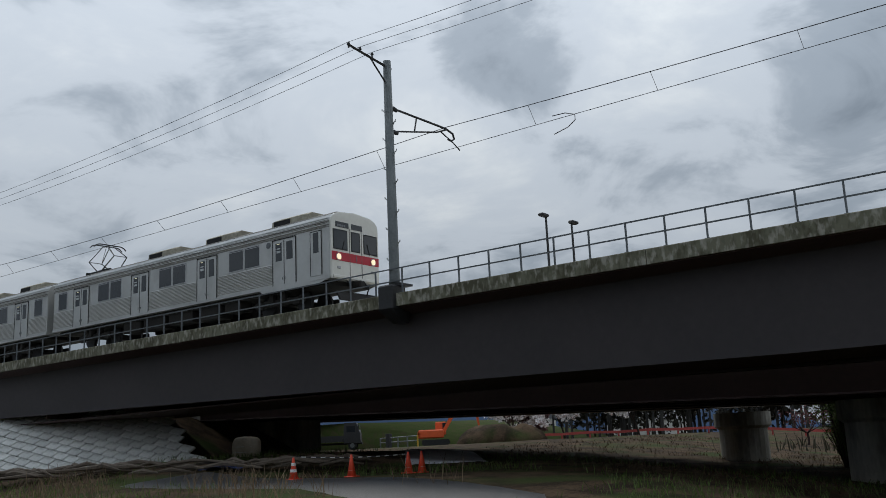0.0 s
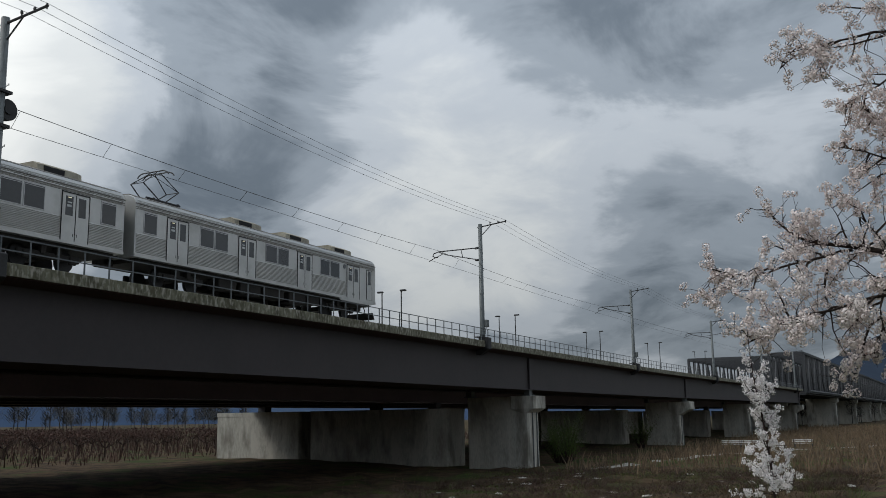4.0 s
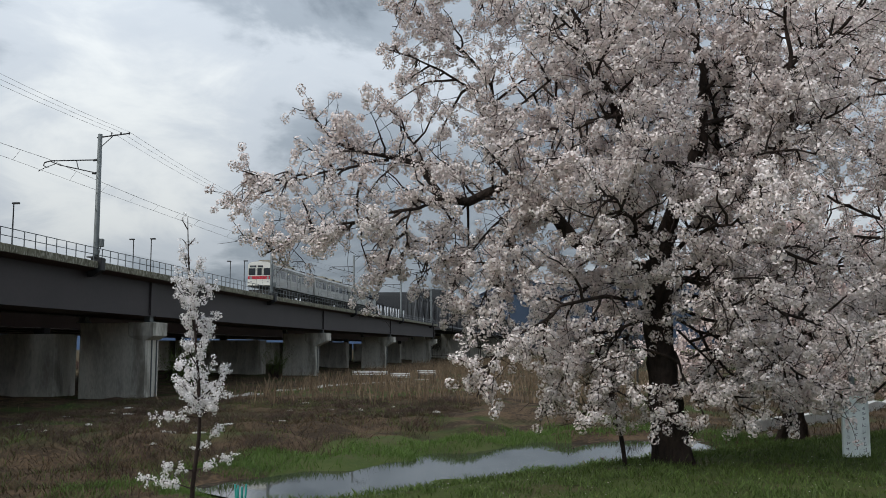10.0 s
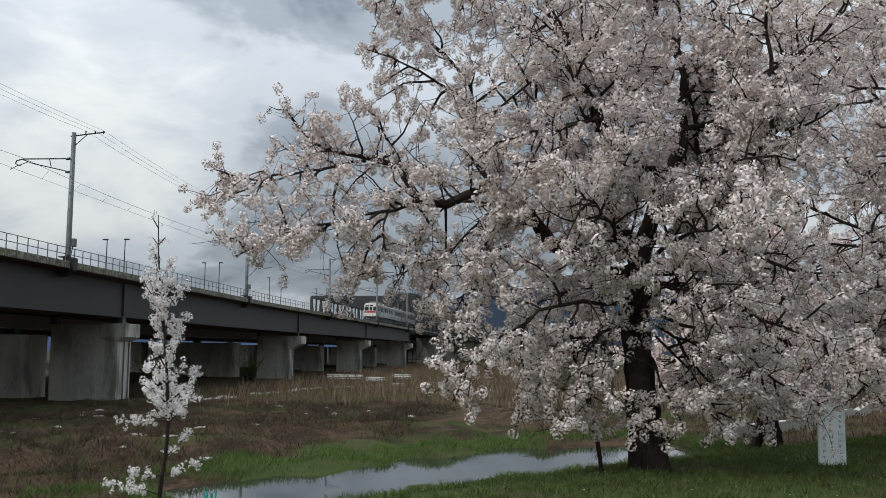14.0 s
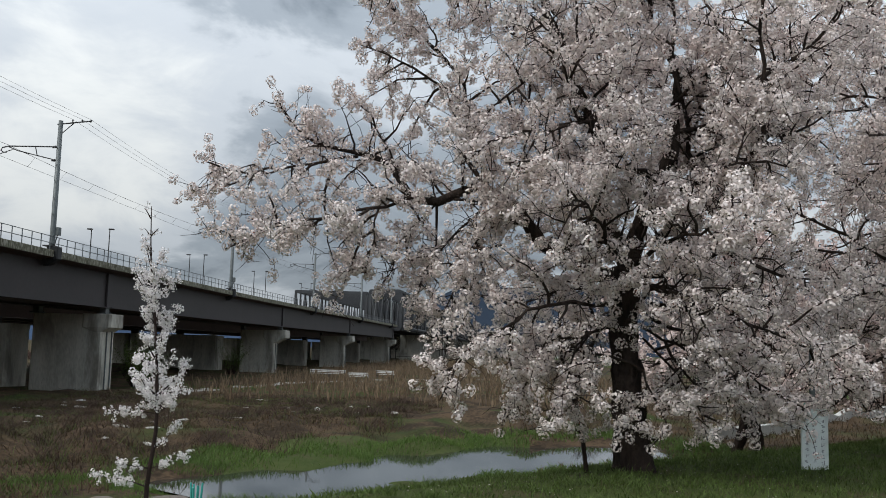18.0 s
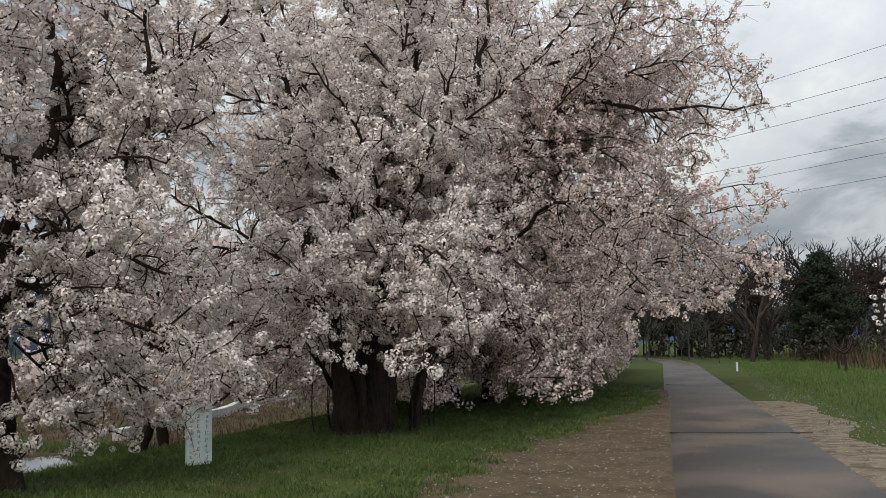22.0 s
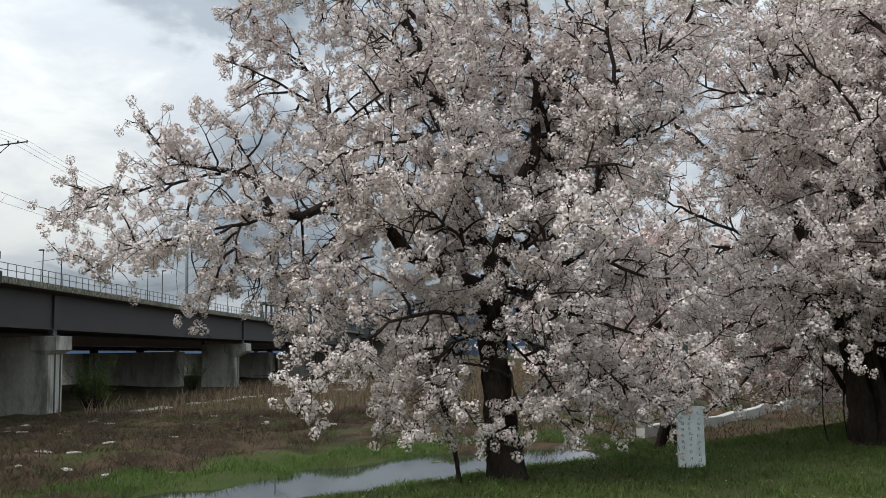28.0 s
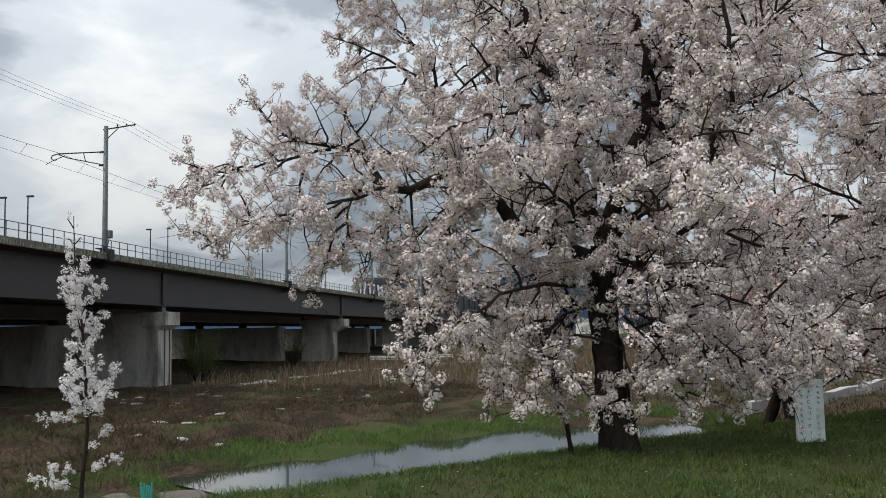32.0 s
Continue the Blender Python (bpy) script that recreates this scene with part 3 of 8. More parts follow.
def low_kerb():
    """A low concrete kerb wall on the meadow behind the trees."""
    pts = along([(33, -5.5), (38, -9.5), (45, -14), (52, -19.5), (59, -25.5), (75, -41)], 1.6)
    k = tagged(new("kerb"), "long low pale concrete kerb behind the cherry trees", "kerb", kind="structure")
    for (ax, ay), (bx, by) in zip(pts, pts[1:]):
        a, b = Vector(on_ground(ax, ay)), Vector(on_ground(bx, by))
        d = (b - a).normalized()
        n = Vector((-d.y, d.x, 0)) * 0.16
        rings = []
        for p in (a + d * 0.012, b - d * 0.012):
            rings.append([p - n - Vector((0, 0, 0.2)), p + n - Vector((0, 0, 0.2)), p + n + Vector((0, 0, 0.36)), p + n * 0.9 + Vector((0, 0, 0.38)), p - n * 0.9 + Vector((0, 0, 0.38)), p - n + Vector((0, 0, 0.36))])
        part("kerb_stone", Geo().loft(rings), PALECONC, k)


low_kerb()
strip("mud", [(13.0, 8.6), (14.4, 7.7), (15.6, 7.0), (17.2, 6.6)], [(14.6, 9.6), (16.2, 9.3), (17.4, 8.8), (18.6, 7.6)], pbr("wet_mud", (0.16, 0.13, 0.105), (0.10, 0.08, 0.062), 0.7, grain=11, blot=1.4, bump=0.6, stain=((0.07, 0.075, 0.03), 0.9, 1.2)), "wet brown mud at the edge of the puddle", "mud", 0.02)


# ---- railway bridge ----
def bend(x):
    """Sideways offset of the viaduct's line, which bends towards the river."""
    return 0.0 if x < 95 else (-0.0365 * (x - 105) if x > 115 else -0.0365 * (x - 95) ** 2 / 40)


def grade(x):
    return 0.0011 * x


X0, X1 = -62.0, 224.0
RAIL_Z = 7.47


def run(y, z, prof, xs, flip=False):
    """Sweeps a profile of (y, z) offsets along the bridge's line."""
    g = Geo()
    g.loft([[(x, y + bend(x) + p, z + grade(x) + q) for p, q in prof] for x in xs], cap=True)
    return g


def rise(x):
    """The girders' lower edge climbs towards the abutment."""
    return 0.0 if x > -8 else 0.013 * (-8 - x)


def haunch(prof, y, xs, k=1.0):
    g = Geo()
    g.loft([[(x, y + bend(x) + p, q + grade(x) + (rise(x) * k if q < 5 else 0)) for p, q in prof] for x in xs])
    return g


def span_xs(a, b, step=8.0):
    k = max(1, int((b - a) / step))
    return [a + (b - a) * i / k for i in range(k + 1)]


viaduct = thing("railway_viaduct", "single-track railway girder viaduct with weathered concrete deck", "viaduct")
part("deck_slab", run(0, 0, [(28.55, 6.52), (36.0, 6.52), (36.0, 6.78), (28.55, 6.78)], span_xs(X0, X1)), CONCRETE, viaduct, "concrete track slab")
# the underside slab takes the same dark brown as the bracing
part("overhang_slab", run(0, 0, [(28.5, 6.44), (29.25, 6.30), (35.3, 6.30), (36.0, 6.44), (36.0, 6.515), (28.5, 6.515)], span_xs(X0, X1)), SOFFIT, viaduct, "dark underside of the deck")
for y0, nm in ((28.4, "edge_beam"), (35.8, "edge_beam")):
    x = X0
    while x < X1 - 1:
        part(nm, run(0, 0, [(y0, 6.47), (y0 + 0.26, 6.47), (y0 + 0.26, 6.87), (y0 + 0.24, 6.89), (y0 + 0.02, 6.89), (y0, 6.87)], span_xs(x + 0.012, min(x + 10, X1) - 0.012, 5)), CURB, viaduct, "lichen-stained concrete edge beam")
        x += 10
PIER_X = (0.45, 66.8, 121.0, 168.0, 223.0)
ENDS = (X0,) + PIER_X
for yw in (29.3, 34.8):
    for a, b in zip(ENDS, ENDS[1:]):
        gs = part("girder", haunch([(yw - 0.012, 3.88), (yw + 0.012, 3.88), (yw + 0.012, 6.30), (yw - 0.012, 6.30)], 0, span_xs(a + 0.1, b - 0.1)), GIRDER, viaduct, "dark grey steel girder web")
        part("flange", haunch([(yw - 0.28, 3.82), (yw + 0.28, 3.82), (yw + 0.28, 3.88), (yw - 0.28, 3.88)], 0, span_xs(a + 0.1, b - 0.1)), GIRDER, gs)
for a, b in zip(ENDS, ENDS[1:]):
    part("bottom_bracing", run(0, 0, [(29.6, 3.95), (34.5, 3.95), (34.5, 4.0), (29.6, 4.0)], span_xs(a + 0.5, b - 0.5)), SOFFIT, viaduct, "dark brown lower bracing")
    k = int((b - a) / 6)
    for i in range(1, k):
        x = a + (b - a) * i / k
        part("cross_beam", Geo().box((x, 32.05 + bend(x), 4.9 + grade(x)), (0.12, 5.2, 1.6)), SOFFIT, viaduct)
for x in PIER_X:
    for yw in (29.3, 34.8):
        part("end_stiffener", Geo().box((x, yw + bend(x), 5.05 + grade(x)), (1.08, 0.36, 2.38), bev=0.02), GIRDER, viaduct, "boxed girder end over the bearing")

# track
for dy in (-0.55, 0.55):
    part("rail", run(32.2 + dy, 0, [(-0.035, 7.32), (0.035, 7.32), (0.035, 7.47), (-0.035, 7.47)], span_xs(X0, X1)), DARKSTEEL, viaduct)
part("track_bed", run(32.2, 0, [(-1.4, 6.78), (1.4, 6.78), (1.1, 7.32), (-1.1, 7.32)], span_xs(X0, X1)), CONCRETE, viaduct)


def railing(y, group_label):
    r = thing("railing", group_label, "railing")
    for z in (7.72, 7.31):
        part("rail", run(y, 0, [(-0.019, z - 0.019), (0.019, z - 0.019), (0.019, z + 0.019), (-0.019, z + 0.019)], span_xs(X0, X1)), RAILING, r)
    me = Geo().box((0, 0, 7.29), (0.044, 0.044, 0.84)).box((0, 0, 6.9), (0.12, 0.12, 0.02)).mesh("post", RAILING)
    x = X0 + 0.4
    while x < X1 - 0.2:
        part("post", me, None, r, at=Matrix.Translation((x, y + bend(x), grade(x))))
        x += 1.14
    return r


railing(28.52, "grey steel handrail along the viaduct's edge beam")
railing(35.92, "grey steel handrail on the viaduct's far edge")


# piers: walls across the bridge


def pier(x, y, length, top, width, label, cap=True, group="viaduct piers", hang=0.55):
    """A wall pier with a blunt nose; x, y is its near end, the wall runs across under the deck; hang: how far the cap juts out past the near end."""
    base = float(ground_z(np.float64(x), np.float64(y)))
    p = thing("bridge_pier", label, "pier", group, at=Matrix.Translation((x, y, base - 0.6)) @ Matrix.Rotation(radians(90), 4, "Z"))
    h = top - base + 0.6
    w = width / 2

    def ring(w, z, a=0.0, b=None):
        b = length if b is None else b
        return [(w * 0.12 - a, w, z), (-a, w * 0.86, z), (-a, -w * 0.86, z), (w * 0.12 - a, -w, z), (b - w * 0.12, -w, z), (b, -w * 0.86, z), (b, w * 0.86, z), (b - w * 0.12, w, z)]

    if cap:
        part("column", Geo().loft([ring(w, 0), ring(w, h - 0.05)]), CONCRETE, p, "stained concrete wall column")
        inner = min(1.5, length * 0.4)
        part("cap", Geo().loft([ring(w + 0.03, h - 1.0 - 0.45 * hang, 0.02, inner * 0.5), ring(w + 0.12, h - 0.95, hang, inner), ring(w + 0.12, h - 0.03, hang, inner), ring(w + 0.09, h, hang - 0.03, inner - 0.03)]), CONCRETE, p, "jutting concrete pier cap")
        for k in range(2):
            part("drain_pipe", Geo().tube([(-0.06, w * (0.35 - 0.8 * k), 0.2), (-0.06, w * (0.35 - 0.8 * k), h - 1.1)], 0.05, 6), GALV, p)
    else:
        part("column", Geo().loft([ring(w, 0), ring(w, h - 0.35)]), CONCRETE, p, "stained concrete wall column")
        part("bearing_shelf", Geo().loft([ring(w + 0.03, h - 0.35, 0.03, length + 0.03), ring(w + 0.03, h, 0.03, length + 0.03)]), CONCRETE, p, "shallow concrete bearing shelf")
    return p


for i, x in enumerate(PIER_X):
    b = bend(x)
    hang = 0.35 if i == 0 else 0.6 if i == 1 else 1.5
    p = pier(x, 28.5 + b + hang, 6.6 if i == 0 else 5.1 if i == 1 else 4.4, 3.27 + grade(x) + (-0.1 if i == 0 else 0.1), 2.4 if i == 0 else 2.2, "stained grey concrete pier with a jutting cap under the viaduct", hang=hang)
    for yw in (29.5, 34.4):
        sh = thing("bridge_bearing", "pale grey steel bearing between pier cap and girder", "bearing", "viaduct bearings", at=Matrix.Translation((x, yw + b, 3.36 + grade(x))))
        part("base_plate", Geo().box((0, 0, 0.04 if i else -0.06), (1.0 if i else 1.6, 0.7, 0.08 if i else 0.28)), GALV, sh)
        part("block", Geo().box((0, 0, 0.26), (0.66, 0.46, 0.36), bev=0.02), WHITEP if i == 0 else GALV, sh, "pale steel bearing block")
        part("top_plate", Geo().box((0, 0, 0.46), (1.1, 0.6, 0.035)), GALV, sh)
        for dx in (-0.42, 0.42):
            part("bolt", Geo().tube([(dx, -0.24, 0.08), (dx, -0.24, 0.17)], 0.04), GALV, sh)

# ---- masts and overhead line ----
MAST_X = (-61, -21.05, 17.95, 56.5, 96.2, 135.8, 175.4, 215.0)


def mast_parts(m, drum=False, cabinet=False):
    part("pole", Geo().tube([(0, 0, 0), (0, 0, 0.25), (0, 0, 7.85)], [0.2, 0.175, 0.135], 12), GALV, m, "tapered grey steel pole", smooth=True)
    part("bracket", Geo().box((0, -0.17, -0.42), (0.62, 0.72, 0.82), bev=0.05).loft([[(-0.28, -0.5, -0.83), (0.28, -0.5, -0.83), (0.28, 0.4, -0.83), (-0.28, 0.4, -0.83)], [(-0.2, 0.1, -1.2), (0.2, 0.1, -1.2), (0.2, 0.4, -1.2), (-0.2, 0.4, -1.2)]]).box((0, 0.1, 0.02), (0.85, 0.6, 0.07)), DARKSTEEL, m, "dark bracket bolted to the edge beam")
    arm = part("feeder_arm", Geo().tube([(0, 0.2, 7.62), (0, -1.95, 7.86)], 0.045, 5).tube([(0, -0.05, 7.0), (0, -0.85, 7.72)], 0.03, 5), DARKSTEEL, m)
    for k, y in enumerate((-0.75, -1.35, -1.9)):
        part("insulator", Geo().tube([(0, y, 7.75), (0, y, 7.84), (0, y, 7.85), (0, y, 7.93)], [0.03, 0.03, 0.06, 0.04], 6), DARKSTEEL, arm)
    part("cantilever", Geo().tube([(0, 0.12, 6.2), (0, 0.3, 6.2), (0, 3.2, 6.2), (0, 3.6, 6.1), (0, 3.68, 5.92), (0, 3.5, 5.8), (0, 3.3, 5.82)], 0.04, 6)
         .tube([(0, 0.12, 5.35), (0, 2.6, 5.92), (0, 3.2, 6.16)], 0.034, 6).tube([(0, 1.35, 5.63), (0, 1.5, 6.2)], 0.03, 5).tube([(0, 2.9, 6.0), (0, 3.6, 5.75), (0, 4.0, 5.55)], 0.026, 5), DARKSTEEL, m, "bent tube cantilever holding the overhead wire")
    for z in (6.2, 5.35):
        part("insulator", Geo().tube([(0, 0.12, z), (0, 0.2, z), (0, 0.42, z - 0.03 * (z > 6))], [0.05, 0.085, 0.07], 8), DARKSTEEL, m)
    for i in range(11):
        s = 1 if i % 2 else -1
        z = 0.9 + i * 0.52
        part("step", Geo().tube([(s * 0.12, 0, z), (s * 0.3, 0, z + 0.03), (s * 0.3, 0, z + 0.1), (s * 0.14, 0, z - 0.12)], 0.011, 4), GALV, m)
    if drum:
        part("tension_drum", Geo().tube([(0.26, -0.1, 4.75), (0.26, 0.1, 4.75)], 0.36, 14).tube([(0.26, -0.14, 4.75), (0.26, 0.14, 4.75)], 0.16, 10), DARKSTEEL, m, "dark wire tensioning drum")
        part("clamp", Geo().box((0.03, 0, 4.15), (0.5, 0.42, 0.1)).box((0.05, 0, 5.3), (0.5, 0.42, 0.09)), DARKSTEEL, m)
    if cabinet:
        part("switch_box", Geo().box((0.14, -0.24, 0.95), (0.34, 0.3, 0.5), bev=0.03).tube([(0.14, -0.22, 0.7), (0.05, -0.16, 0.2)], 0.03), GALV, m, "small grey switch box on the pole")


for i, x in enumerate(MAST_X):
    m = thing("overhead_line_mast", "grey steel overhead-line mast with a tensioning drum" if i == 2 else "grey steel overhead-line mast bolted to the viaduct edge", "mast", "overhead line masts",
              at=Matrix.Translation((x, 28.72 + bend(x), 7.17 + grade(x) * 0.6)))
    mast_parts(m, i == 2, i >= 3)


def sag(a, b, d, n=12):
    return [tuple(a[k] + (b[k] - a[k]) * i / n - (4 * d * (i / n) * (1 - i / n) if k == 2 else 0) for k in range(3)) for i in range(n + 1)]


wires = thing("overhead_line", "thin dark overhead contact line with droppers", "overhead line")
for j in range(len(MAST_X) - 1):
    a, b = MAST_X[j], MAST_X[j + 1]
    za, zb = 7.17 + grade(a) * 0.6, 7.17 + grade(b) * 0.6
    ya, yb = 28.72 + bend(a), 28.72 + bend(b)
    cat = sag((a, ya + 3.3, za + 6.3), (b, yb + 3.3, zb + 6.3), 0.3)
    con = [(a, ya + 3.75, za + 5.6), (b, yb + 3.75, zb + 5.6)]
    part("messenger_wire", Geo().tube(cat, 0.014, 4, cap=False), WIRE, wires)
    part("contact_wire", Geo().tube(con, 0.011, 4, cap=False), WIRE, wires)
    for k in range(8):
        f = (3.6 + k * 4.7) / 40
        p0 = [con[0][q] + (con[1][q] - con[0][q]) * f for q in range(3)]
        i0 = f * 12
        q0 = [cat[int(i0)][q] + (cat[min(int(i0) + 1, 12)][q] - cat[int(i0)][q]) * (i0 - int(i0)) for q in range(3)]
        part("dropper", Geo().tube([q0, p0], 0.009, 4, cap=False), WIRE, wires)
    for y in (-0.75, -1.35, -1.9):
        part("feeder_wire", Geo().tube(sag((a, ya + y, za + 7.95), (b, yb + y, zb + 7.95), 0.55), 0.008, 4, cap=False), WIRE, wires)
part("jumper_loop", Geo().tube([(-16.6, 32.0, 12.72), (-16.1, 32.0, 12.7), (-15.8, 32.1, 12.6), (-15.85, 32.2, 12.45), (-16.2, 32.3, 12.3), (-16.8, 32.4, 12.22)], 0.016, 5), WIRE, wires)

# ---- road bridge beyond ----
road = thing("road_bridge", "parallel road bridge on dark deep girders behind the viaduct", "bridge")
RX1 = 236
part("deck_slab", run(0, 0, [(37.0, 6.3), (55.0, 6.3), (55.0, 6.6), (37.0, 6.6)], span_xs(-75, RX1)), CONCRETE, road)
for yw in (37.6, 43.0, 49.0, 54.4):
    part("girder", haunch([(yw - 0.25, 2.98), (yw + 0.25, 2.95), (yw + 0.04, 3.05), (yw + 0.04, 6.3), (yw - 0.04, 6.3), (yw - 0.04, 3.05)], 0, span_xs(-75, RX1), 2.0), SOFFIT, road, "dark brown deep steel girder")
part("parapet", run(0, 0, [(37.0, 6.6), (37.25, 6.6), (37.25, 6.95), (37.0, 6.95)], span_xs(-75, RX1)), CONCRETE, road)
part("parapet", run(0, 0, [(54.75, 6.6), (55.0, 6.6), (55.0, 6.95), (54.75, 6.95)], span_xs(-75, RX1)), CONCRETE, road)
for i in range(48):
    x = -70 + i * 6.4
    part("cross_frame", Geo().box((x, 46 + bend(x), 4.3 + grade(x)), (0.15, 16.4, 0.5)), SOFFIT, road)
for x, y, ln in ((66.8, 35.6, 13.0), (66.8, 49.5, 9), (122, 37, 11.4), (122, 49, 8), (169, 35, 11.2), (169, 47, 8), (224, 33, 11.2), (224, 45, 8)):
    pier(x, y, ln, 3.1 if x < 0 else 2.62, 2.6 if x < 0 else 3.2, "broad shaded concrete pier under the road bridge", cap=False, group="road bridge piers")
    for yw in (37.6, 43.0, 49.0, 54.4):
        if x > 0 and y < yw + bend(x) < y + ln:
            br = thing("bridge_bearing", "dark steel bearing block under the road girder", "bearing", "road bridge bearings", at=Matrix.Translation((x, yw + bend(x), 2.62)))
            part("block", Geo().box((0, 0, 0.2), (0.9, 0.8, 0.44 + 2 * max(grade(x), 0)), bev=0.03), DARKSTEEL, br)


def round_pier(x, y, r):
    base = on_ground(x, y)
    h = 3.0 + grade(x) - base[2]
    p = thing("bridge_pier", "round shaded concrete pier under the road bridge", "pier", "round road bridge piers", at=Matrix.Translation(base))

    def ring(rad, z):
        return [(rad * math.cos(i * math.pi / 12), rad * math.sin(i * math.pi / 12), z) for i in range(24)]

    part("column", Geo().loft([ring(r, -0.4), ring(r, h - 0.85)]), CONCRETE, p, "round stained concrete column")
    part("cap", Geo().loft([ring(r + 0.02, h - 0.85), ring(r + 0.22, h - 0.7), ring(r + 0.22, h)]), CONCRETE, p, "round concrete pier cap")


round_pier(-10.6, 44.6, 1.25)
round_pier(-20.0, 55.6, 1.25)


def street_lamp(x, y, head):
    lp = thing("street_lamp", "slim dark street lamp on the road bridge", "street lamp", "road bridge lamps", at=Matrix.Translation((x, y + bend(x) * 1.2, 6.6 + grade(x))))
    top = 6.4 + 0.009 * max(x, 0)
    part("pole", Geo().tube([(0, 0, 0), (0, 0, top)], [0.08, 0.055], 8), DARKSTEEL, lp)
    part("head", Geo().box((0, head * 0.2, top + 0.05), (0.32, 0.62, 0.16), bev=0.05), DARKSTEEL, lp)


for x in (-25, -3.6, 20.2, 46.9, 75.3, 104, 135.2, 167.3, 202):
    street_lamp(x, 45.2, -1)
    street_lamp(x + 0.2, 47.4, 1)


# ---- truss spans over the river ----
def truss_span(x0, x1, y0, y1, zb, zt, label, panels):
    t = thing("truss_bridge", label, "truss bridge", "river truss spans")
    L = x1 - x0

    def at(f, y, z):
        x = x0 + L * f
        return (x, y + bend(x), z + grade(x))

    for y in (y0, y1):
        part("bottom_chord", Geo().tube([at(0, y, zb), at(1, y, zb)], 0.42, 4), TRUSS, t)
        part("top_chord", Geo().tube([at(0.0, y, zt), at(1, y, zt)], 0.40, 4), TRUSS, t)
        for i in range(panels + 1):
            f = i / panels
            part("vertical", Geo().tube([at(f, y, zb), at(f, y, zt)], 0.26 if 0 < i < panels else 0.42, 4), TRUSS, t)
            if i < panels:
                a, b = (zb, zt) if i % 2 else (zt, zb)
                part("diagonal", Geo().tube([at(f, y, a), at(f + 1 / panels, y, b)], 0.22, 4), TRUSS, t)
    for i in range(panels + 1):
        f = i / panels
        part("top_strut", Geo().tube([at(f, y0, zt), at(f, y1, zt)], 0.32 if 0 < i < panels else 0.5, 4), TRUSS, t)
        part("floor_beam", Geo().tube([at(f, y0, zb - 0.1), at(f, y1, zb - 0.1)], 0.4, 4), TRUSS, t)
        part("side_bracket", Geo().tube([at(f, y0, zb - 0.2), at(f, y0 - 1.0, zb + 0.05)], 0.12, 4), TRUSS, t)
    part("deck", Geo().loft([[at(f, y0 + 0.4, zb), at(f, y1 - 0.4, zb), at(f, y1 - 0.4, zb + 0.25), at(f, y0 + 0.4, zb + 0.25)] for f in (0, 0.5, 1)]), SOFFIT, t)
    part("walkway", Geo().loft([[at(f, y0 - 1.1, zb), at(f, y0 - 0.4, zb), at(f, y0 - 0.4, zb + 0.12), at(f, y0 - 1.1, zb + 0.12)] for f in (0, 0.5, 1)]), TRUSS, t)
    part("pipe", Geo().tube([at(0, y0 - 0.8, zb + 0.45), at(1, y0 - 0.8, zb + 0.45)], 0.3, 8), TRUSS, t, "large grey pipe along the walkway")
    return t


for k in range(6):
    a, b = 225.5 + k * 62, 225.5 + (k + 1) * 62 - 0.8
    truss_span(a, b, 28.0, 35.4, 6.0, 15.0, "dark grey steel railway truss span over the river", 12)
    truss_span(a + 10, b + 10, 38.0, 56.0, 6.0, 15.0, "dark grey steel road truss span over the river", 12)
    x = b + 0.4
    pier(x, 28.0 + bend(x), 8, 5.5 + grade(x), 2.6, "pale concrete river pier under the truss")
    pier(x - 9, 40.0 + bend(x), 12, 5.5 + grade(x), 2.6, "pale concrete river pier under the road truss", cap=False)


# ---- train ----
CAR_L, PITCH, HW = 19.4, 20.0, 1.38
Z_BOT, Z_EDGE, Z_TOP = 0.98, 3.48, 3.70      # above the rail head


def car_section():
    pts = [(-HW, Z_BOT), (-HW, 3.2), (-HW + 0.05, 3.37), (-HW + 0.16, 3.5), (-HW + 0.45, 3.62), (0, Z_TOP)]
    return pts + [(-y, z) for y, z in pts[-2::-1]]


DOORS = [-7.2, -2.4, 2.4, 7.2]      # door centres measured from the car's middle
WINDOWS = [-4.8, 0.0, 4.8]


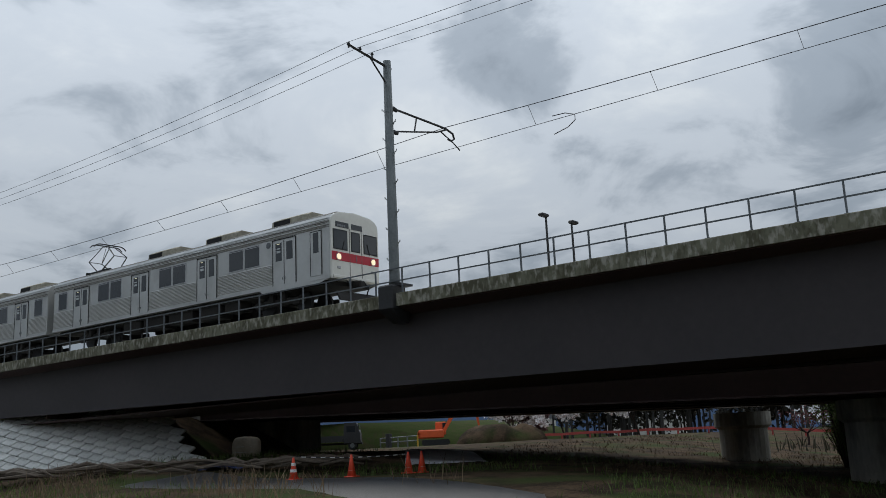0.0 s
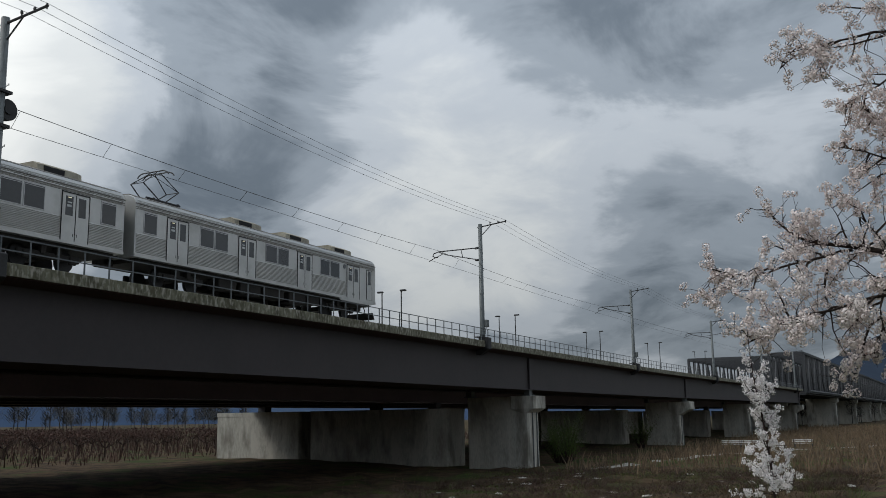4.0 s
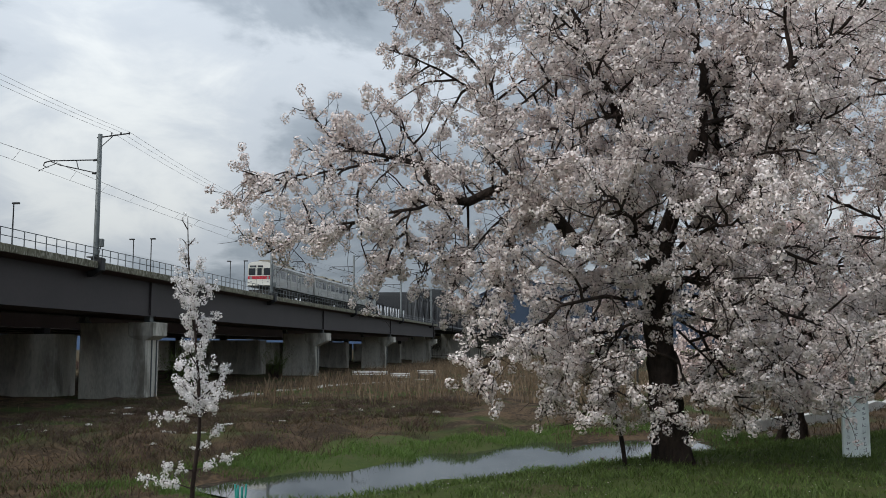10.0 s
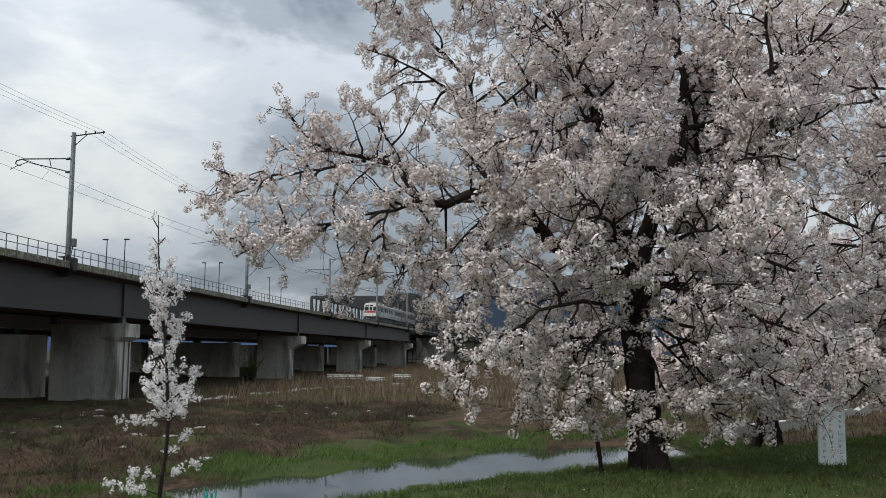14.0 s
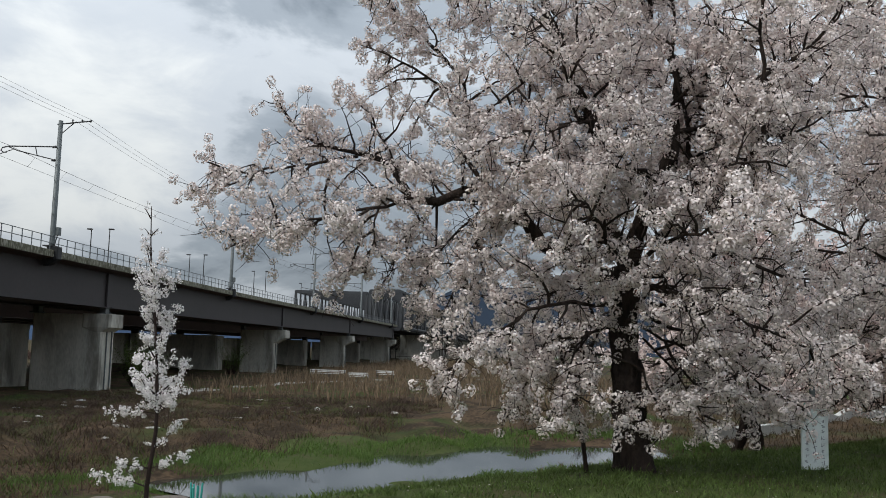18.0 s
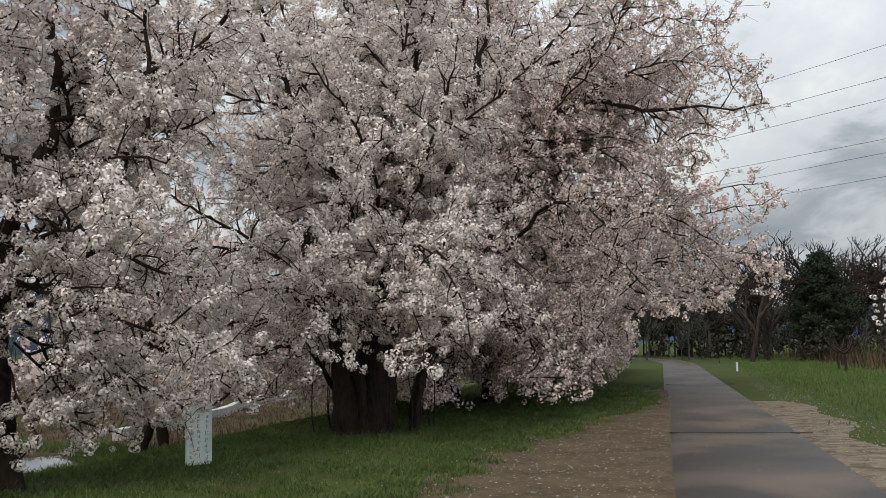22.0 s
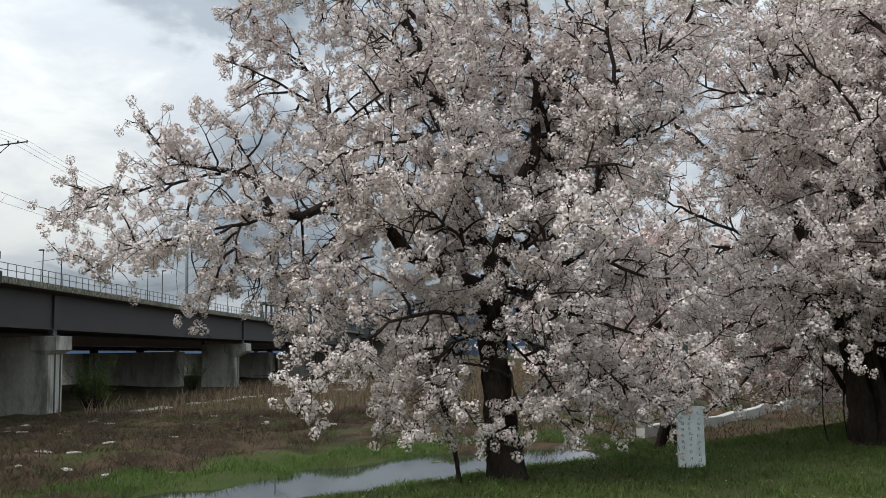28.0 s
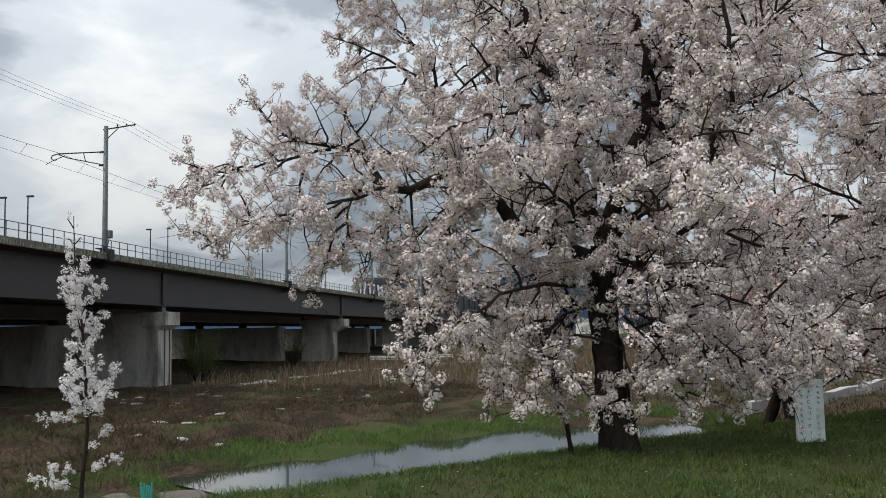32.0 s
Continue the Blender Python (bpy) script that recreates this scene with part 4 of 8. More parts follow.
def train_car(front, pantographs, face_at, number):
    """One stainless commuter car, x forward, middle at 0. front: +1, -1 or 0 for the end that has a cab."""
    label = "stainless steel train car with " + ("a cream and red cab end" if front else "corrugated sides")
    c = thing("train_car", label, "train car", "three-car train")
    half = CAR_L / 2
    sec = car_section()
    rings = []
    for x, k in ((-half, 0.985), (-half + 0.06, 1), (half - 0.06, 1), (half, 0.985)):
        rings.append([(x, y * k, Z_BOT + (z - Z_BOT) * (k if z > 2 else 1)) for y, z in sec])
    part("body_shell", Geo().loft(rings), [STAINLESS], c, "dull stainless body shell")
    part("roof", Geo().loft([[(x, y, z) for y, z in ((-1.22, 3.515), (-0.92, 3.65), (0, 3.725), (0.92, 3.65), (1.22, 3.515))] for x in (-half + 0.05, half - 0.05)]), ROOFGREY, c, "grimy grey roof")
    for s in (-1, 1):
        part("sill", Geo().box((0, s * (HW + 0.005), Z_BOT + 0.06), (CAR_L, 0.04, 0.12)), STAINLESS, c)
        part("gutter", Geo().box((0, s * (HW - 0.005), 3.2), (CAR_L, 0.05, 0.04)).box((0, s * (HW + 0.0), 3.05), (CAR_L, 0.03, 0.02)).box((0, s * HW, 2.98), (CAR_L, 0.03, 0.015)), ROOFGREY, c)
        part("letterboard_rib", Geo().loft([[(x, s * (HW + 0.014 * (k % 2) - (0.0 if z < 3.2 else (z - 3.2) * 0.28)), z) for k, z in enumerate([3.0 + 0.03 * q for q in range(12)])] + [(x, s * (HW - 0.06), 3.33), (x, s * (HW - 0.03), 3.0)] for x in (-half + 0.1, half - 0.1)]), STAINLESS, c, "ribbed band below the roof edge")
        if front:
            part("step_fairing", Geo().loft([[(front * 8.8, s * (HW + 0.02), 1.0), (front * 8.8, s * (HW - 0.1), 1.0), (front * 5.9, s * (HW - 0.1), 1.0), (front * 5.9, s * (HW + 0.02), 1.0)], [(front * 8.5, s * (HW + 0.02), 0.86), (front * 8.5, s * (HW - 0.1), 0.86), (front * 6.2, s * (HW - 0.1), 0.86), (front * 6.2, s * (HW + 0.02), 0.86)]]), STAINLESS, c)
        # corrugated panels below the windows
        edges = sorted([d + k for d in DOORS for k in (-0.66, 0.66)])
        gaps = [(-half + (1.5 if front < 0 else 0.05), edges[0])] + [(edges[i], edges[i + 1]) for i in (1, 3, 5)] + [(edges[7], half - (1.5 if front > 0 else 0.05))]
        for a, b in gaps:
            if b - a < 0.6:
                continue
            prof = [(0.0, 1.16)] + [(0.024 * (k % 2), 1.16 + k * 0.031) for k in range(1, 26)] + [(0.0, 1.97)]
            g = Geo().loft([[(x, s * (HW + o), z) for o, z in prof] + [(x, s * (HW - 0.02), 1.97), (x, s * (HW - 0.02), 1.16)] for x in (a + 0.03, b - 0.03)])
            part("corrugated_panel", g, STAINLESS, c)
        for d in DOORS:
            dr = part("door", Geo().box((d, s * (HW + 0.004), 1.98), (1.30, 0.03, 1.82), bev=0.02), STAINLESS, c, "double sliding door")
            part("door_gap", Geo().box((d, s * (HW + 0.016), 1.98), (0.035, 0.02, 1.76)), RUBBER, dr)
            part("frame", Geo().box((d - 0.66, s * (HW + 0.018), 2.0), (0.03, 0.02, 1.86)).box((d + 0.66, s * (HW + 0.018), 2.0), (0.03, 0.02, 1.86)).box((d, s * (HW + 0.018), 2.93), (1.35, 0.02, 0.03)), RUBBER, dr)
            for k in (-0.31, 0.31):
                pane = part("window_pane", Geo().box((d + k, s * (HW + 0.018), 2.42), (0.36, 0.014, 0.74), bev=0.006), GLASS, dr, "dark door window")
                if k < 0:
                    part("notice", Geo().box((d + k, s * (HW + 0.027), 2.42), (0.22, 0.004, 0.09)).box((d + k, s * (HW + 0.027), 2.55), (0.2, 0.004, 0.05)), PALE, pane)
            part("lit_tube", Geo().box((d - 0.31, s * (HW + 0.028), 2.74), (0.16, 0.004, 0.022)), TUBE, dr)
            for k in (-0.09, 0.09):
                part("handle", Geo().box((d + k, s * (HW + 0.022), 1.32), (0.02, 0.01, 0.11)), RUBBER, dr)
        for w in WINDOWS + ([] if front < 0 else [-half + 0.85]) + ([] if front > 0 else [half - 0.85]):
            wide = 2 if abs(w) < 7 else 1
            for k in ((-0.5, 0.5) if wide == 2 else (0,)):
                f = part("window", Geo().box((w + k, s * (HW + 0.004), 2.47), (0.95 if wide == 2 else 0.8, 0.03, 0.92), bev=0.01), CHROME, c, "aluminium framed side window")
                part("pane", Geo().box((w + k, s * (HW + 0.014), 2.47), (0.87 if wide == 2 else 0.72, 0.02, 0.84), bev=0.008), GLASS, f)
                part("sash_bar", Geo().box((w + k, s * (HW + 0.026), 2.84), (0.87 if wide == 2 else 0.72, 0.008, 0.02)), CHROME, f)
        if front:
            part("crew_door", Geo().box((front * (half - 0.72), s * (HW + 0.006), 2.03), (0.62, 0.03, 1.75), bev=0.02), STAINLESS, c)
            part("crew_door_gap", Geo().box((front * (half - 0.72) - 0.3, s * (HW + 0.02), 2.03), (0.03, 0.012, 1.7)).box((front * (half - 0.72) + 0.3, s * (HW + 0.02), 2.03), (0.03, 0.012, 1.7)).box((front * (half - 0.72), s * (HW + 0.02), 2.9), (0.62, 0.012, 0.03)), RUBBER, c)
            part("crew_window", Geo().box((front * (half - 0.72), s * (HW + 0.02), 2.45), (0.3, 0.014, 0.8), bev=0.006), GLASS, c)
            part("badge", Geo().tube([(front * (half - 3.42), s * (HW + 0.005), 2.78), (front * (half - 3.42), s * (HW + 0.02), 2.78)], 0.13, 12), BADGE, c, "round grey emblem")
            part("skirt_step", Geo().loft([[(front * x, s * (HW + o), z) for x, z in ((half - 0.05, Z_BOT), (half - 4.0, Z_BOT), (half - 3.8, Z_BOT - 0.12), (half - 0.6, Z_BOT - 0.12))] for o in (-0.02, 0.01)]), STAINLESS, c)
    # roof coolers
    for x in ((-6.2, -1.6, 3.0, 7.0) if not pantographs else (-1.6, 2.6, 6.9) if pantographs > 0 else (-6.9, -2.6, 1.6)):
        cl = part("roof_cooler", Geo().loft([[(x + dx, y * k, z) for y, z in ((-0.9, 3.52), (-0.86, 3.9), (-0.6, 4.02), (0.6, 4.02), (0.86, 3.9), (0.9, 3.52))] for dx, k in ((-1.05, 0.9), (-0.8, 1), (0.8, 1), (1.05, 0.9))]), COOLER, c, "grimy cream roof cooler")
        for s in (-1, 1):
            part("grille", Geo().box((x - 0.35, s * 0.875, 3.76), (0.95, 0.05, 0.2)), RUBBER, cl)
    part("vent", Geo().box((-0.2, 0, 3.66), (2.4, 0.5, 0.06)), ROOFGREY, c)
    # underframe
    part("underframe", Geo().box((0, 0, 0.9), (CAR_L - 0.6, 2.3, 0.18)), UNDER, c)
    for x, w, h in ((-3.4, 1.3, 0.5), (-1.7, 1.6, 0.56), (0.2, 1.7, 0.5), (2.2, 1.5, 0.58), (3.7, 1.0, 0.44)):
        part("equipment_box", Geo().box((x, -0.75, 0.84 - h / 2), (w, 0.7, h), bev=0.04), UNDER, c)
        part("equipment_box", Geo().box((x + 0.3, 0.75, 0.84 - h / 2), (w, 0.7, h), bev=0.04), UNDER, c)
    for bx in (-6.45, 6.45):
        bg = part("bogie", Geo().box((bx, -0.95, 0.48), (2.9, 0.16, 0.26), bev=0.05).box((bx, 0.95, 0.48), (2.9, 0.16, 0.26), bev=0.05).box((bx, 0, 0.5), (0.5, 1.9, 0.24)).box((bx - 0.35, -1.0, 0.7), (0.22, 0.22, 0.35)).box((bx + 0.35, -1.0, 0.7), (0.22, 0.22, 0.35)), UNDER, c)
        for wx in (-1.05, 1.05):
            for s in (-1, 1):
                part("wheel", Geo().tube([(bx + wx, s * 0.5, 0.41), (bx + wx, s * 0.56, 0.41), (bx + wx, s * 0.62, 0.41)], [0.44, 0.41, 0.41], 18), DARKSTEEL, bg)
            for s in (-1, 1):
                part("axle_box", Geo().box((bx + wx, s * 1.03, 0.42), (0.34, 0.14, 0.3), bev=0.03), UNDER, bg)
    for e in (-1, 1):
        part("coupler", Geo().box((e * (half + 0.12), 0, 0.82), (0.6, 0.3, 0.28), bev=0.05), UNDER, c)
        if e != front:
            part("gangway", Geo().box((e * (half + 0.13), 0, 2.1), (0.3, 1.0, 2.2)), RUBBER, c, "dark gangway bellows")
    if front:
        cab_end(c, front, half)
    if pantographs:
        pantograph(c, -7.2 if pantographs > 0 else 7.2)
    return c


def cab_end(c, f, half):
    """The flat cream face with its red band, windows and lamps."""
    X = f * (half + 0.0)

    def plate(y, z, w, h, d=0.03, off=0.0, bev=0.01):
        return Geo().box((X + f * (d / 2 + off), y, z), (d, w, h), bev=bev)

    prof = [(y * 0.985, z) for y, z in car_section()]
    face = part("cab_face", Geo().loft([[(X + f * 0.0, y, z) for y, z in prof], [(X + f * 0.05, y * 0.99, z) for y, z in prof], [(X + f * 0.065, y * 0.965, Z_BOT + (z - Z_BOT) * 0.985) for y, z in prof]]), FACEWHITE, c, "cream painted cab face")
    part("red_band", plate(0, 1.86, 2.66, 0.34, 0.012, 0.064, 0), FACERED, c, "red band across the cab face")
    for y, w in ((-0.86, 0.72), (0.0, 0.44), (0.86, 0.72)):
        fr = part("window_frame", plate(y, 2.52, w + 0.08, 0.80, 0.014, 0.064, 0.004), RUBBER, face)
        part("windscreen", plate(y, 2.52, w, 0.72, 0.016, 0.066, 0.004), GLASS, fr, "dark cab window")
    for y, w in ((-0.75, 0.74), (0.08, 0.62)):
        part("destination_window", plate(y if f > 0 else -y, 3.12, w, 0.22, 0.016, 0.064, 0.004), GLASS, face)
    for k, y in enumerate((-0.98, 0.98)):
        part("lamp_bezel", Geo().tube([(X + f * 0.06, y, 1.84), (X + f * 0.10, y, 1.84)], 0.15, 14), CHROME, face)
        part("headlamp", Geo().tube([(X + f * 0.08, y, 1.84), (X + f * 0.115, y, 1.84)], 0.11, 14), LAMPGLOW if f > 0 else CHROME, face, "lit headlamp" if f > 0 else "unlit headlamp")
        part("tail_lamp", plate(y * 0.98, 1.42, 0.18, 0.1, 0.04, 0.06), CHROME, face)
        part("wiper", Geo().tube([(X + f * 0.085, y * 0.8, 2.1), (X + f * 0.1, y * 0.66, 2.5)], 0.012, 4), RUBBER, face)
    for y in (-0.34, 0.34):
        part("door_seam", plate(y, 2.05, 0.025, 1.95, 0.012, 0.066, 0), ROOFGREY, face)
    part("door_handle", plate(0.02, 1.86, 0.03, 0.24, 0.03, 0.075), CHROME, face)
    part("car_number_bars", Geo().box((X + f * 0.075, -f * 0.86, 3.08), (0.012, 0.09, 0.09)).box((X + f * 0.075, -f * 0.74, 3.08), (0.012, 0.09, 0.09)).box((X + f * 0.075, -f * 0.62, 3.08), (0.012, 0.09, 0.09)).box((X + f * 0.075, -f * 0.98, 3.08), (0.012, 0.09, 0.09)), BADGE, face)
    part("bumper_bar", Geo().box((X + f * 0.06, 0, 1.06), (0.12, 2.6, 0.12), bev=0.02), FACEWHITE, c)
    part("snow_plough", Geo().loft([[(X + f * dx, y, z) for y in (-1.15, 1.15)] + [(X + f * (dx - 0.08), y, z) for y in (1.15, -1.15)] for dx, z in ((0.1, 0.5), (0.32, 0.12))]), UNDER, c)
    part("antenna", Geo().tube([(f * (half - 0.75), 0, 3.6), (f * (half - 0.75), 0, 3.82)], [0.06, 0.045], 8), RUBBER, c)
    for y in (-0.5, 0.5):
        part("cable_hose", Geo().tube([(X + f * 0.05, y, 0.95), (X + f * 0.25, y, 0.7), (X + f * 0.12, y, 0.42)], 0.03, 5), RUBBER, c)


def pantograph(c, x):
    pg = part("pantograph_base", Geo().box((x, 0.5, 3.84), (2.1, 0.07, 0.07)).box((x, -0.5, 3.84), (2.1, 0.07, 0.07)).box((x - 0.75, 0, 3.8), (0.1, 1.4, 0.12)).box((x + 0.75, 0, 3.8), (0.1, 1.4, 0.12)), DARKSTEEL, c)
    for dx in (-0.75, 0.75):
        for y in (-0.6, 0.6):
            part("insulator", Geo().tube([(x + dx, y, 3.6), (x + dx, y, 3.7), (x + dx, y, 3.78)], [0.07, 0.09, 0.05], 8), RUBBER, pg)
    for y in (-0.45, 0.45):
        for s in (-1, 1):
            part("lower_arm", Geo().tube([(x + s * 0.2, y, 3.88), (x + s * 1.1, y * 0.8, 4.5)], 0.028, 5), DARKSTEEL, pg)
            part("upper_arm", Geo().tube([(x + s * 1.1, y * 0.8, 4.5), (x + s * 0.15, y * 0.4, 5.18)], 0.022, 5), DARKSTEEL, pg)
    for s in (-1, 1):
        part("arm_tube", Geo().tube([(x + s * 1.1, -0.36, 4.5), (x + s * 1.1, 0.36, 4.5)], 0.02, 5), DARKSTEEL, pg)
    part("cross_arm", Geo().tube([(x - 1.1, 0.36, 4.5), (x + 0.15, -0.18, 5.18)], 0.014, 4).tube([(x + 1.1, -0.36, 4.5), (x - 0.15, 0.18, 5.18)], 0.014, 4), DARKSTEEL, pg)
    for dx in (-0.17, 0.17):
        part("contact_strip", Geo().tube([(x + dx, -0.9, 5.04), (x + dx, -0.78, 5.16), (x + dx, -0.6, 5.22), (x + dx, 0.6, 5.22), (x + dx, 0.78, 5.16), (x + dx, 0.9, 5.04)], 0.03, 5), DARKSTEEL, pg)
    for dx in (-1.5, 1.55):
        part("roof_box", Geo().box((x + dx, 0.2, 3.76), (0.5, 0.7, 0.28), bev=0.03), ROOFGREY, c)


CARS = [train_car(1, 1, None, ""), train_car(0, 1, None, ""), train_car(-1, -1, None, "")]

# nose of the train along the line, second by second
NOSE = ((0, -26.03), (0.5, -17.39), (1, -8.66), (1.5, 0.36), (2, 9.38), (2.5, 18.28), (3, 27.29), (3.5, 36.51), (4, 45.67), (7, 102.63), (9, 142.05), (13, 225.90), (20, 376.12), (32, 637.45))


# ---- cherry trees ----
rng = np.random.default_rng(7)


def polyline(pts, step=0.35):
    """A smooth curve through the guide points, sampled about every step metres."""
    p = [Vector(q) for q in pts]
    out = []
    for i in range(len(p) - 1):
        a, b, c, d = p[max(i - 1, 0)], p[i], p[i + 1], p[min(i + 2, len(p) - 1)]
        k = max(1, int((c - b).length / step))
        for j in range(k):
            t = j / k
            out.append(0.5 * (2 * b + (c - a) * t + (2 * a - 5 * b + 4 * c - d) * t * t + (3 * b - a - 3 * c + d) * t ** 3))
    return out + [p[-1]]


def shoot(start, way, length, n, droop, wander):
    pts, d = [start], way.normalized()
    for _ in range(n):
        d = (d + Vector(rng.normal(0, wander, 3)) + Vector((0, 0, -droop))).normalized()
        pts.append(pts[-1] + d * (length / n))
    return pts


def puff_template(flowers, r_ball, r_flower, seed):
    """A rounded, uneven pompon of small cupped flowers turned outwards."""
    g = np.random.default_rng(seed)
    out = []
    for i in range(flowers):
        z = 1 - 2 * (i + 0.5) / flowers
        a = i * 2.39996 + g.uniform(-0.4, 0.4)
        n = np.array([math.sqrt(1 - z * z) * math.cos(a), math.sqrt(1 - z * z) * math.sin(a), z]) + g.normal(0, 0.12, 3)
        n /= np.linalg.norm(n)
        u = np.cross(n, [0.3, 0.5, 0.8])
        u /= np.linalg.norm(u)
        v = np.cross(n, u)
        c = n * r_ball * g.uniform(0.8, 1.12) * np.array([1.25, 1.0, 0.92])
        r = r_flower * g.uniform(0.8, 1.25)
        t = g.uniform(0, 1.57)
        out.append([c + (u * math.cos(q + t) + v * math.sin(q + t)) * r * g.uniform(0.85, 1.15) + n * r * g.uniform(-0.3, 0.35) for q in np.arange(4) * math.pi / 2])
    return np.array(out)


def scatter(template, places, sizes):
    """Copies of a template of faces at the places, each turned and scaled at random, as one array of corners."""
    n = len(places)
    q = rng.normal(size=(n, 4))
    q /= np.linalg.norm(q, axis=1)[:, None]
    w, x, y, z = q.T
    R = np.stack([1 - 2 * (y * y + z * z), 2 * (x * y - z * w), 2 * (x * z + y * w), 2 * (x * y + z * w), 1 - 2 * (x * x + z * z), 2 * (y * z - x * w),
                  2 * (x * z - y * w), 2 * (y * z + x * w), 1 - 2 * (x * x + y * y)], 1).reshape(n, 3, 3)
    pts = template.reshape(-1, 3)
    return (np.einsum("nij,kj->nki", R, pts) * sizes[:, None, None] + places[:, None, :]).reshape(-1, 3)


def gnarled(pts, amount, seed):
    """Bends a limb's line from side to side as old cherry wood does; its two ends stay."""
    n = len(pts)
    out = []
    for i, p in enumerate(pts):
        k = amount * min(1.0, i / 2, (n - 1 - i) / 2)
        q = p * 1.3 + Vector((seed, 3.1 * seed, 0))
        out.append(p + noise.noise_vector(q) * k + noise.noise_vector(q * 2.7) * k * 0.4)
    return out


def cherry(name_label, limbs, trunk_limbs, l2_gap=0.19, l2_len=(0.7, 1.8), l3_gap=0.115, l3_len=(0.25, 0.75), puff_gap=0.135, flowers=34, r_ball=0.058, r_flower=0.0155,
           material=None, droop=0.05, keep=None, clip=None, bud=0.2, size=(0.8, 1.5), first=0.14, gaps=-0.2, tip=0.82, label="dense pale pink blossom clusters"):
    """A cherry tree: guide limbs of (points, thick end, thin end), then side branches, twigs and blossom pompons grown on them."""
    material = material or BLOSSOM
    base = Vector(trunk_limbs[0][0][0])
    root = thing("cherry_tree", name_label, "cherry tree", "blossoming cherry trees", at=Matrix.Translation(base))
    wood, twigs, spots = Geo(), Geo(), []
    trunk = Geo()
    for pts, r0, r1 in trunk_limbs:
        q = [p - base for p in polyline(pts, 0.13)]
        radii = [(r0 + (r1 - r0) * i / (len(q) - 1)) * (1 + 0.07 * math.sin(i * 1.9)) * (1 + (0.45 if r0 > 0.1 else 0.1) * math.exp(-i / 2.2)) for i in range(len(q))]
        sides, start = (26 if r0 > 0.1 else 6), len(trunk.v)
        trunk.tube(q, radii, sides)
        for j in range(start, len(trunk.v)):
            w, c = Vector(trunk.v[j]), q[min((j - start) // sides, len(q) - 1)]
            u = (w - c).normalized() * 2.2
            k = noise.noise(u * 0.7 + Vector((0, 0, w.z * 0.9 + start))) * 0.30 + noise.noise(u * 2.6 + Vector((start, 0, w.z * 1.5))) * 0.24 + noise.noise(w * 9) * 0.06
            trunk.v[j] = tuple(c + (w - c) * (1 + k))
    part("trunk", trunk, BARK, root, "dark furrowed trunk", smooth=True)
    ctx = (wood, twigs, spots, l3_gap, l3_len, puff_gap, droop, keep, base, gaps)
    for li, (pts, r0, r1) in enumerate(limbs):
        q = gnarled([p - base for p in polyline(pts, 0.22)], 0.16, 1.7 * li)
        if clip is not None:
            q = q[:next((i for i, p in enumerate(q) if i > 4 and not clip(p + base)), len(q))]
        n = len(q)
        r0 = r0 if r0 > 0.14 else r0 * 0.62
        wood.tube(q, [(r0 + (r1 - r0) * (i / (n - 1)) ** 0.75) * (0.82 + 0.10 * math.sin(i * 2.3 + li)) for i in range(n)], 8)
        total = sum((q[i + 1] - q[i]).length for i in range(n - 1))
        pos, nxt = 0.0, total * first
        for i in range(n - 1):
            seg = q[i + 1] - q[i]
            while nxt < pos + seg.length:
                p = q[i] + seg * ((nxt - pos) / seg.length)
                d = seg.normalized()
                side = d.orthogonal()
                side.rotate(Matrix.Rotation(rng.uniform(0, 6.283), 3, d))
                rel = nxt / total
                L = max(0.3, rng.uniform(*l2_len) * (1.12 - tip * rel))
                b = shoot(p, d * 0.6 + side + Vector((0, 0, 0.22)), L, 7, droop, 0.2)
                if keep is None or keep(b[-1] + base):
                    branch(b, L, ctx)
                nxt += l2_gap * rng.uniform(0.6, 1.4)
            pos += seg.length
        branch(q[-5:], 0.9, ctx, False)
    part("branchwork", wood, BARK, root, "dark gnarled limbs and branches", smooth=True)
    tagged(part("fine_twig_mass", twigs, TWIG, root), kind="stuff")
    # the pompons sit in clumps with dark gaps between
    spots = np.array([p for p in spots if noise.noise((Vector(p) + base) * 2.6) > -0.12])
    spots = spots + rng.normal(0, 0.02, spots.shape)
    n = len(spots)
    cut = rng.random(n)
    sizes = rng.uniform(*size, n)
    third = np.array_split(np.arange(n), 3)
    corners = np.concatenate([scatter(puff_template(flowers, r_ball, r_flower, 11 + k), spots[ix], sizes[ix]) for k, ix in enumerate(third)])
    tagged(part("crown", arrays_mesh("crown", corners, 4, material), None, root, label), kind="stuff")
    if bud:
        b = spots[cut < bud]
        part("bud_scale", arrays_mesh("bud_scales", scatter(puff_template(5, r_ball * 0.7, r_flower * 0.7, 3), b, np.full(len(b), 1.0)), 4, BUD), None, root, "reddish bud scales among the blossom")
    return n


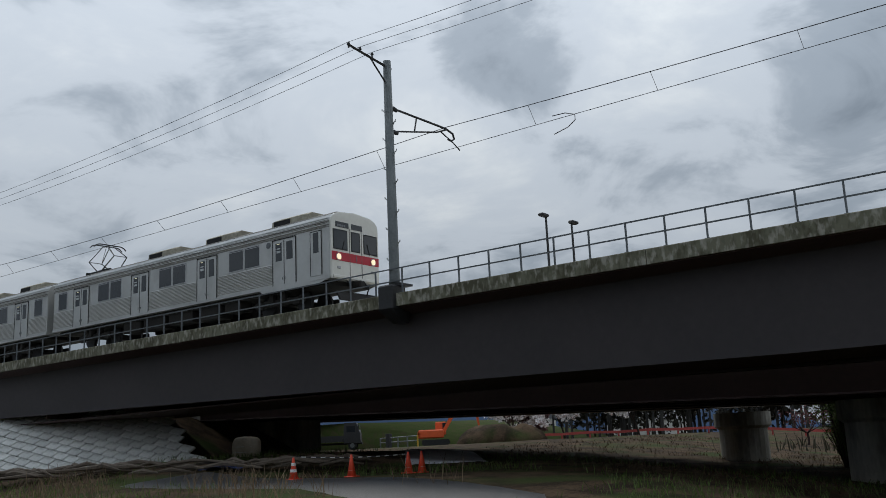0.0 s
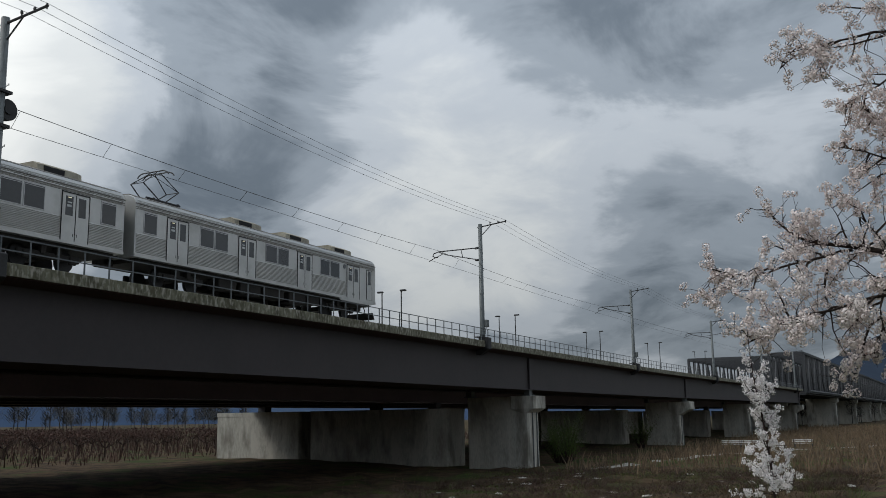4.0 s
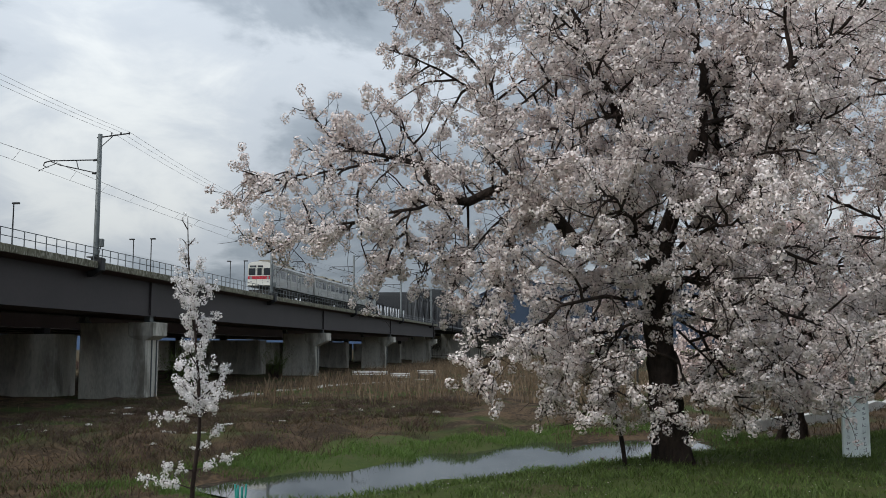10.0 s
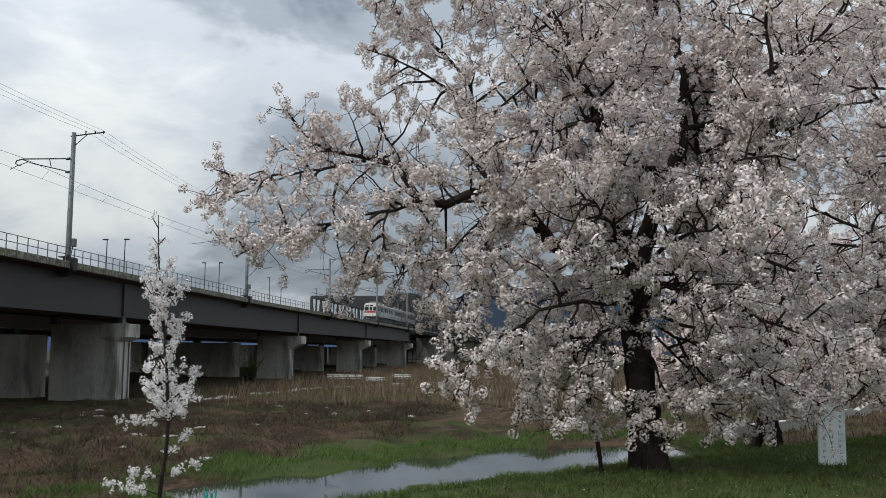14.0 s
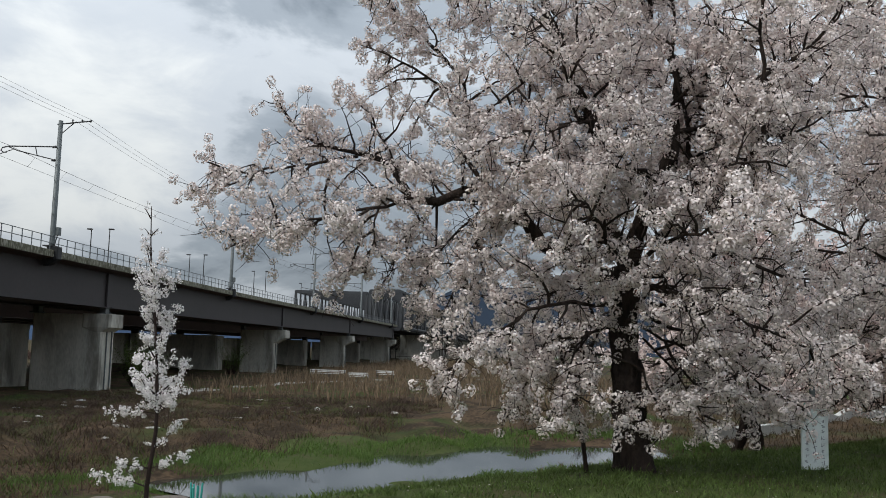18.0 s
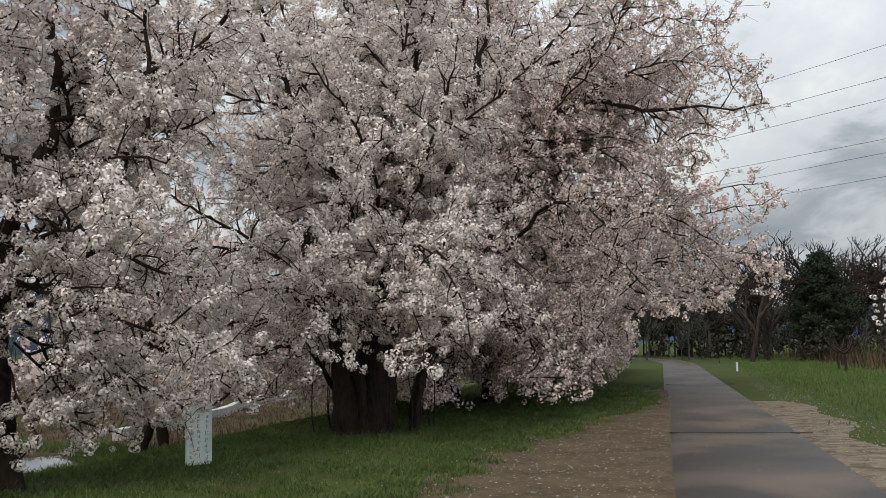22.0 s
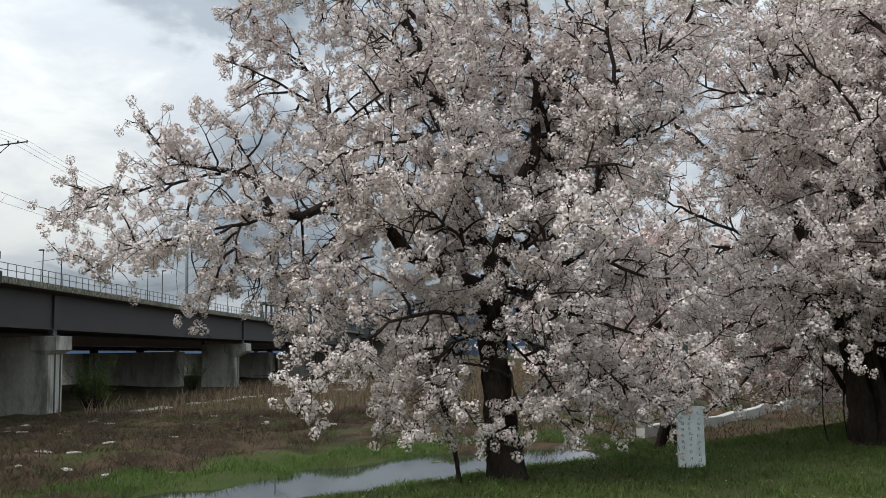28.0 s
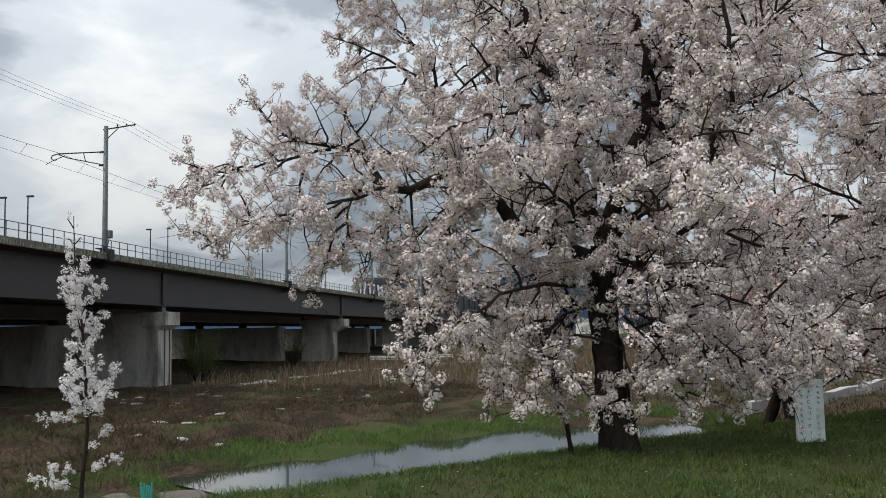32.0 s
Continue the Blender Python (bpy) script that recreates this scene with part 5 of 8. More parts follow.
def branch(b, L, ctx, woody=True):
    """A side branch with its twigs; pompons sit along the twigs and along the branch's outer half."""
    wood, twigs, spots, gap, lens, puff_gap, droop, keep, base, gaps = ctx
    k = len(b)
    if woody:
        wood.tube(b, [max(0.004, (0.012 + 0.008 * L) * (1 - 0.85 * i / (k - 1))) for i in range(k)], 5, cap=False)
    nxt, pos, spur = 0.12 * L, 0.0, 0.35 * L
    for i in range(k - 1):
        seg = b[i + 1] - b[i]
        d = seg.normalized()
        while spur < pos + seg.length:
            q = b[i] + seg * ((spur - pos) / seg.length)
            spots.append((q.x, q.y, q.z))
            spur += puff_gap * rng.uniform(0.8, 1.5)
        while nxt < pos + seg.length:
            p = b[i] + seg * ((nxt - pos) / seg.length)
            side = d.orthogonal()
            side.rotate(Matrix.Rotation(rng.uniform(0, 6.283), 3, d))
            ll = rng.uniform(*lens) * (1.15 - 0.5 * nxt / L)
            nxt += gap * rng.uniform(0.6, 1.4)
            tw = shoot(p, d * 0.7 + side + Vector((0, 0, 0.18)), ll, 3, droop * 1.4, 0.22)
            # whole sprays are missing here and there, which leaves dark hollows in the crown
            if noise.noise((tw[-1] + base) * 1.15) < gaps or (keep is not None and not keep(tw[-1] + base)):
                continue
            twigs.tube(tw, [0.008, 0.006, 0.004, 0.0025], 3, cap=False)
            m = max(1, int(ll / puff_gap))
            for j in range(m):
                f = (j + rng.uniform(0.3, 1)) / m * 3
                a = min(int(f), 2)
                q = tw[a] + (tw[a + 1] - tw[a]) * (f - a)
                spots.append((q.x, q.y, q.z))
        pos += seg.length


# the tree beside the puddle
T1 = [
    ([(14.13, -0.14, 2.54), (14.06, 0.54, 2.85), (14.08, 1.17, 3.22), (14.03, 1.53, 3.56), (14.07, 2.06, 3.87), (14.05, 2.54, 3.73), (14.03, 2.86, 3.75), (14.08, 3.18, 4.05), (14.13, 3.7, 4.29), (14.29, 4.14, 4.46), (14.42, 4.64, 4.79), (14.56, 5.09, 5.23)], 0.17, 0.02),
    ([(14.03, 2.82, 3.76), (13.81, 3.32, 3.62), (13.59, 3.84, 3.42), (13.47, 4.45, 3.27), (13.35, 4.97, 3.07), (13.34, 5.44, 2.87)], 0.06, 0.012),
    ([(13.81, 3.4, 3.58), (13.74, 3.51, 3.09), (13.78, 3.56, 2.62)], 0.035, 0.01),
    ([(14.12, 3.78, 4.34), (14.18, 4.45, 4.25), (14.25, 5.14, 4.18), (14.28, 6.07, 4.26)], 0.05, 0.012),
    ([(14.08, 1.89, 3.83), (14.2, 2.19, 4.51), (14.34, 2.19, 5.22), (14.47, 2.5, 5.86), (14.49, 3.01, 6.39), (14.53, 3.45, 6.76)], 0.08, 0.014),
    ([(14.34, 2.19, 5.22), (14.47, 2.83, 5.6), (14.59, 3.45, 6), (14.65, 3.89, 6.19)], 0.05, 0.012),
    ([(14.08, 3.18, 4.05), (14.32, 3.44, 4.63), (14.47, 3.72, 4.96)], 0.04, 0.01),
    ([(14.03, 1.53, 3.56), (13.74, 1.89, 3.18), (13.55, 2.12, 2.92), (13.45, 2.38, 2.71)], 0.05, 0.012),
    ([(14.11, -0.1, 2.7), (14.11, 0.21, 3.59), (14.1, 0.45, 4.73), (14.11, 0.68, 5.48), (14.13, 0.96, 6.24), (14.14, 1.17, 7.09)], 0.19, 0.06),
    ([(14.11, -0.14, 2.7), (13.95, -0.32, 3.56), (13.91, -0.43, 4.11), (13.97, -0.69, 4.73), (14, -0.74, 5.51), (14.01, -0.52, 6.34), (14.03, -0.45, 7.19)], 0.17, 0.05),
    ([(13.97, -0.69, 4.73), (13.79, -1.08, 4.75), (13.64, -1.58, 4.56), (13.47, -2.13, 4.64), (13.38, -2.7, 4.92)], 0.09, 0.014),
    ([(14.08, 0.8, 5.8), (13.86, 1.26, 5.61), (13.58, 1.66, 5.17), (13.4, 1.97, 4.73)], 0.05, 0.012),
    ([(14.08, 0.49, 4.89), (13.06, 1.21, 4.52), (12.65, 1.81, 4.17), (12.45, 2.23, 3.91)], 0.06, 0.012),
    ([(13.88, 0.01, 2.92), (12.83, 0.36, 3.25), (11.98, 0.72, 3.4), (11.57, 0.95, 3.4)], 0.07, 0.012),
    ([(13.91, -0.23, 2.84), (12.9, -0.51, 3.07), (11.9, -0.78, 3.15), (11.32, -1.08, 3.1), (11.15, -1.31, 2.92)], 0.08, 0.012),
    ([(14.2, -0.11, 2.87), (15.23, 0.26, 3.4), (16.26, 0.89, 3.82), (16.92, 1.34, 4.01)], 0.08, 0.012),
    ([(14.09, -0.25, 3.1), (15.39, -1.41, 3.95), (16.51, -2.4, 4.52)], 0.08, 0.012),
    ([(14.33, -0.29, 2.64), (15.6, -1.26, 2.65), (16.67, -2.4, 2.74)], 0.08, 0.012),
    ([(14.13, -0.34, 2.7), (13.95, -0.93, 2.83), (13.86, -1.45, 3.06), (13.81, -1.89, 2.88), (13.76, -2.4, 2.66), (13.69, -2.97, 2.71)], 0.1, 0.014),
    ([(13.94, 0.01, 2.29), (13.49, 0.74, 2.27), (13.07, 1.43, 1.98), (12.77, 1.94, 1.65), (12.68, 2.26, 1.29), (12.6, 2.41, 0.97)], 0.07, 0.012),
    ([(14.16, -0.02, 2.15), (14.35, 0.6, 1.83), (14.56, 1.15, 1.34), (14.68, 1.52, 0.76)], 0.05, 0.01),
    ([(13.96, 0.08, 1.98), (13.46, 0.6, 1.66), (13.18, 0.92, 1.14), (13.12, 1.1, 0.6)], 0.05, 0.01),
    ([(14.05, 0.15, 2.14), (13.99, 0.4, 1.51), (13.93, 0.56, 0.89), (13.97, 0.6, 0.46)], 0.04, 0.01),
    ([(14.08, -0.32, 2.14), (13.64, -0.93, 1.83), (13.41, -1.53, 1.46), (13.27, -1.99, 1.14), (13.2, -2.25, 0.96)], 0.06, 0.01),
    ([(14.2, -0.34, 1.83), (14.07, -0.78, 1.36), (14.04, -1.11, 0.83), (13.98, -1.19, 0.45)], 0.04, 0.01),
    ([(14.03, -0.27, 1.52), (13.57, -0.42, 1.07), (13.42, -0.57, 0.67), (13.32, -0.33, 0.42)], 0.04, 0.01),
    ([(14.29, -0.35, 1.99), (14.9, -1.35, 1.52), (15.41, -2.38, 1.06), (15.68, -2.87, 0.66)], 0.05, 0.01),
    ([(14.17, -0.42, 2.31), (13.63, -1.23, 2.13), (13.31, -2.02, 1.83), (13.19, -2.68, 1.4), (13.15, -3, 0.97)], 0.07, 0.012),
    ([(14.07, 0.85, 5.88), (13.18, 0.3, 6.05), (12.55, 0.22, 6.42)], 0.05, 0.012),
    ([(13.94, -0.73, 5.09), (13.32, -1.22, 5.61), (12.9, -1.56, 6.07)], 0.06, 0.012),
    ([(14.02, -0.73, 5.27), (14.36, -1.62, 5.53), (14.58, -2.66, 6.01), (14.7, -3.36, 6.38)], 0.06, 0.012),
    ([(14.08, 0.49, 4.89), (12.6, 0.94, 5.4), (11.94, 1.4, 5.69)], 0.06, 0.012),
    ([(13.95, -0.32, 3.56), (13.25, -0.8, 3.87), (12.66, -1.25, 3.98), (12.4, -1.8, 3.95)], 0.07, 0.012),
    ([(14.11, 0.21, 3.59), (13.13, 0.84, 4), (12.49, 1.31, 4.02), (12.28, 1.66, 3.91)], 0.07, 0.012),
    ([(14.1, 0.45, 4.73), (15.25, -0.11, 5.71), (15.99, -0.39, 6.68)], 0.06, 0.012),
    ([(14.19, 0.76, 5.75), (15.06, 1.65, 6.57), (15.55, 2.38, 7.32)], 0.05, 0.012),
    ([(14.12, 0.06, 2.46), (15.09, 0.45, 2.61), (15.87, 1.1, 2.48), (16.36, 1.63, 2.23)], 0.06, 0.012),
    ([(13.91, -0.43, 4.11), (12.95, 0.19, 4.23), (12.31, 0.41, 4.44), (11.99, 0.38, 4.71)], 0.06, 0.012),
    ([(14.14, -0.34, 2.55), (12.96, -0.51, 2.39), (12.18, -0.63, 2.2), (11.91, -0.7, 1.92)], 0.06, 0.012),
    ([(14.26, 2.22, 3.86), (14.06, 2.78, 3.50), (13.87, 3.12, 3.07), (13.80, 3.23, 2.66)], 0.04, 0.01),
    ([(14.50, 1.98, 3.65), (14.20, 2.46, 3.19), (14.03, 2.73, 2.69), (13.97, 2.84, 2.20)], 0.04, 0.01),
    ([(14.66, 1.65, 3.16), (14.25, 2.14, 2.87), (14.08, 2.41, 2.37), (14.02, 2.52, 1.89)], 0.04, 0.01),
]
T1 += [
    ([(14.74, 0.71, 6.52), (14.25, 1.52, 7.22), (13.8, 2.43, 7.54), (13.39, 3.33, 7.57), (13.13, 4.13, 7.37), (12.97, 4.53, 7.11)], 0.09, 0.012),
    ([(14.25, 1.52, 7.22), (14.26, 2.44, 7.22), (14.32, 3.2, 7.02), (14.23, 3.78, 6.7)], 0.06, 0.012),
    ([(14.6, 0.96, 7.09), (14.38, 1.27, 8.24), (14.16, 1.79, 9)], 0.08, 0.012),
    ([(13.8, 2.43, 7.54), (13.62, 2.85, 8.19), (13.45, 3.37, 8.57)], 0.05, 0.012),
    ([(14.95, 0.17, 7.34), (14.89, -0.27, 8.48), (14.82, -0.51, 9.43)], 0.08, 0.012),
]
T1_TRUNK = [([(14.2, -0.26, -0.15), (14.18, -0.2, 0.5), (14.1, -0.12, 1.1), (14.1, -0.06, 2.0), (14.1, -0.1, 2.8)], 0.225, 0.17), ([(14.1, 0.42, -0.1), (14.05, 0.55, 0.7), (14.0, 0.8, 1.5), (13.9, 0.85, 2.2)], 0.036, 0.02)]


def spread_limbs(cx, cy, z0, reach, height, n, seed, low=1.3, towards=None):
    """Guide limbs that rise from a stool of stems and arch out all round."""
    g = np.random.default_rng(seed)
    out = []
    for ring, (count, r_f, z_f, dip) in enumerate(((n, 1.0, 0.46, 0.30), (n, 0.82, 0.70, 0.10), (max(4, n // 2), 0.5, 0.95, 0.0), (n, 0.85, 0.25, 0.45))):
        for i in range(count):
            a = (i + 0.5 * (ring % 2) + g.uniform(-0.25, 0.25)) / count * 2 * math.pi
            R = reach * r_f * g.uniform(0.85, 1.1)
            H = max(low, height * z_f * g.uniform(0.88, 1.1))
            pts = []
            for f, zf in ((0.04, 0.0), (0.22, 0.42), (0.45, 0.78), (0.7, 1.0), (0.88, 1.0 - dip * 0.4), (1.0, 1.0 - dip)):
                w = g.normal(0, 0.02 * reach, 2)
                pts.append((cx + math.cos(a) * R * f + w[0], cy + math.sin(a) * R * f + w[1], max(low * 0.7, z0 + (H - z0) * zf)))
            out.append((pts, 0.16 - 0.03 * ring, 0.014))
    return out


def upper_limbs(cx, cy, z0, z1, reach, n, seed):
    """Steep limbs that fill the top of a crown."""
    g = np.random.default_rng(seed)
    out = []
    for i in range(n):
        a = i * 2.39996 + g.uniform(-0.3, 0.3)
        R = reach * math.sqrt((i + 0.5) / n) * g.uniform(0.85, 1.15)
        zt = z1 - (z1 - z0) * 0.45 * (R / reach) ** 2
        pts = [(cx + math.cos(a) * R * f + g.normal(0, 0.12), cy + math.sin(a) * R * f + g.normal(0, 0.12), z0 + (zt - z0) * h) for f, h in ((0.05, 0.0), (0.35, 0.4), (0.68, 0.72), (0.92, 0.95), (1.0, 1.05))]
        out.append((pts, 0.09, 0.014))
    return out


cherry("pale pink blossoming cherry tree beside the puddle", T1 + upper_limbs(14.2, -1.4, 3.6, 8.2, 3.2, 6, 8), T1_TRUNK, keep=lambda p: p.z > 0.35)


T2C = (18.2, -7.3)
t2_stems = [([(T2C[0] + dx, T2C[1] + dy, -0.15), (T2C[0] + dx * 1.1 + 0.1 * math.sin(dy * 9), T2C[1] + dy * 1.1, 0.9), (T2C[0] + dx * 1.7, T2C[1] + dy * 1.7 + 0.15 * math.sin(dx * 11), 2.4), (T2C[0] + dx * 2.9, T2C[1] + dy * 2.9, 4.0)], r, r * 0.55)
            for dx, dy, r in ((-0.25, 0.60, 0.22), (0.1, 0.3, 0.26), (-0.30, 0.05, 0.24), (-0.05, -0.25, 0.30), (-0.2, -0.95, 0.11), (0.5, -0.15, 0.28), (-0.42, 0.34, 0.15))]
for k in range(22):
    a, f = k * 2.4, 0.75 + 0.5 * math.sin(k * 3.7)
    x, y = T2C[0] + 0.85 * f * math.cos(a), T2C[1] + 1.1 * f * math.sin(a) - 0.2
    t2_stems.append(([(x, y, -0.1), (x + 0.06 * math.cos(a), y + 0.1 * math.sin(a * 1.7), 0.5), (x + 0.2 * math.cos(a * 1.3), y + 0.22 * math.sin(a * 1.3), 0.95 + 0.6 * f)], 0.016, 0.006))
T2 = [
    ([(18.23, -7.14, 2.18), (17.23, -6.3, 3.01), (15.97, -5.38, 3.49), (15.18, -4.72, 3.57), (14.73, -4.15, 3.31)], 0.1, 0.012),
    ([(18.05, -7.44, 2.17), (16.6, -6.95, 3.09), (15.2, -6.66, 3.47), (14.21, -6.64, 3.09), (13.74, -6.77, 2.41), (13.54, -6.84, 1.76)], 0.1, 0.012),
    ([(18.14, -7.23, 2.4), (16.57, -6.34, 3.49), (15.26, -5.81, 4.33), (14.49, -5.64, 4.86), (13.94, -5.56, 4.93)], 0.1, 0.012),
    ([(17.99, -7.15, 2.17), (15.94, -6.59, 2.52), (14.85, -6.45, 2.55), (14.36, -6.39, 2.06), (14.22, -6.38, 1.32)], 0.07, 0.01),
    ([(18.1, -6.96, 2.17), (17.14, -5.56, 2.56), (16.6, -4.47, 2.72), (16.45, -3.81, 2.41), (16.39, -3.4, 1.93)], 0.09, 0.012),
    ([(18.22, -6.63, 0.82), (17.99, -6.1, 1.45), (17.91, -5.42, 1.68), (17.83, -4.82, 1.42), (17.82, -4.17, 0.81), (17.92, -3.68, 0.37)], 0.12, 0.015),
    ([(18.12, -7.48, 2.4), (17.88, -6.86, 4.57), (17.83, -5.85, 6.19), (17.68, -5.08, 7.41), (17.53, -4.67, 8.86)], 0.17, 0.03),
    ([(17.98, -7.67, 2.63), (17.57, -7.74, 4.81), (17.12, -7.77, 6.49), (16.69, -7.81, 8.01), (16.28, -7.85, 9.28)], 0.17, 0.03),
    ([(17.86, -7.87, 2.63), (17.01, -8.34, 4.54), (16.41, -8.67, 5.97), (15.95, -8.8, 7.26), (15.67, -8.78, 8.78)], 0.16, 0.03),
    ([(18.18, -7.12, 2.64), (18.7, -5.49, 4.59), (19.09, -4.19, 5.93), (19.24, -3.31, 7.12), (19.32, -2.77, 8.21)], 0.15, 0.02),
    ([(18.26, -7.03, 2.41), (18.43, -5.15, 3.63), (18.6, -3.73, 4.46), (18.7, -2.68, 4.94)], 0.12, 0.014),
    ([(17.87, -7.61, 2.86), (16.28, -6.56, 4.85), (15.6, -5.54, 5.87), (15.28, -4.97, 6.51), (15.17, -4.51, 6.8)], 0.12, 0.014),
    ([(17.81, -7.71, 2.86), (15.85, -7.28, 4.84), (14.76, -7.13, 5.87), (14.27, -7.07, 6.44), (14.01, -7.03, 6.86)], 0.12, 0.014),
    ([(18.15, -7.76, 2.64), (18.69, -9.49, 4.21), (19.49, -10.8, 5.74), (19.69, -11.28, 6.65)], 0.12, 0.014),
    ([(18.45, -7.26, 2.65), (20.22, -6.87, 4.51), (22.24, -6.13, 6.08), (23.11, -5.42, 7.3)], 0.12, 0.014),
    ([(18.25, -7.55, 2.88), (19.43, -7.9, 6.13), (20.17, -8.14, 8.59), (20.55, -8.19, 10.1)], 0.12, 0.014),
    ([(17.79, -7.83, 2.39), (16.74, -8.29, 3.03), (15.89, -8.53, 3.08), (15.37, -8.69, 2.73), (15.17, -8.73, 2.24)], 0.08, 0.012),
    ([(17.71, -7.92, 2.62), (16.6, -8.21, 3.69), (15.74, -8.59, 4.05), (15.26, -8.84, 3.9)], 0.08, 0.012),
    ([(18.28, -7.04, 2.18), (18.71, -5.73, 3.22), (19.37, -4.54, 3.69), (19.98, -3.56, 3.48), (20.5, -2.79, 2.92)], 0.1, 0.014),
    ([(18.42, -6.85, 1.95), (19.4, -5.76, 2.21), (20.63, -4.71, 2), (21.5, -3.99, 1.29)], 0.08, 0.012),
    ([(17.39, -6.87, 3.71), (16.62, -5.79, 4.85), (16.16, -4.92, 5.21), (16.08, -4.27, 5.23)], 0.08, 0.012),
    ([(17.83, -5.85, 6.19), (17.62, -4.61, 6.33), (17.36, -3.87, 6.39), (17.3, -3.23, 6.18)], 0.07, 0.012),
    ([(17.12, -7.77, 6.49), (16.51, -6.7, 7.21), (16.06, -6, 7.63)], 0.07, 0.012),
    ([(17.57, -7.74, 4.81), (17.48, -6.18, 5.47), (17.22, -5.13, 5.11), (17.07, -4.32, 4.49)], 0.08, 0.012),
    ([(17.81, -7.45, 2.16), (16.25, -6.06, 2.52), (15.55, -5.29, 2.48), (15.27, -4.86, 2.08), (15.16, -4.71, 1.71)], 0.06, 0.01),
    ([(17.85, -7.34, 2.39), (15.58, -7.1, 3.02), (14.36, -7.07, 3.6), (13.8, -7.18, 3.83)], 0.07, 0.012),
]
cherry("large many-stemmed cherry tree in full pink blossom", T2 + upper_limbs(T2C[0], T2C[1], 4.0, 11.0, 5.2, 14, 5), t2_stems, l2_gap=0.23, l2_len=(1.0, 2.3), l3_gap=0.14, l3_len=(0.3, 0.85), puff_gap=0.15, flowers=26, r_ball=0.068, r_flower=0.0195, keep=lambda p: p.z > 1.0)

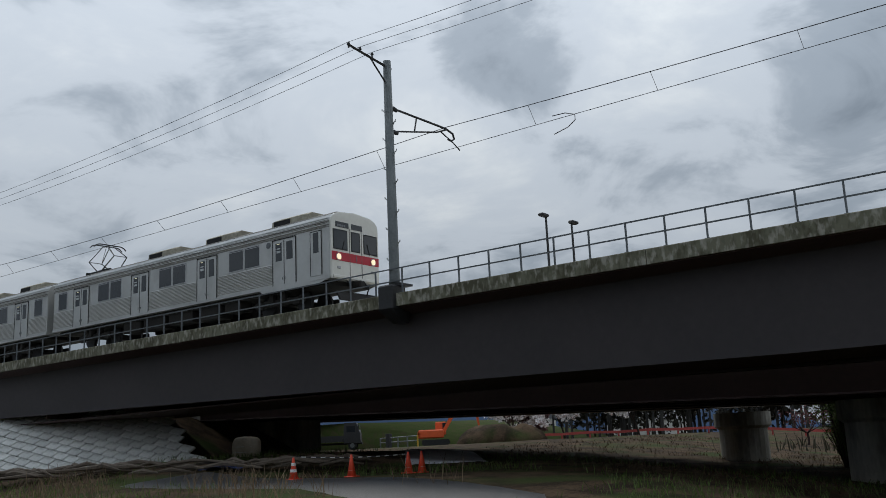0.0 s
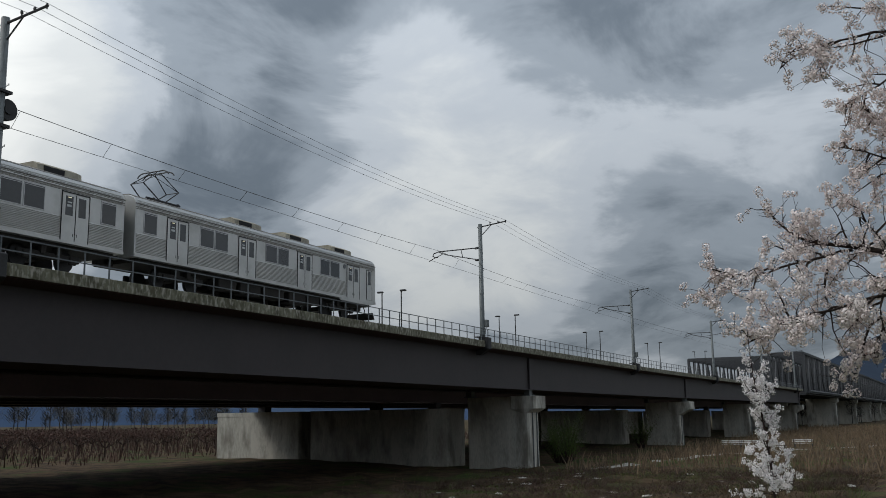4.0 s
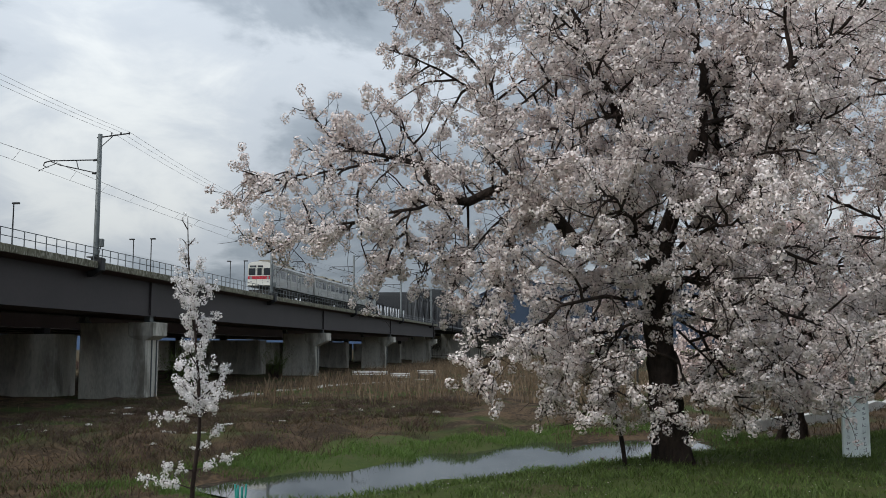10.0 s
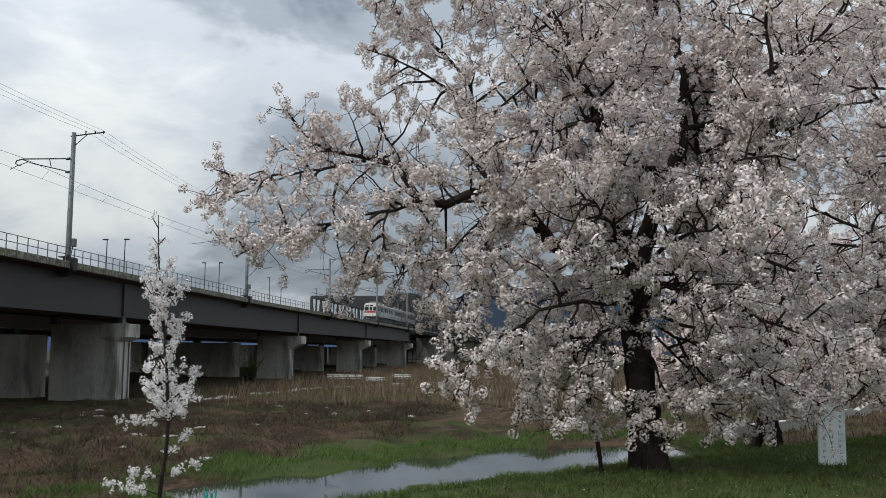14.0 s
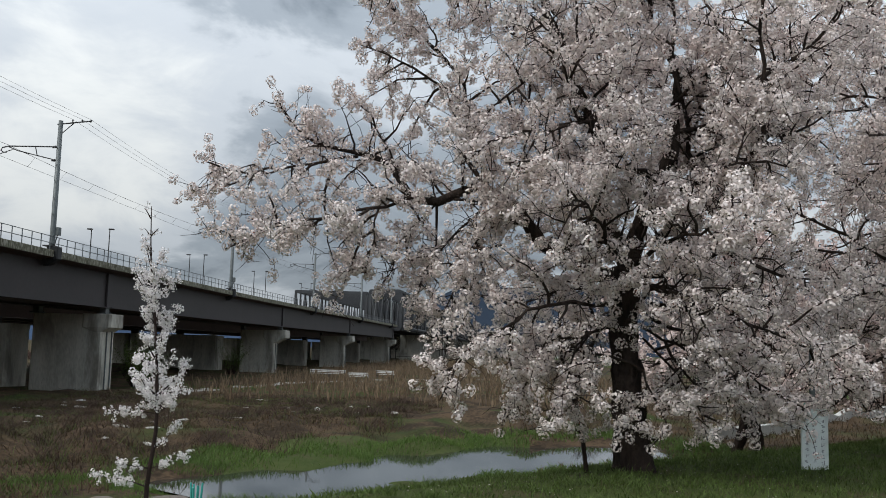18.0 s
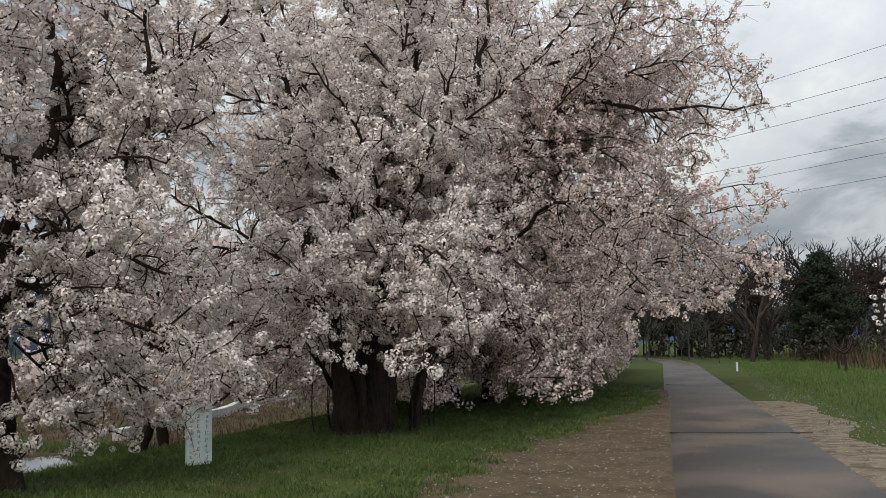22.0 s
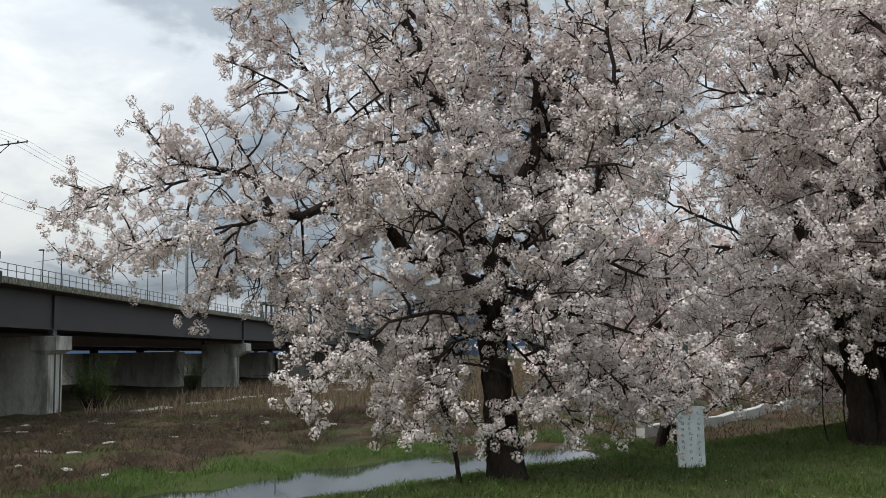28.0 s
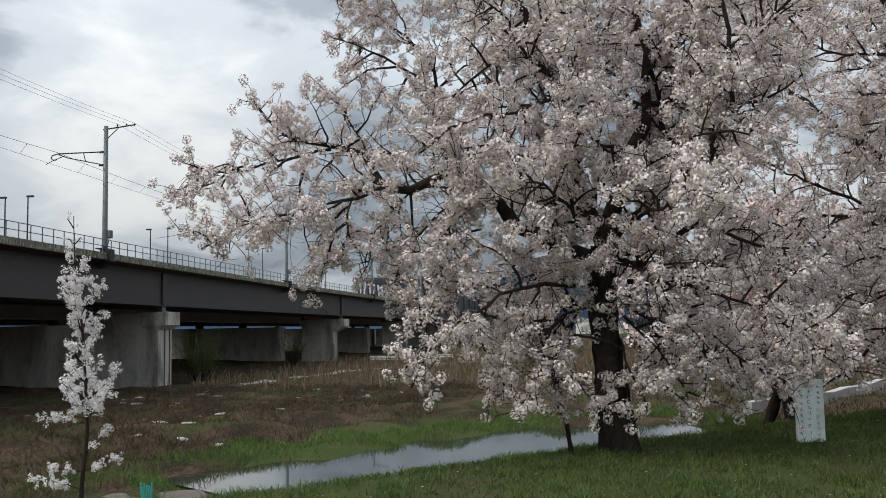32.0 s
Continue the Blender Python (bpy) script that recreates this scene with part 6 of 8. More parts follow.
# the next tree along the path, with a forked dark trunk
T3 = [
    ([(23.36, -12.27, 4.62), (22.75, -12.9, 6.02), (22.36, -13.43, 6.61), (21.72, -13.97, 7.58), (21.26, -14.34, 8.19), (20.75, -15.1, 8.39), (20.11, -15.89, 8.76)], 0.27, 0.05),
    ([(23.37, -12.27, 4.47), (23.13, -12.46, 6.38), (22.96, -12.58, 7.84), (22.71, -12.44, 9.58), (22.42, -12.54, 11.29)], 0.2, 0.05),
    ([(23.38, -12.27, 4.32), (22.14, -12.8, 5.18), (20.97, -13.31, 5.28), (20.13, -13.92, 5.02)], 0.12, 0.02),
    ([(23, -12.52, 7.55), (22.17, -13.22, 8.99), (21.45, -13.91, 9.38), (20.76, -14.56, 9.61)], 0.1, 0.02),
    ([(22.79, -13.12, 5.19), (21.34, -14.09, 7.66), (20.19, -14.96, 8.06), (19.06, -15.94, 7.77), (17.93, -16.86, 7.65), (16.69, -17.97, 7.58)], 0.2, 0.015),
    ([(21.77, -13.79, 6.52), (20.67, -14.34, 7.16), (19.33, -14.75, 6.49), (18.55, -15.26, 5.51), (18.38, -15.34, 4.48)], 0.08, 0.012),
    ([(22.41, -13.14, 8.36), (21.55, -13.51, 8.84), (20.71, -14.44, 9.23), (19.63, -15.55, 9.89), (18.66, -16.71, 10.25), (17.7, -17.79, 9.98)], 0.12, 0.014),
    ([(22.65, -13.41, 4.86), (20.92, -14.44, 4.41), (19.66, -15.31, 3.72), (18.94, -16.17, 2.51), (18.7, -16.3, 1.84)], 0.09, 0.012),
    ([(22.87, -13.16, 4.23), (21.05, -13.54, 2.87), (20.37, -13.92, 1.66), (20.11, -14.14, 0.78)], 0.07, 0.01),
    ([(23.04, -12.97, 3.76), (21.22, -12.38, 2.27), (20.73, -12.45, 1.11), (20.7, -12.42, 0.47)], 0.07, 0.01),
    ([(22.87, -13.95, 5.24), (21.98, -15.32, 5.87), (20.81, -17.45, 5.03), (20.07, -18.88, 4.03), (19.59, -19.9, 2.89)], 0.1, 0.012),
    ([(22.92, -13.62, 6.54), (22.13, -15.53, 8.58), (21.02, -17.2, 9.54), (20.08, -18.76, 9.68)], 0.1, 0.012),
    ([(20.19, -14.96, 8.06), (18.96, -15.7, 8.79), (17.91, -16.68, 8.8), (17.05, -17.6, 8.4)], 0.07, 0.012),
    ([(19.06, -15.94, 7.77), (18.38, -16.25, 6.9), (17.99, -16.63, 6.27)], 0.05, 0.01),
    ([(22.49, -13.68, 4.86), (21.63, -15.37, 3.56), (21.09, -16.52, 2.28), (20.83, -17.09, 1.63)], 0.07, 0.01),
    ([(23.29, -13.22, 3.3), (22.25, -14.61, 2.15), (21.73, -16.2, 1.49), (21.47, -17.24, 1.39)], 0.06, 0.01),
    ([(22.60, -13.20, 5.50), (21.85, -14.34, 7.39), (21.09, -15.47, 8.77), (20.45, -16.45, 9.46)], 0.08, 0.012),
    ([(22.60, -13.20, 5.80), (22.02, -14.88, 7.79), (21.44, -16.55, 9.29), (20.94, -17.99, 10.07)], 0.08, 0.012),
    ([(22.60, -13.20, 5.60), (21.98, -15.11, 7.29), (21.35, -17.01, 8.49), (20.82, -18.65, 9.01)], 0.08, 0.012),
    ([(22.60, -13.20, 5.80), (22.46, -15.75, 7.91), (22.31, -18.30, 9.52), (22.19, -20.49, 10.40)], 0.08, 0.012),
    ([(22.60, -13.20, 5.20), (21.79, -14.63, 6.73), (20.98, -16.06, 7.77), (20.29, -17.29, 8.15)], 0.08, 0.012),
    ([(22.60, -13.20, 5.00), (21.99, -15.19, 6.43), (21.39, -17.18, 7.36), (20.87, -18.88, 7.65)], 0.08, 0.012),
    ([(22.60, -13.20, 4.80), (21.73, -14.37, 6.13), (20.85, -15.53, 6.97), (20.10, -16.53, 7.18)], 0.08, 0.012),
    ([(22.60, -13.20, 4.60), (22.29, -15.50, 5.81), (21.98, -17.80, 6.53), (21.72, -19.77, 6.64)], 0.08, 0.012),
    ([(22.60, -13.20, 6.00), (22.81, -15.80, 8.04), (23.02, -18.41, 9.57), (23.20, -20.64, 10.39)], 0.08, 0.012),
    ([(22.60, -13.20, 5.60), (22.44, -15.93, 7.38), (22.27, -18.65, 8.65), (22.13, -20.99, 9.25)], 0.08, 0.012),
]
T3_TRUNK = [([(23.75, -12.5, -0.3), (23.7, -12.45, 0.8), (23.55, -12.35, 2.4), (23.36, -12.27, 4.7)], 0.30, 0.25), ([(23.3, -13.4, -0.3), (23.2, -13.5, 0.8), (23.3, -13.6, 2.4)], 0.16, 0.1), ([(22.9, -11.4, -0.3), (22.8, -11.3, 0.9), (22.9, -11.2, 2.2)], 0.12, 0.08)]


def skirt(cx, cy, zb, reach, n=11):
    """Low limbs all round that hang down to the grass."""
    return [([(cx + math.cos(a) * reach * f, cy + math.sin(a) * reach * f, z + zb) for f, z in ((0.1, 1.7), (0.4, 2.5), (0.65, 2.1), (0.8, 1.2), (0.86, 0.55))], 0.05, 0.012) for a in np.arange(n) * (2 * math.pi / n)]


def off_path(p):
    return p.z > 0.3 and not (p.z < 2.6 and p.x + p.y < 4.3 + 0.04 * (p.x - 8))


cherry("tall blossoming cherry tree with a forked trunk beside the path", T3 + spread_limbs(23.5, -12.5, 1.6, 7.0, 11.5, 6, 21) + upper_limbs(23.0, -13.0, 4.5, 13.5, 7.2, 22, 24) + skirt(23.5, -12.5, -0.1, 7.4, 17) + skirt(23.2, -12.8, -0.1, 5.6, 13) + skirt(24.0, -13.0, -0.3, 8.6, 15), T3_TRUNK, l2_gap=0.27, l2_len=(1.1, 2.4), l3_gap=0.19, l3_len=(0.4, 1.0), puff_gap=0.16,
       flowers=10, r_ball=0.062, r_flower=0.025, keep=off_path, clip=off_path, bud=0.15, tip=0.6, gaps=-0.4, size=(0.9, 1.6), material=BLOSSOM_S)


# limbs of the fourth tree that reach out over the path
T4 = [
    ([(30.3, -21.27, 5.01), (28.27, -22.47, 6.29), (26.5, -24.31, 7.04), (25.02, -25.75, 7.29), (24.18, -26.76, 7.37)], 0.12, 0.02),
    ([(30.13, -21.68, 4.34), (27.64, -23.83, 4.65), (25.84, -25.87, 4.57), (24.37, -27.4, 4.39)], 0.12, 0.02),
    ([(29.6, -22.65, 3.88), (27.2, -24.82, 3.34), (25.8, -26.32, 2.65), (25.07, -26.67, 2.1)], 0.1, 0.02),
    ([(30.28, -21.26, 5.23), (28.31, -23.13, 7.55), (26.97, -24.25, 8.31), (26.04, -25.08, 8.01)], 0.1, 0.02),
    ([(30.4, -21.3, 3.4), (27.6, -23.6, 4.6), (25.4, -25.2, 4.9), (23.6, -25.9, 4.5)], 0.09, 0.02),
    ([(30.4, -21.3, 3.0), (27.2, -22.8, 3.9), (25.2, -23.8, 3.6), (23.9, -24.4, 2.9)], 0.08, 0.02),
    ([(30.4, -21.3, 3.0), (27.4, -21.9, 3.6), (25.2, -22.6, 3.5), (24.1, -22.9, 3.0)], 0.08, 0.02),
    ([(30.3, -21.3, 4.2), (27.2, -23.4, 5.8), (25.0, -25.0, 6.4), (23.2, -25.8, 6.3)], 0.09, 0.02),
    ([(30.3, -21.2, 4.0), (27.4, -22.2, 5.2), (25.4, -23.4, 5.4), (24.2, -24.3, 5.0)], 0.08, 0.02),
    ([(30.2, -21.0, 3.0), (27.0, -20.7, 3.2), (24.8, -20.7, 2.6), (23.7, -20.7, 1.9)], 0.07, 0.02),
]


def row_tree(cx, cy, reach, height, seed, n, flowers, ball, stems=3, more=(), girth=1.0, gap=0.5):
    g = np.random.default_rng(seed)
    zb = on_ground(cx, cy)[2] - 0.2
    tr = [([(cx + g.uniform(-0.4, 0.4), cy + g.uniform(-0.4, 0.4), zb), (cx + g.uniform(-0.4, 0.4), cy + g.uniform(-0.4, 0.4), 1.5), (cx + g.uniform(-1, 1), cy + g.uniform(-1, 1), 3.6)], 0.26 * girth, 0.14 * girth) for _ in range(stems)]
    cherry("blossoming cherry tree further along the path", list(more) + spread_limbs(cx, cy, 1.4, reach, height, n, seed) + skirt(cx, cy, zb + 0.2, reach), tr, l2_gap=gap, l2_len=(1.3, 2.6), l3_gap=0.32, l3_len=(0.5, 1.1), puff_gap=0.22,
           flowers=flowers, r_ball=ball, r_flower=ball * 0.5, keep=off_path, clip=off_path, bud=0.0, size=(0.8, 1.4), tip=0.6, material=BLOSSOM_S)


row_tree(31.0, -21.2, 8.2, 10.0, 22, 8, 9, 0.10, more=T4, gap=0.36)
row_tree(40.0, -30.0, 7.4, 8.6, 23, 7, 8, 0.14)
row_tree(26.5, -5.0, 4.6, 6.0, 25, 6, 8, 0.10, stems=2, girth=0.55)


def sapling():
    x, y, z = on_ground(8.5, 4.56)
    root = thing("cherry_sapling", "young white-flowering cherry sapling on the meadow's edge", "sapling", at=Matrix.Translation((x, y, z)))
    stem = [(0, 0, -0.05), (0.01, 0.02, 0.4), (0.0, -0.03, 0.85), (-0.02, -0.02, 1.3), (0.0, 0.04, 1.85), (0.0, 0.10, 2.3), (0.0, 0.12, 2.72)]
    q = polyline(stem, 0.12)
    part("stem", Geo().tube(q, [0.022 * (1 - 0.86 * i / (len(q) - 1)) for i in range(len(q))], 7), TWIG, root, smooth=True)
    tw, spots = Geo(), []
    g = np.random.default_rng(77)
    # height, heading, length, lift of the long side branches, then many short ones
    plan = [(0.42, 1.5, 0.50, 0.25), (0.5, -1.4, 0.36, 0.3), (0.62, 2.4, 0.30, 0.5), (0.72, -0.9, 0.28, 0.6), (0.95, 1.7, 0.46, 0.35), (1.05, -1.8, 0.34, 0.6), (1.15, 1.2, 0.42, 0.5)]
    plan += [(0.9 + 1.3 * (k / 30) + g.uniform(-0.05, 0.05), k * 2.4, g.uniform(0.22, 0.50) * (1.1 - 0.4 * k / 30), g.uniform(0.7, 1.8)) for k in range(30)]
    plan += [(2.25 + 0.09 * k, k * 2.4, 0.10, 1.5) for k in range(5)]
    for h, a, L, lift in plan:
        p = min(q, key=lambda v: abs(v.z - h))
        b = shoot(p, Vector((math.cos(a), math.sin(a), lift)), L, 4, -0.03, 0.16)
        tw.tube(b, [0.007, 0.006, 0.005, 0.004, 0.002], 4, cap=False)
        knots = g.uniform(0.3, 1.0, max(3, int(L * 18)))
        for k in range(int(L * (84 if h < 2.2 else 34))):
            f = min(max(knots[k % len(knots)] + g.normal(0, 0.035), 0.1), 1.0) * 4 * 0.999
            c = int(f)
            v = b[c] + (b[c + 1] - b[c]) * (f - c)
            spots.append((v.x, v.y, v.z))
    tagged(part("fine_twig_mass", tw, TWIG, root), kind="stuff")
    spots = np.array(spots) + rng.normal(0, 0.023, (len(spots), 3))
    part("blossom", arrays_mesh("blossom", scatter(puff_template(9, 0.020, 0.0095, 5), spots, rng.uniform(0.6, 1.3, len(spots))), 4, BLOSSOM_W), None, root, "white blossom clusters")


sapling()


# ---- plants on the ground ----
def blades(places, heights, width, lean, seed=0):
    """Bent blades of two quads each, as an array of corners for four-sided faces."""
    g = np.random.default_rng(seed)
    n = len(places)
    a = g.uniform(0, 2 * math.pi, n)
    side = np.stack([np.cos(a), np.sin(a), np.zeros(n)], 1) * (width * g.uniform(0.6, 1.3, n))[:, None]
    b = g.uniform(0, 2 * math.pi, n)
    tilt = np.stack([np.cos(b), np.sin(b), np.zeros(n)], 1) * (heights * lean * g.uniform(0.2, 1.0, n))[:, None]
    up = np.zeros((n, 3))
    up[:, 2] = heights
    p0, p1, p2 = places, places + up * 0.55 + tilt * 0.35, places + up + tilt
    quads = np.stack([p0 - side, p0 + side, p1 + side * 0.8, p1 - side * 0.8, p1 - side * 0.8, p1 + side * 0.8, p2 + side * 0.15, p2 - side * 0.15], 1)
    return quads.reshape(-1, 3)


def sow(n, xr, yr, ok, seed):
    g = np.random.default_rng(seed)
    x, y = g.uniform(*xr, n), g.uniform(*yr, n)
    keep = ok(x, y, g)
    x, y = x[keep], y[keep]
    return np.stack([x, y, ground_z(x, y) - 0.01], 1), g


def shelf(x, y):
    return ((x - 14.3) + (y + 0.1)) * 0.7071




def beside_path(x, y):
    """Distance to the left of the path's left edge (negative on the path)."""
    return ((x - 8.1) + (y + 5.6)) * 0.7071


def puddle_d(x, y):
    k = np.clip(((x - 19.5) * 9.7 + (y - 6.3) * -8.0) / (9.7 ** 2 + 8.0 ** 2), 0, 1)
    return np.hypot(x - 19.5 - k * 9.7, y - 6.3 + k * 8.0) + 0.35 * np.sin(x * 1.7 + y) + 0.25 * np.sin(2.9 * y - x * 1.3)


def stuff(name, corners, k, material, label, category):
    return tagged(part(name, arrays_mesh(name, corners, k, material), None), label, category, kind="stuff")


p, g = sow(170000, (5, 32), (-24, 8), lambda x, y, g: (beside_path(x, y) > verge_width(x, y) - 0.15 + 0.3 * np.sin(x * 1.7 + 2 * np.sin(y * 0.9)) + g.normal(0, 0.3, len(x))) & (shelf(x, y) < 4.6) & (puddle_d(x, y) > 2.0) & (np.hypot(x, y) > 6) & (np.sin(x * 2.1 + 1.4 * np.sin(y * 1.3)) + np.sin(y * 2.7 - x * 0.8) + np.sin(x * 0.7 + y * 1.1) + g.normal(0, 0.7, len(x)) > -0.9), 1)
stuff("lawn_grass", blades(p, g.uniform(0.025, 0.085, len(p)), 0.006, 1.1, 1), 4, GRASS, "short green spring grass under the cherry trees", "grass")
p, g = sow(190000, (10, 36), (-8, 14), lambda x, y, g: (puddle_d(x, y) > 2.12 + g.normal(0, 0.12, len(x))) & (puddle_d(x, y) < 4.6) & (np.sin(x * 0.9 + y * 0.5) + np.sin(y * 1.3 - x * 0.4) + g.normal(0, 0.6, len(x)) > -0.9) & (shelf(x, y) > 1.2) & ~((x < 18.2) & (y > 6.6)), 2)
stuff("meadow_grass", blades(p, g.uniform(0.04, 0.2, len(p)), 0.008, 1.0, 2), 4, GRASS_L, "bright tufts of wet meadow grass round the puddle", "grass")
p, g = sow(80000, (10, 90), (6, 30), lambda x, y, g: (shelf(x, y) > 9.0) & (puddle_d(x, y) > 3.4) & (np.sin(x * 0.33 + 1) + np.sin(y * 0.5 + x * 0.21) + 0.6 * np.sin(x * 1.3 - y * 0.9) + g.normal(0, 0.6, len(x)) > 0.25), 3)
stuff("bank_grass", blades(p, g.uniform(0.05, 0.18, len(p)), 0.008, 1.1, 3), 4, GRASS, "patchy green grass on the river bank", "grass")
p, g = sow(120000, (12, 66), (5, 29), lambda x, y, g: (shelf(x, y) > 8.0) & (puddle_d(x, y) > 4.0) & (np.sin(x * 0.41) + np.sin(y * 0.37 - x * 0.11) + g.normal(0, 0.8, len(x)) > -0.3), 4)
stuff("dead_brush", blades(p, g.uniform(0.05, 0.2, len(p)), 0.010, 1.9, 4), 4, BRUSH, "flattened brown dead grass on the bank", "dead grass")
p, g = sow(1500, (18, 150), (17, 36), lambda x, y, g: (shelf(x, y) > 17) & (np.sin(x * 0.23 + 2) + np.sin(y * 0.45) + g.normal(0, 0.7, len(x)) > 0.55), 5)
stuff("dry_reeds", blades(p, g.uniform(0.3, 0.95, len(p)), 0.006, 0.6, 5), 4, DRY, "tall pale dry reeds before the bridge piers", "reeds")
p, g = sow(15000, (60, 260), (-12, 26), lambda x, y, g: g.random(len(x)) > 0.2, 6)
stuff("far_reeds", blades(p, g.uniform(0.3, 1.3, len(p)), 0.05, 0.6, 6), 4, DRY, "distant dry reed bed along the river", "reeds")
p, g = sow(26000, (-45, 8), (12, 42), lambda x, y, g: (np.hypot(x + 18, y - 25) > 5.5) & (np.sin(x * 0.5) + np.sin(y * 0.6 + x * 0.2) + g.normal(0, 0.6, len(x)) > 0.0), 7)
stuff("verge_grass", blades(p, g.uniform(0.08, 0.3, len(p)), 0.012, 0.8, 7), 4, GRASS, "dull green grass before the bridge end", "grass")
p, g = sow(3000, (-40, -16), (15, 26), lambda x, y, g: (np.sin(x * 0.7 + y) + g.normal(0, 0.6, len(x)) > 0.4), 8)
stuff("dry_verge_grass", blades(p, g.uniform(0.3, 0.8, len(p)), 0.012, 0.7, 8), 4, DRY, "dry tussocks beside the asphalt track", "dead grass")
p, g = sow(40000, (10, 75), (-75, -6), lambda x, y, g: (beside_path(x, y) < -3.9 + g.normal(0, 0.2, len(x))) & (beside_path(x, y) > -22), 9)
stuff("field_grass", blades(p, g.uniform(0.06, 0.2, len(p)), 0.014, 0.7, 9), 4, GRASS_L, "green grass of the orchard field beside the path", "grass")

p, g = sow(15000, (-48, 4), (31, 76), lambda x, y, g: (np.abs(x + 0.9 * y - 8) > 5) & (np.sin(x * 0.4 + 1) + np.sin(y * 0.35) + g.normal(0, 0.8, len(x)) > -0.4) & (x > -42 + 0.1 * y) & (x > -0.55 * y - 8), 16)
stuff("shaded_brush", blades(p, g.uniform(0.08, 0.22, len(p)), 0.024, 1.5, 16), 4, BRUSH, "dark brown brush in the bridge's shade", "brush")

p, g = sow(24000, (22, 62), (-24, 1), lambda x, y, g: (shelf(x, y) > 2.5) & (puddle_d(x, y) > 2.1), 17)
stuff("back_meadow_grass", blades(p, g.uniform(0.08, 0.24, len(p)), 0.014, 1.2, 17), 4, BRUSH, "brown winter grass behind the cherry trees", "grass")

p, g = sow(22000, (11.5, 20), (5.6, 10.8), lambda x, y, g: (np.sin(x * 2.3 + y) + np.sin(y * 3.1 - x * 1.3) + g.normal(0, 0.45, len(x)) > 0.1) & (puddle_d(x, y) > 1.9), 28)
stuff("mud_grass", blades(p, g.uniform(0.03, 0.1, len(p)), 0.007, 1.1, 28), 4, GRASS_L, "low grass patches on the wet mud", "grass")

# ragged tufts that creep over the verge's edge, and darker clumps under the trees
for name, n, lo, hi, wide, seed, lab in (("edge_tufts", 420, -0.75, 0.35, 0.22, 41, "ragged grass tufts creeping over the dirt verge"), ("lawn_clumps", 900, 0.3, 6.5, 0.30, 42, "darker clumps of longer grass on the lawn")):
    p, g = sow(n * 14, (6, 27), (-20, 4), lambda x, y, g: (beside_path(x, y) > verge_width(x, y) + lo) & (beside_path(x, y) < verge_width(x, y) + hi) & (shelf(x, y) < 3.0), seed)
    p = p[:n]
    q = np.repeat(p, 60, 0)
    q[:, :2] += g.normal(0, wide * 0.5, (len(q), 2)) * np.repeat(g.uniform(0.4, 1.5, len(p)), 60)[:, None]
    q[:, 2] = ground_z(q[:, 0], q[:, 1]) + 0.015
    stuff(name, blades(q, g.uniform(0.025, 0.10, len(q)) * np.repeat(g.uniform(0.5, 1.3, len(p)), 60), 0.006, 1.2, seed), 4, GRASS, lab, "grass")

# yellowish moss and clover where the lawn meets the verge, and lusher grass beside the path
MOSS = pbr("yellow_green_clover", (0.20, 0.21, 0.035), (0.13, 0.17, 0.03), 0.75, grain=2, blot=0.4, bump=0, rand=0.4, island=True, translucent=0.3)
p, g = sow(30000, (6, 26), (-20, 3), lambda x, y, g: (beside_path(x, y) > verge_width(x, y) - 0.1 + g.normal(0, 0.12, len(x))) & (beside_path(x, y) < verge_width(x, y) + 2.2) & (np.sin(x * 3.1 + y) + np.sin(y * 4.3 - x * 1.7) + g.normal(0, 0.5, len(x)) > 0.5), 26)
stuff("clover", blades(p, g.uniform(0.02, 0.06, len(p)), 0.016, 1.4, 26), 4, MOSS, "yellow-green clover at the edge of the dirt verge", "clover")
p, g = sow(52000, (8, 46), (-50, -8), lambda x, y, g: (beside_path(x, y) < -3.35 + 0.25 * np.sin(x * 1.1) + g.normal(0, 0.2, len(x))) & (beside_path(x, y) > -9), 27)
stuff("path_grass", blades(p, g.uniform(0.05, 0.16, len(p)), 0.012, 0.9, 27), 4, GRASS_L, "fresh green grass along the asphalt path", "grass")

# rough tufts on the brown bank
p, g = sow(2600, (16, 62), (5, 28), lambda x, y, g: (shelf(x, y) > 8.2) & (puddle_d(x, y) > 3.4) & (np.sin(x * 0.55 + 0.8) + np.sin(y * 0.7 - x * 0.25) + g.normal(0, 0.5, len(x)) > -0.5), 21)
for name, sel, mat, lo, hi, wide, lean, count, lab in (("bank_tussocks", slice(0, None, 3), BRUSH, 0.06, 0.28, 0.006, 1.2, 40, "brown dead grass tufts on the bank"),
                                                       ("bank_green_tufts", slice(1, None, 3), GRASS, 0.06, 0.26, 0.006, 1.0, 44, "dull green tufts among the brown brush"),
                                                       ("brambles", slice(0, None, 2), BRAMBLE, 0.15, 0.55, 0.006, 1.7, 50, "dark tangled bramble mounds on the bank")):
    c = p[sel]
    q = np.repeat(c, count, 0)
    q[:, :2] += g.normal(0, 0.22, (len(q), 2)) * np.repeat(g.uniform(0.6, 1.6, len(c)), count)[:, None]
    q[:, 2] = ground_z(q[:, 0], q[:, 1]) - 0.01
    stuff(name, blades(q, g.uniform(lo, hi, len(q)) * np.repeat(g.uniform(0.5, 1.2, len(c)), count), wide, lean, 22), 4, mat, lab, "tufts")

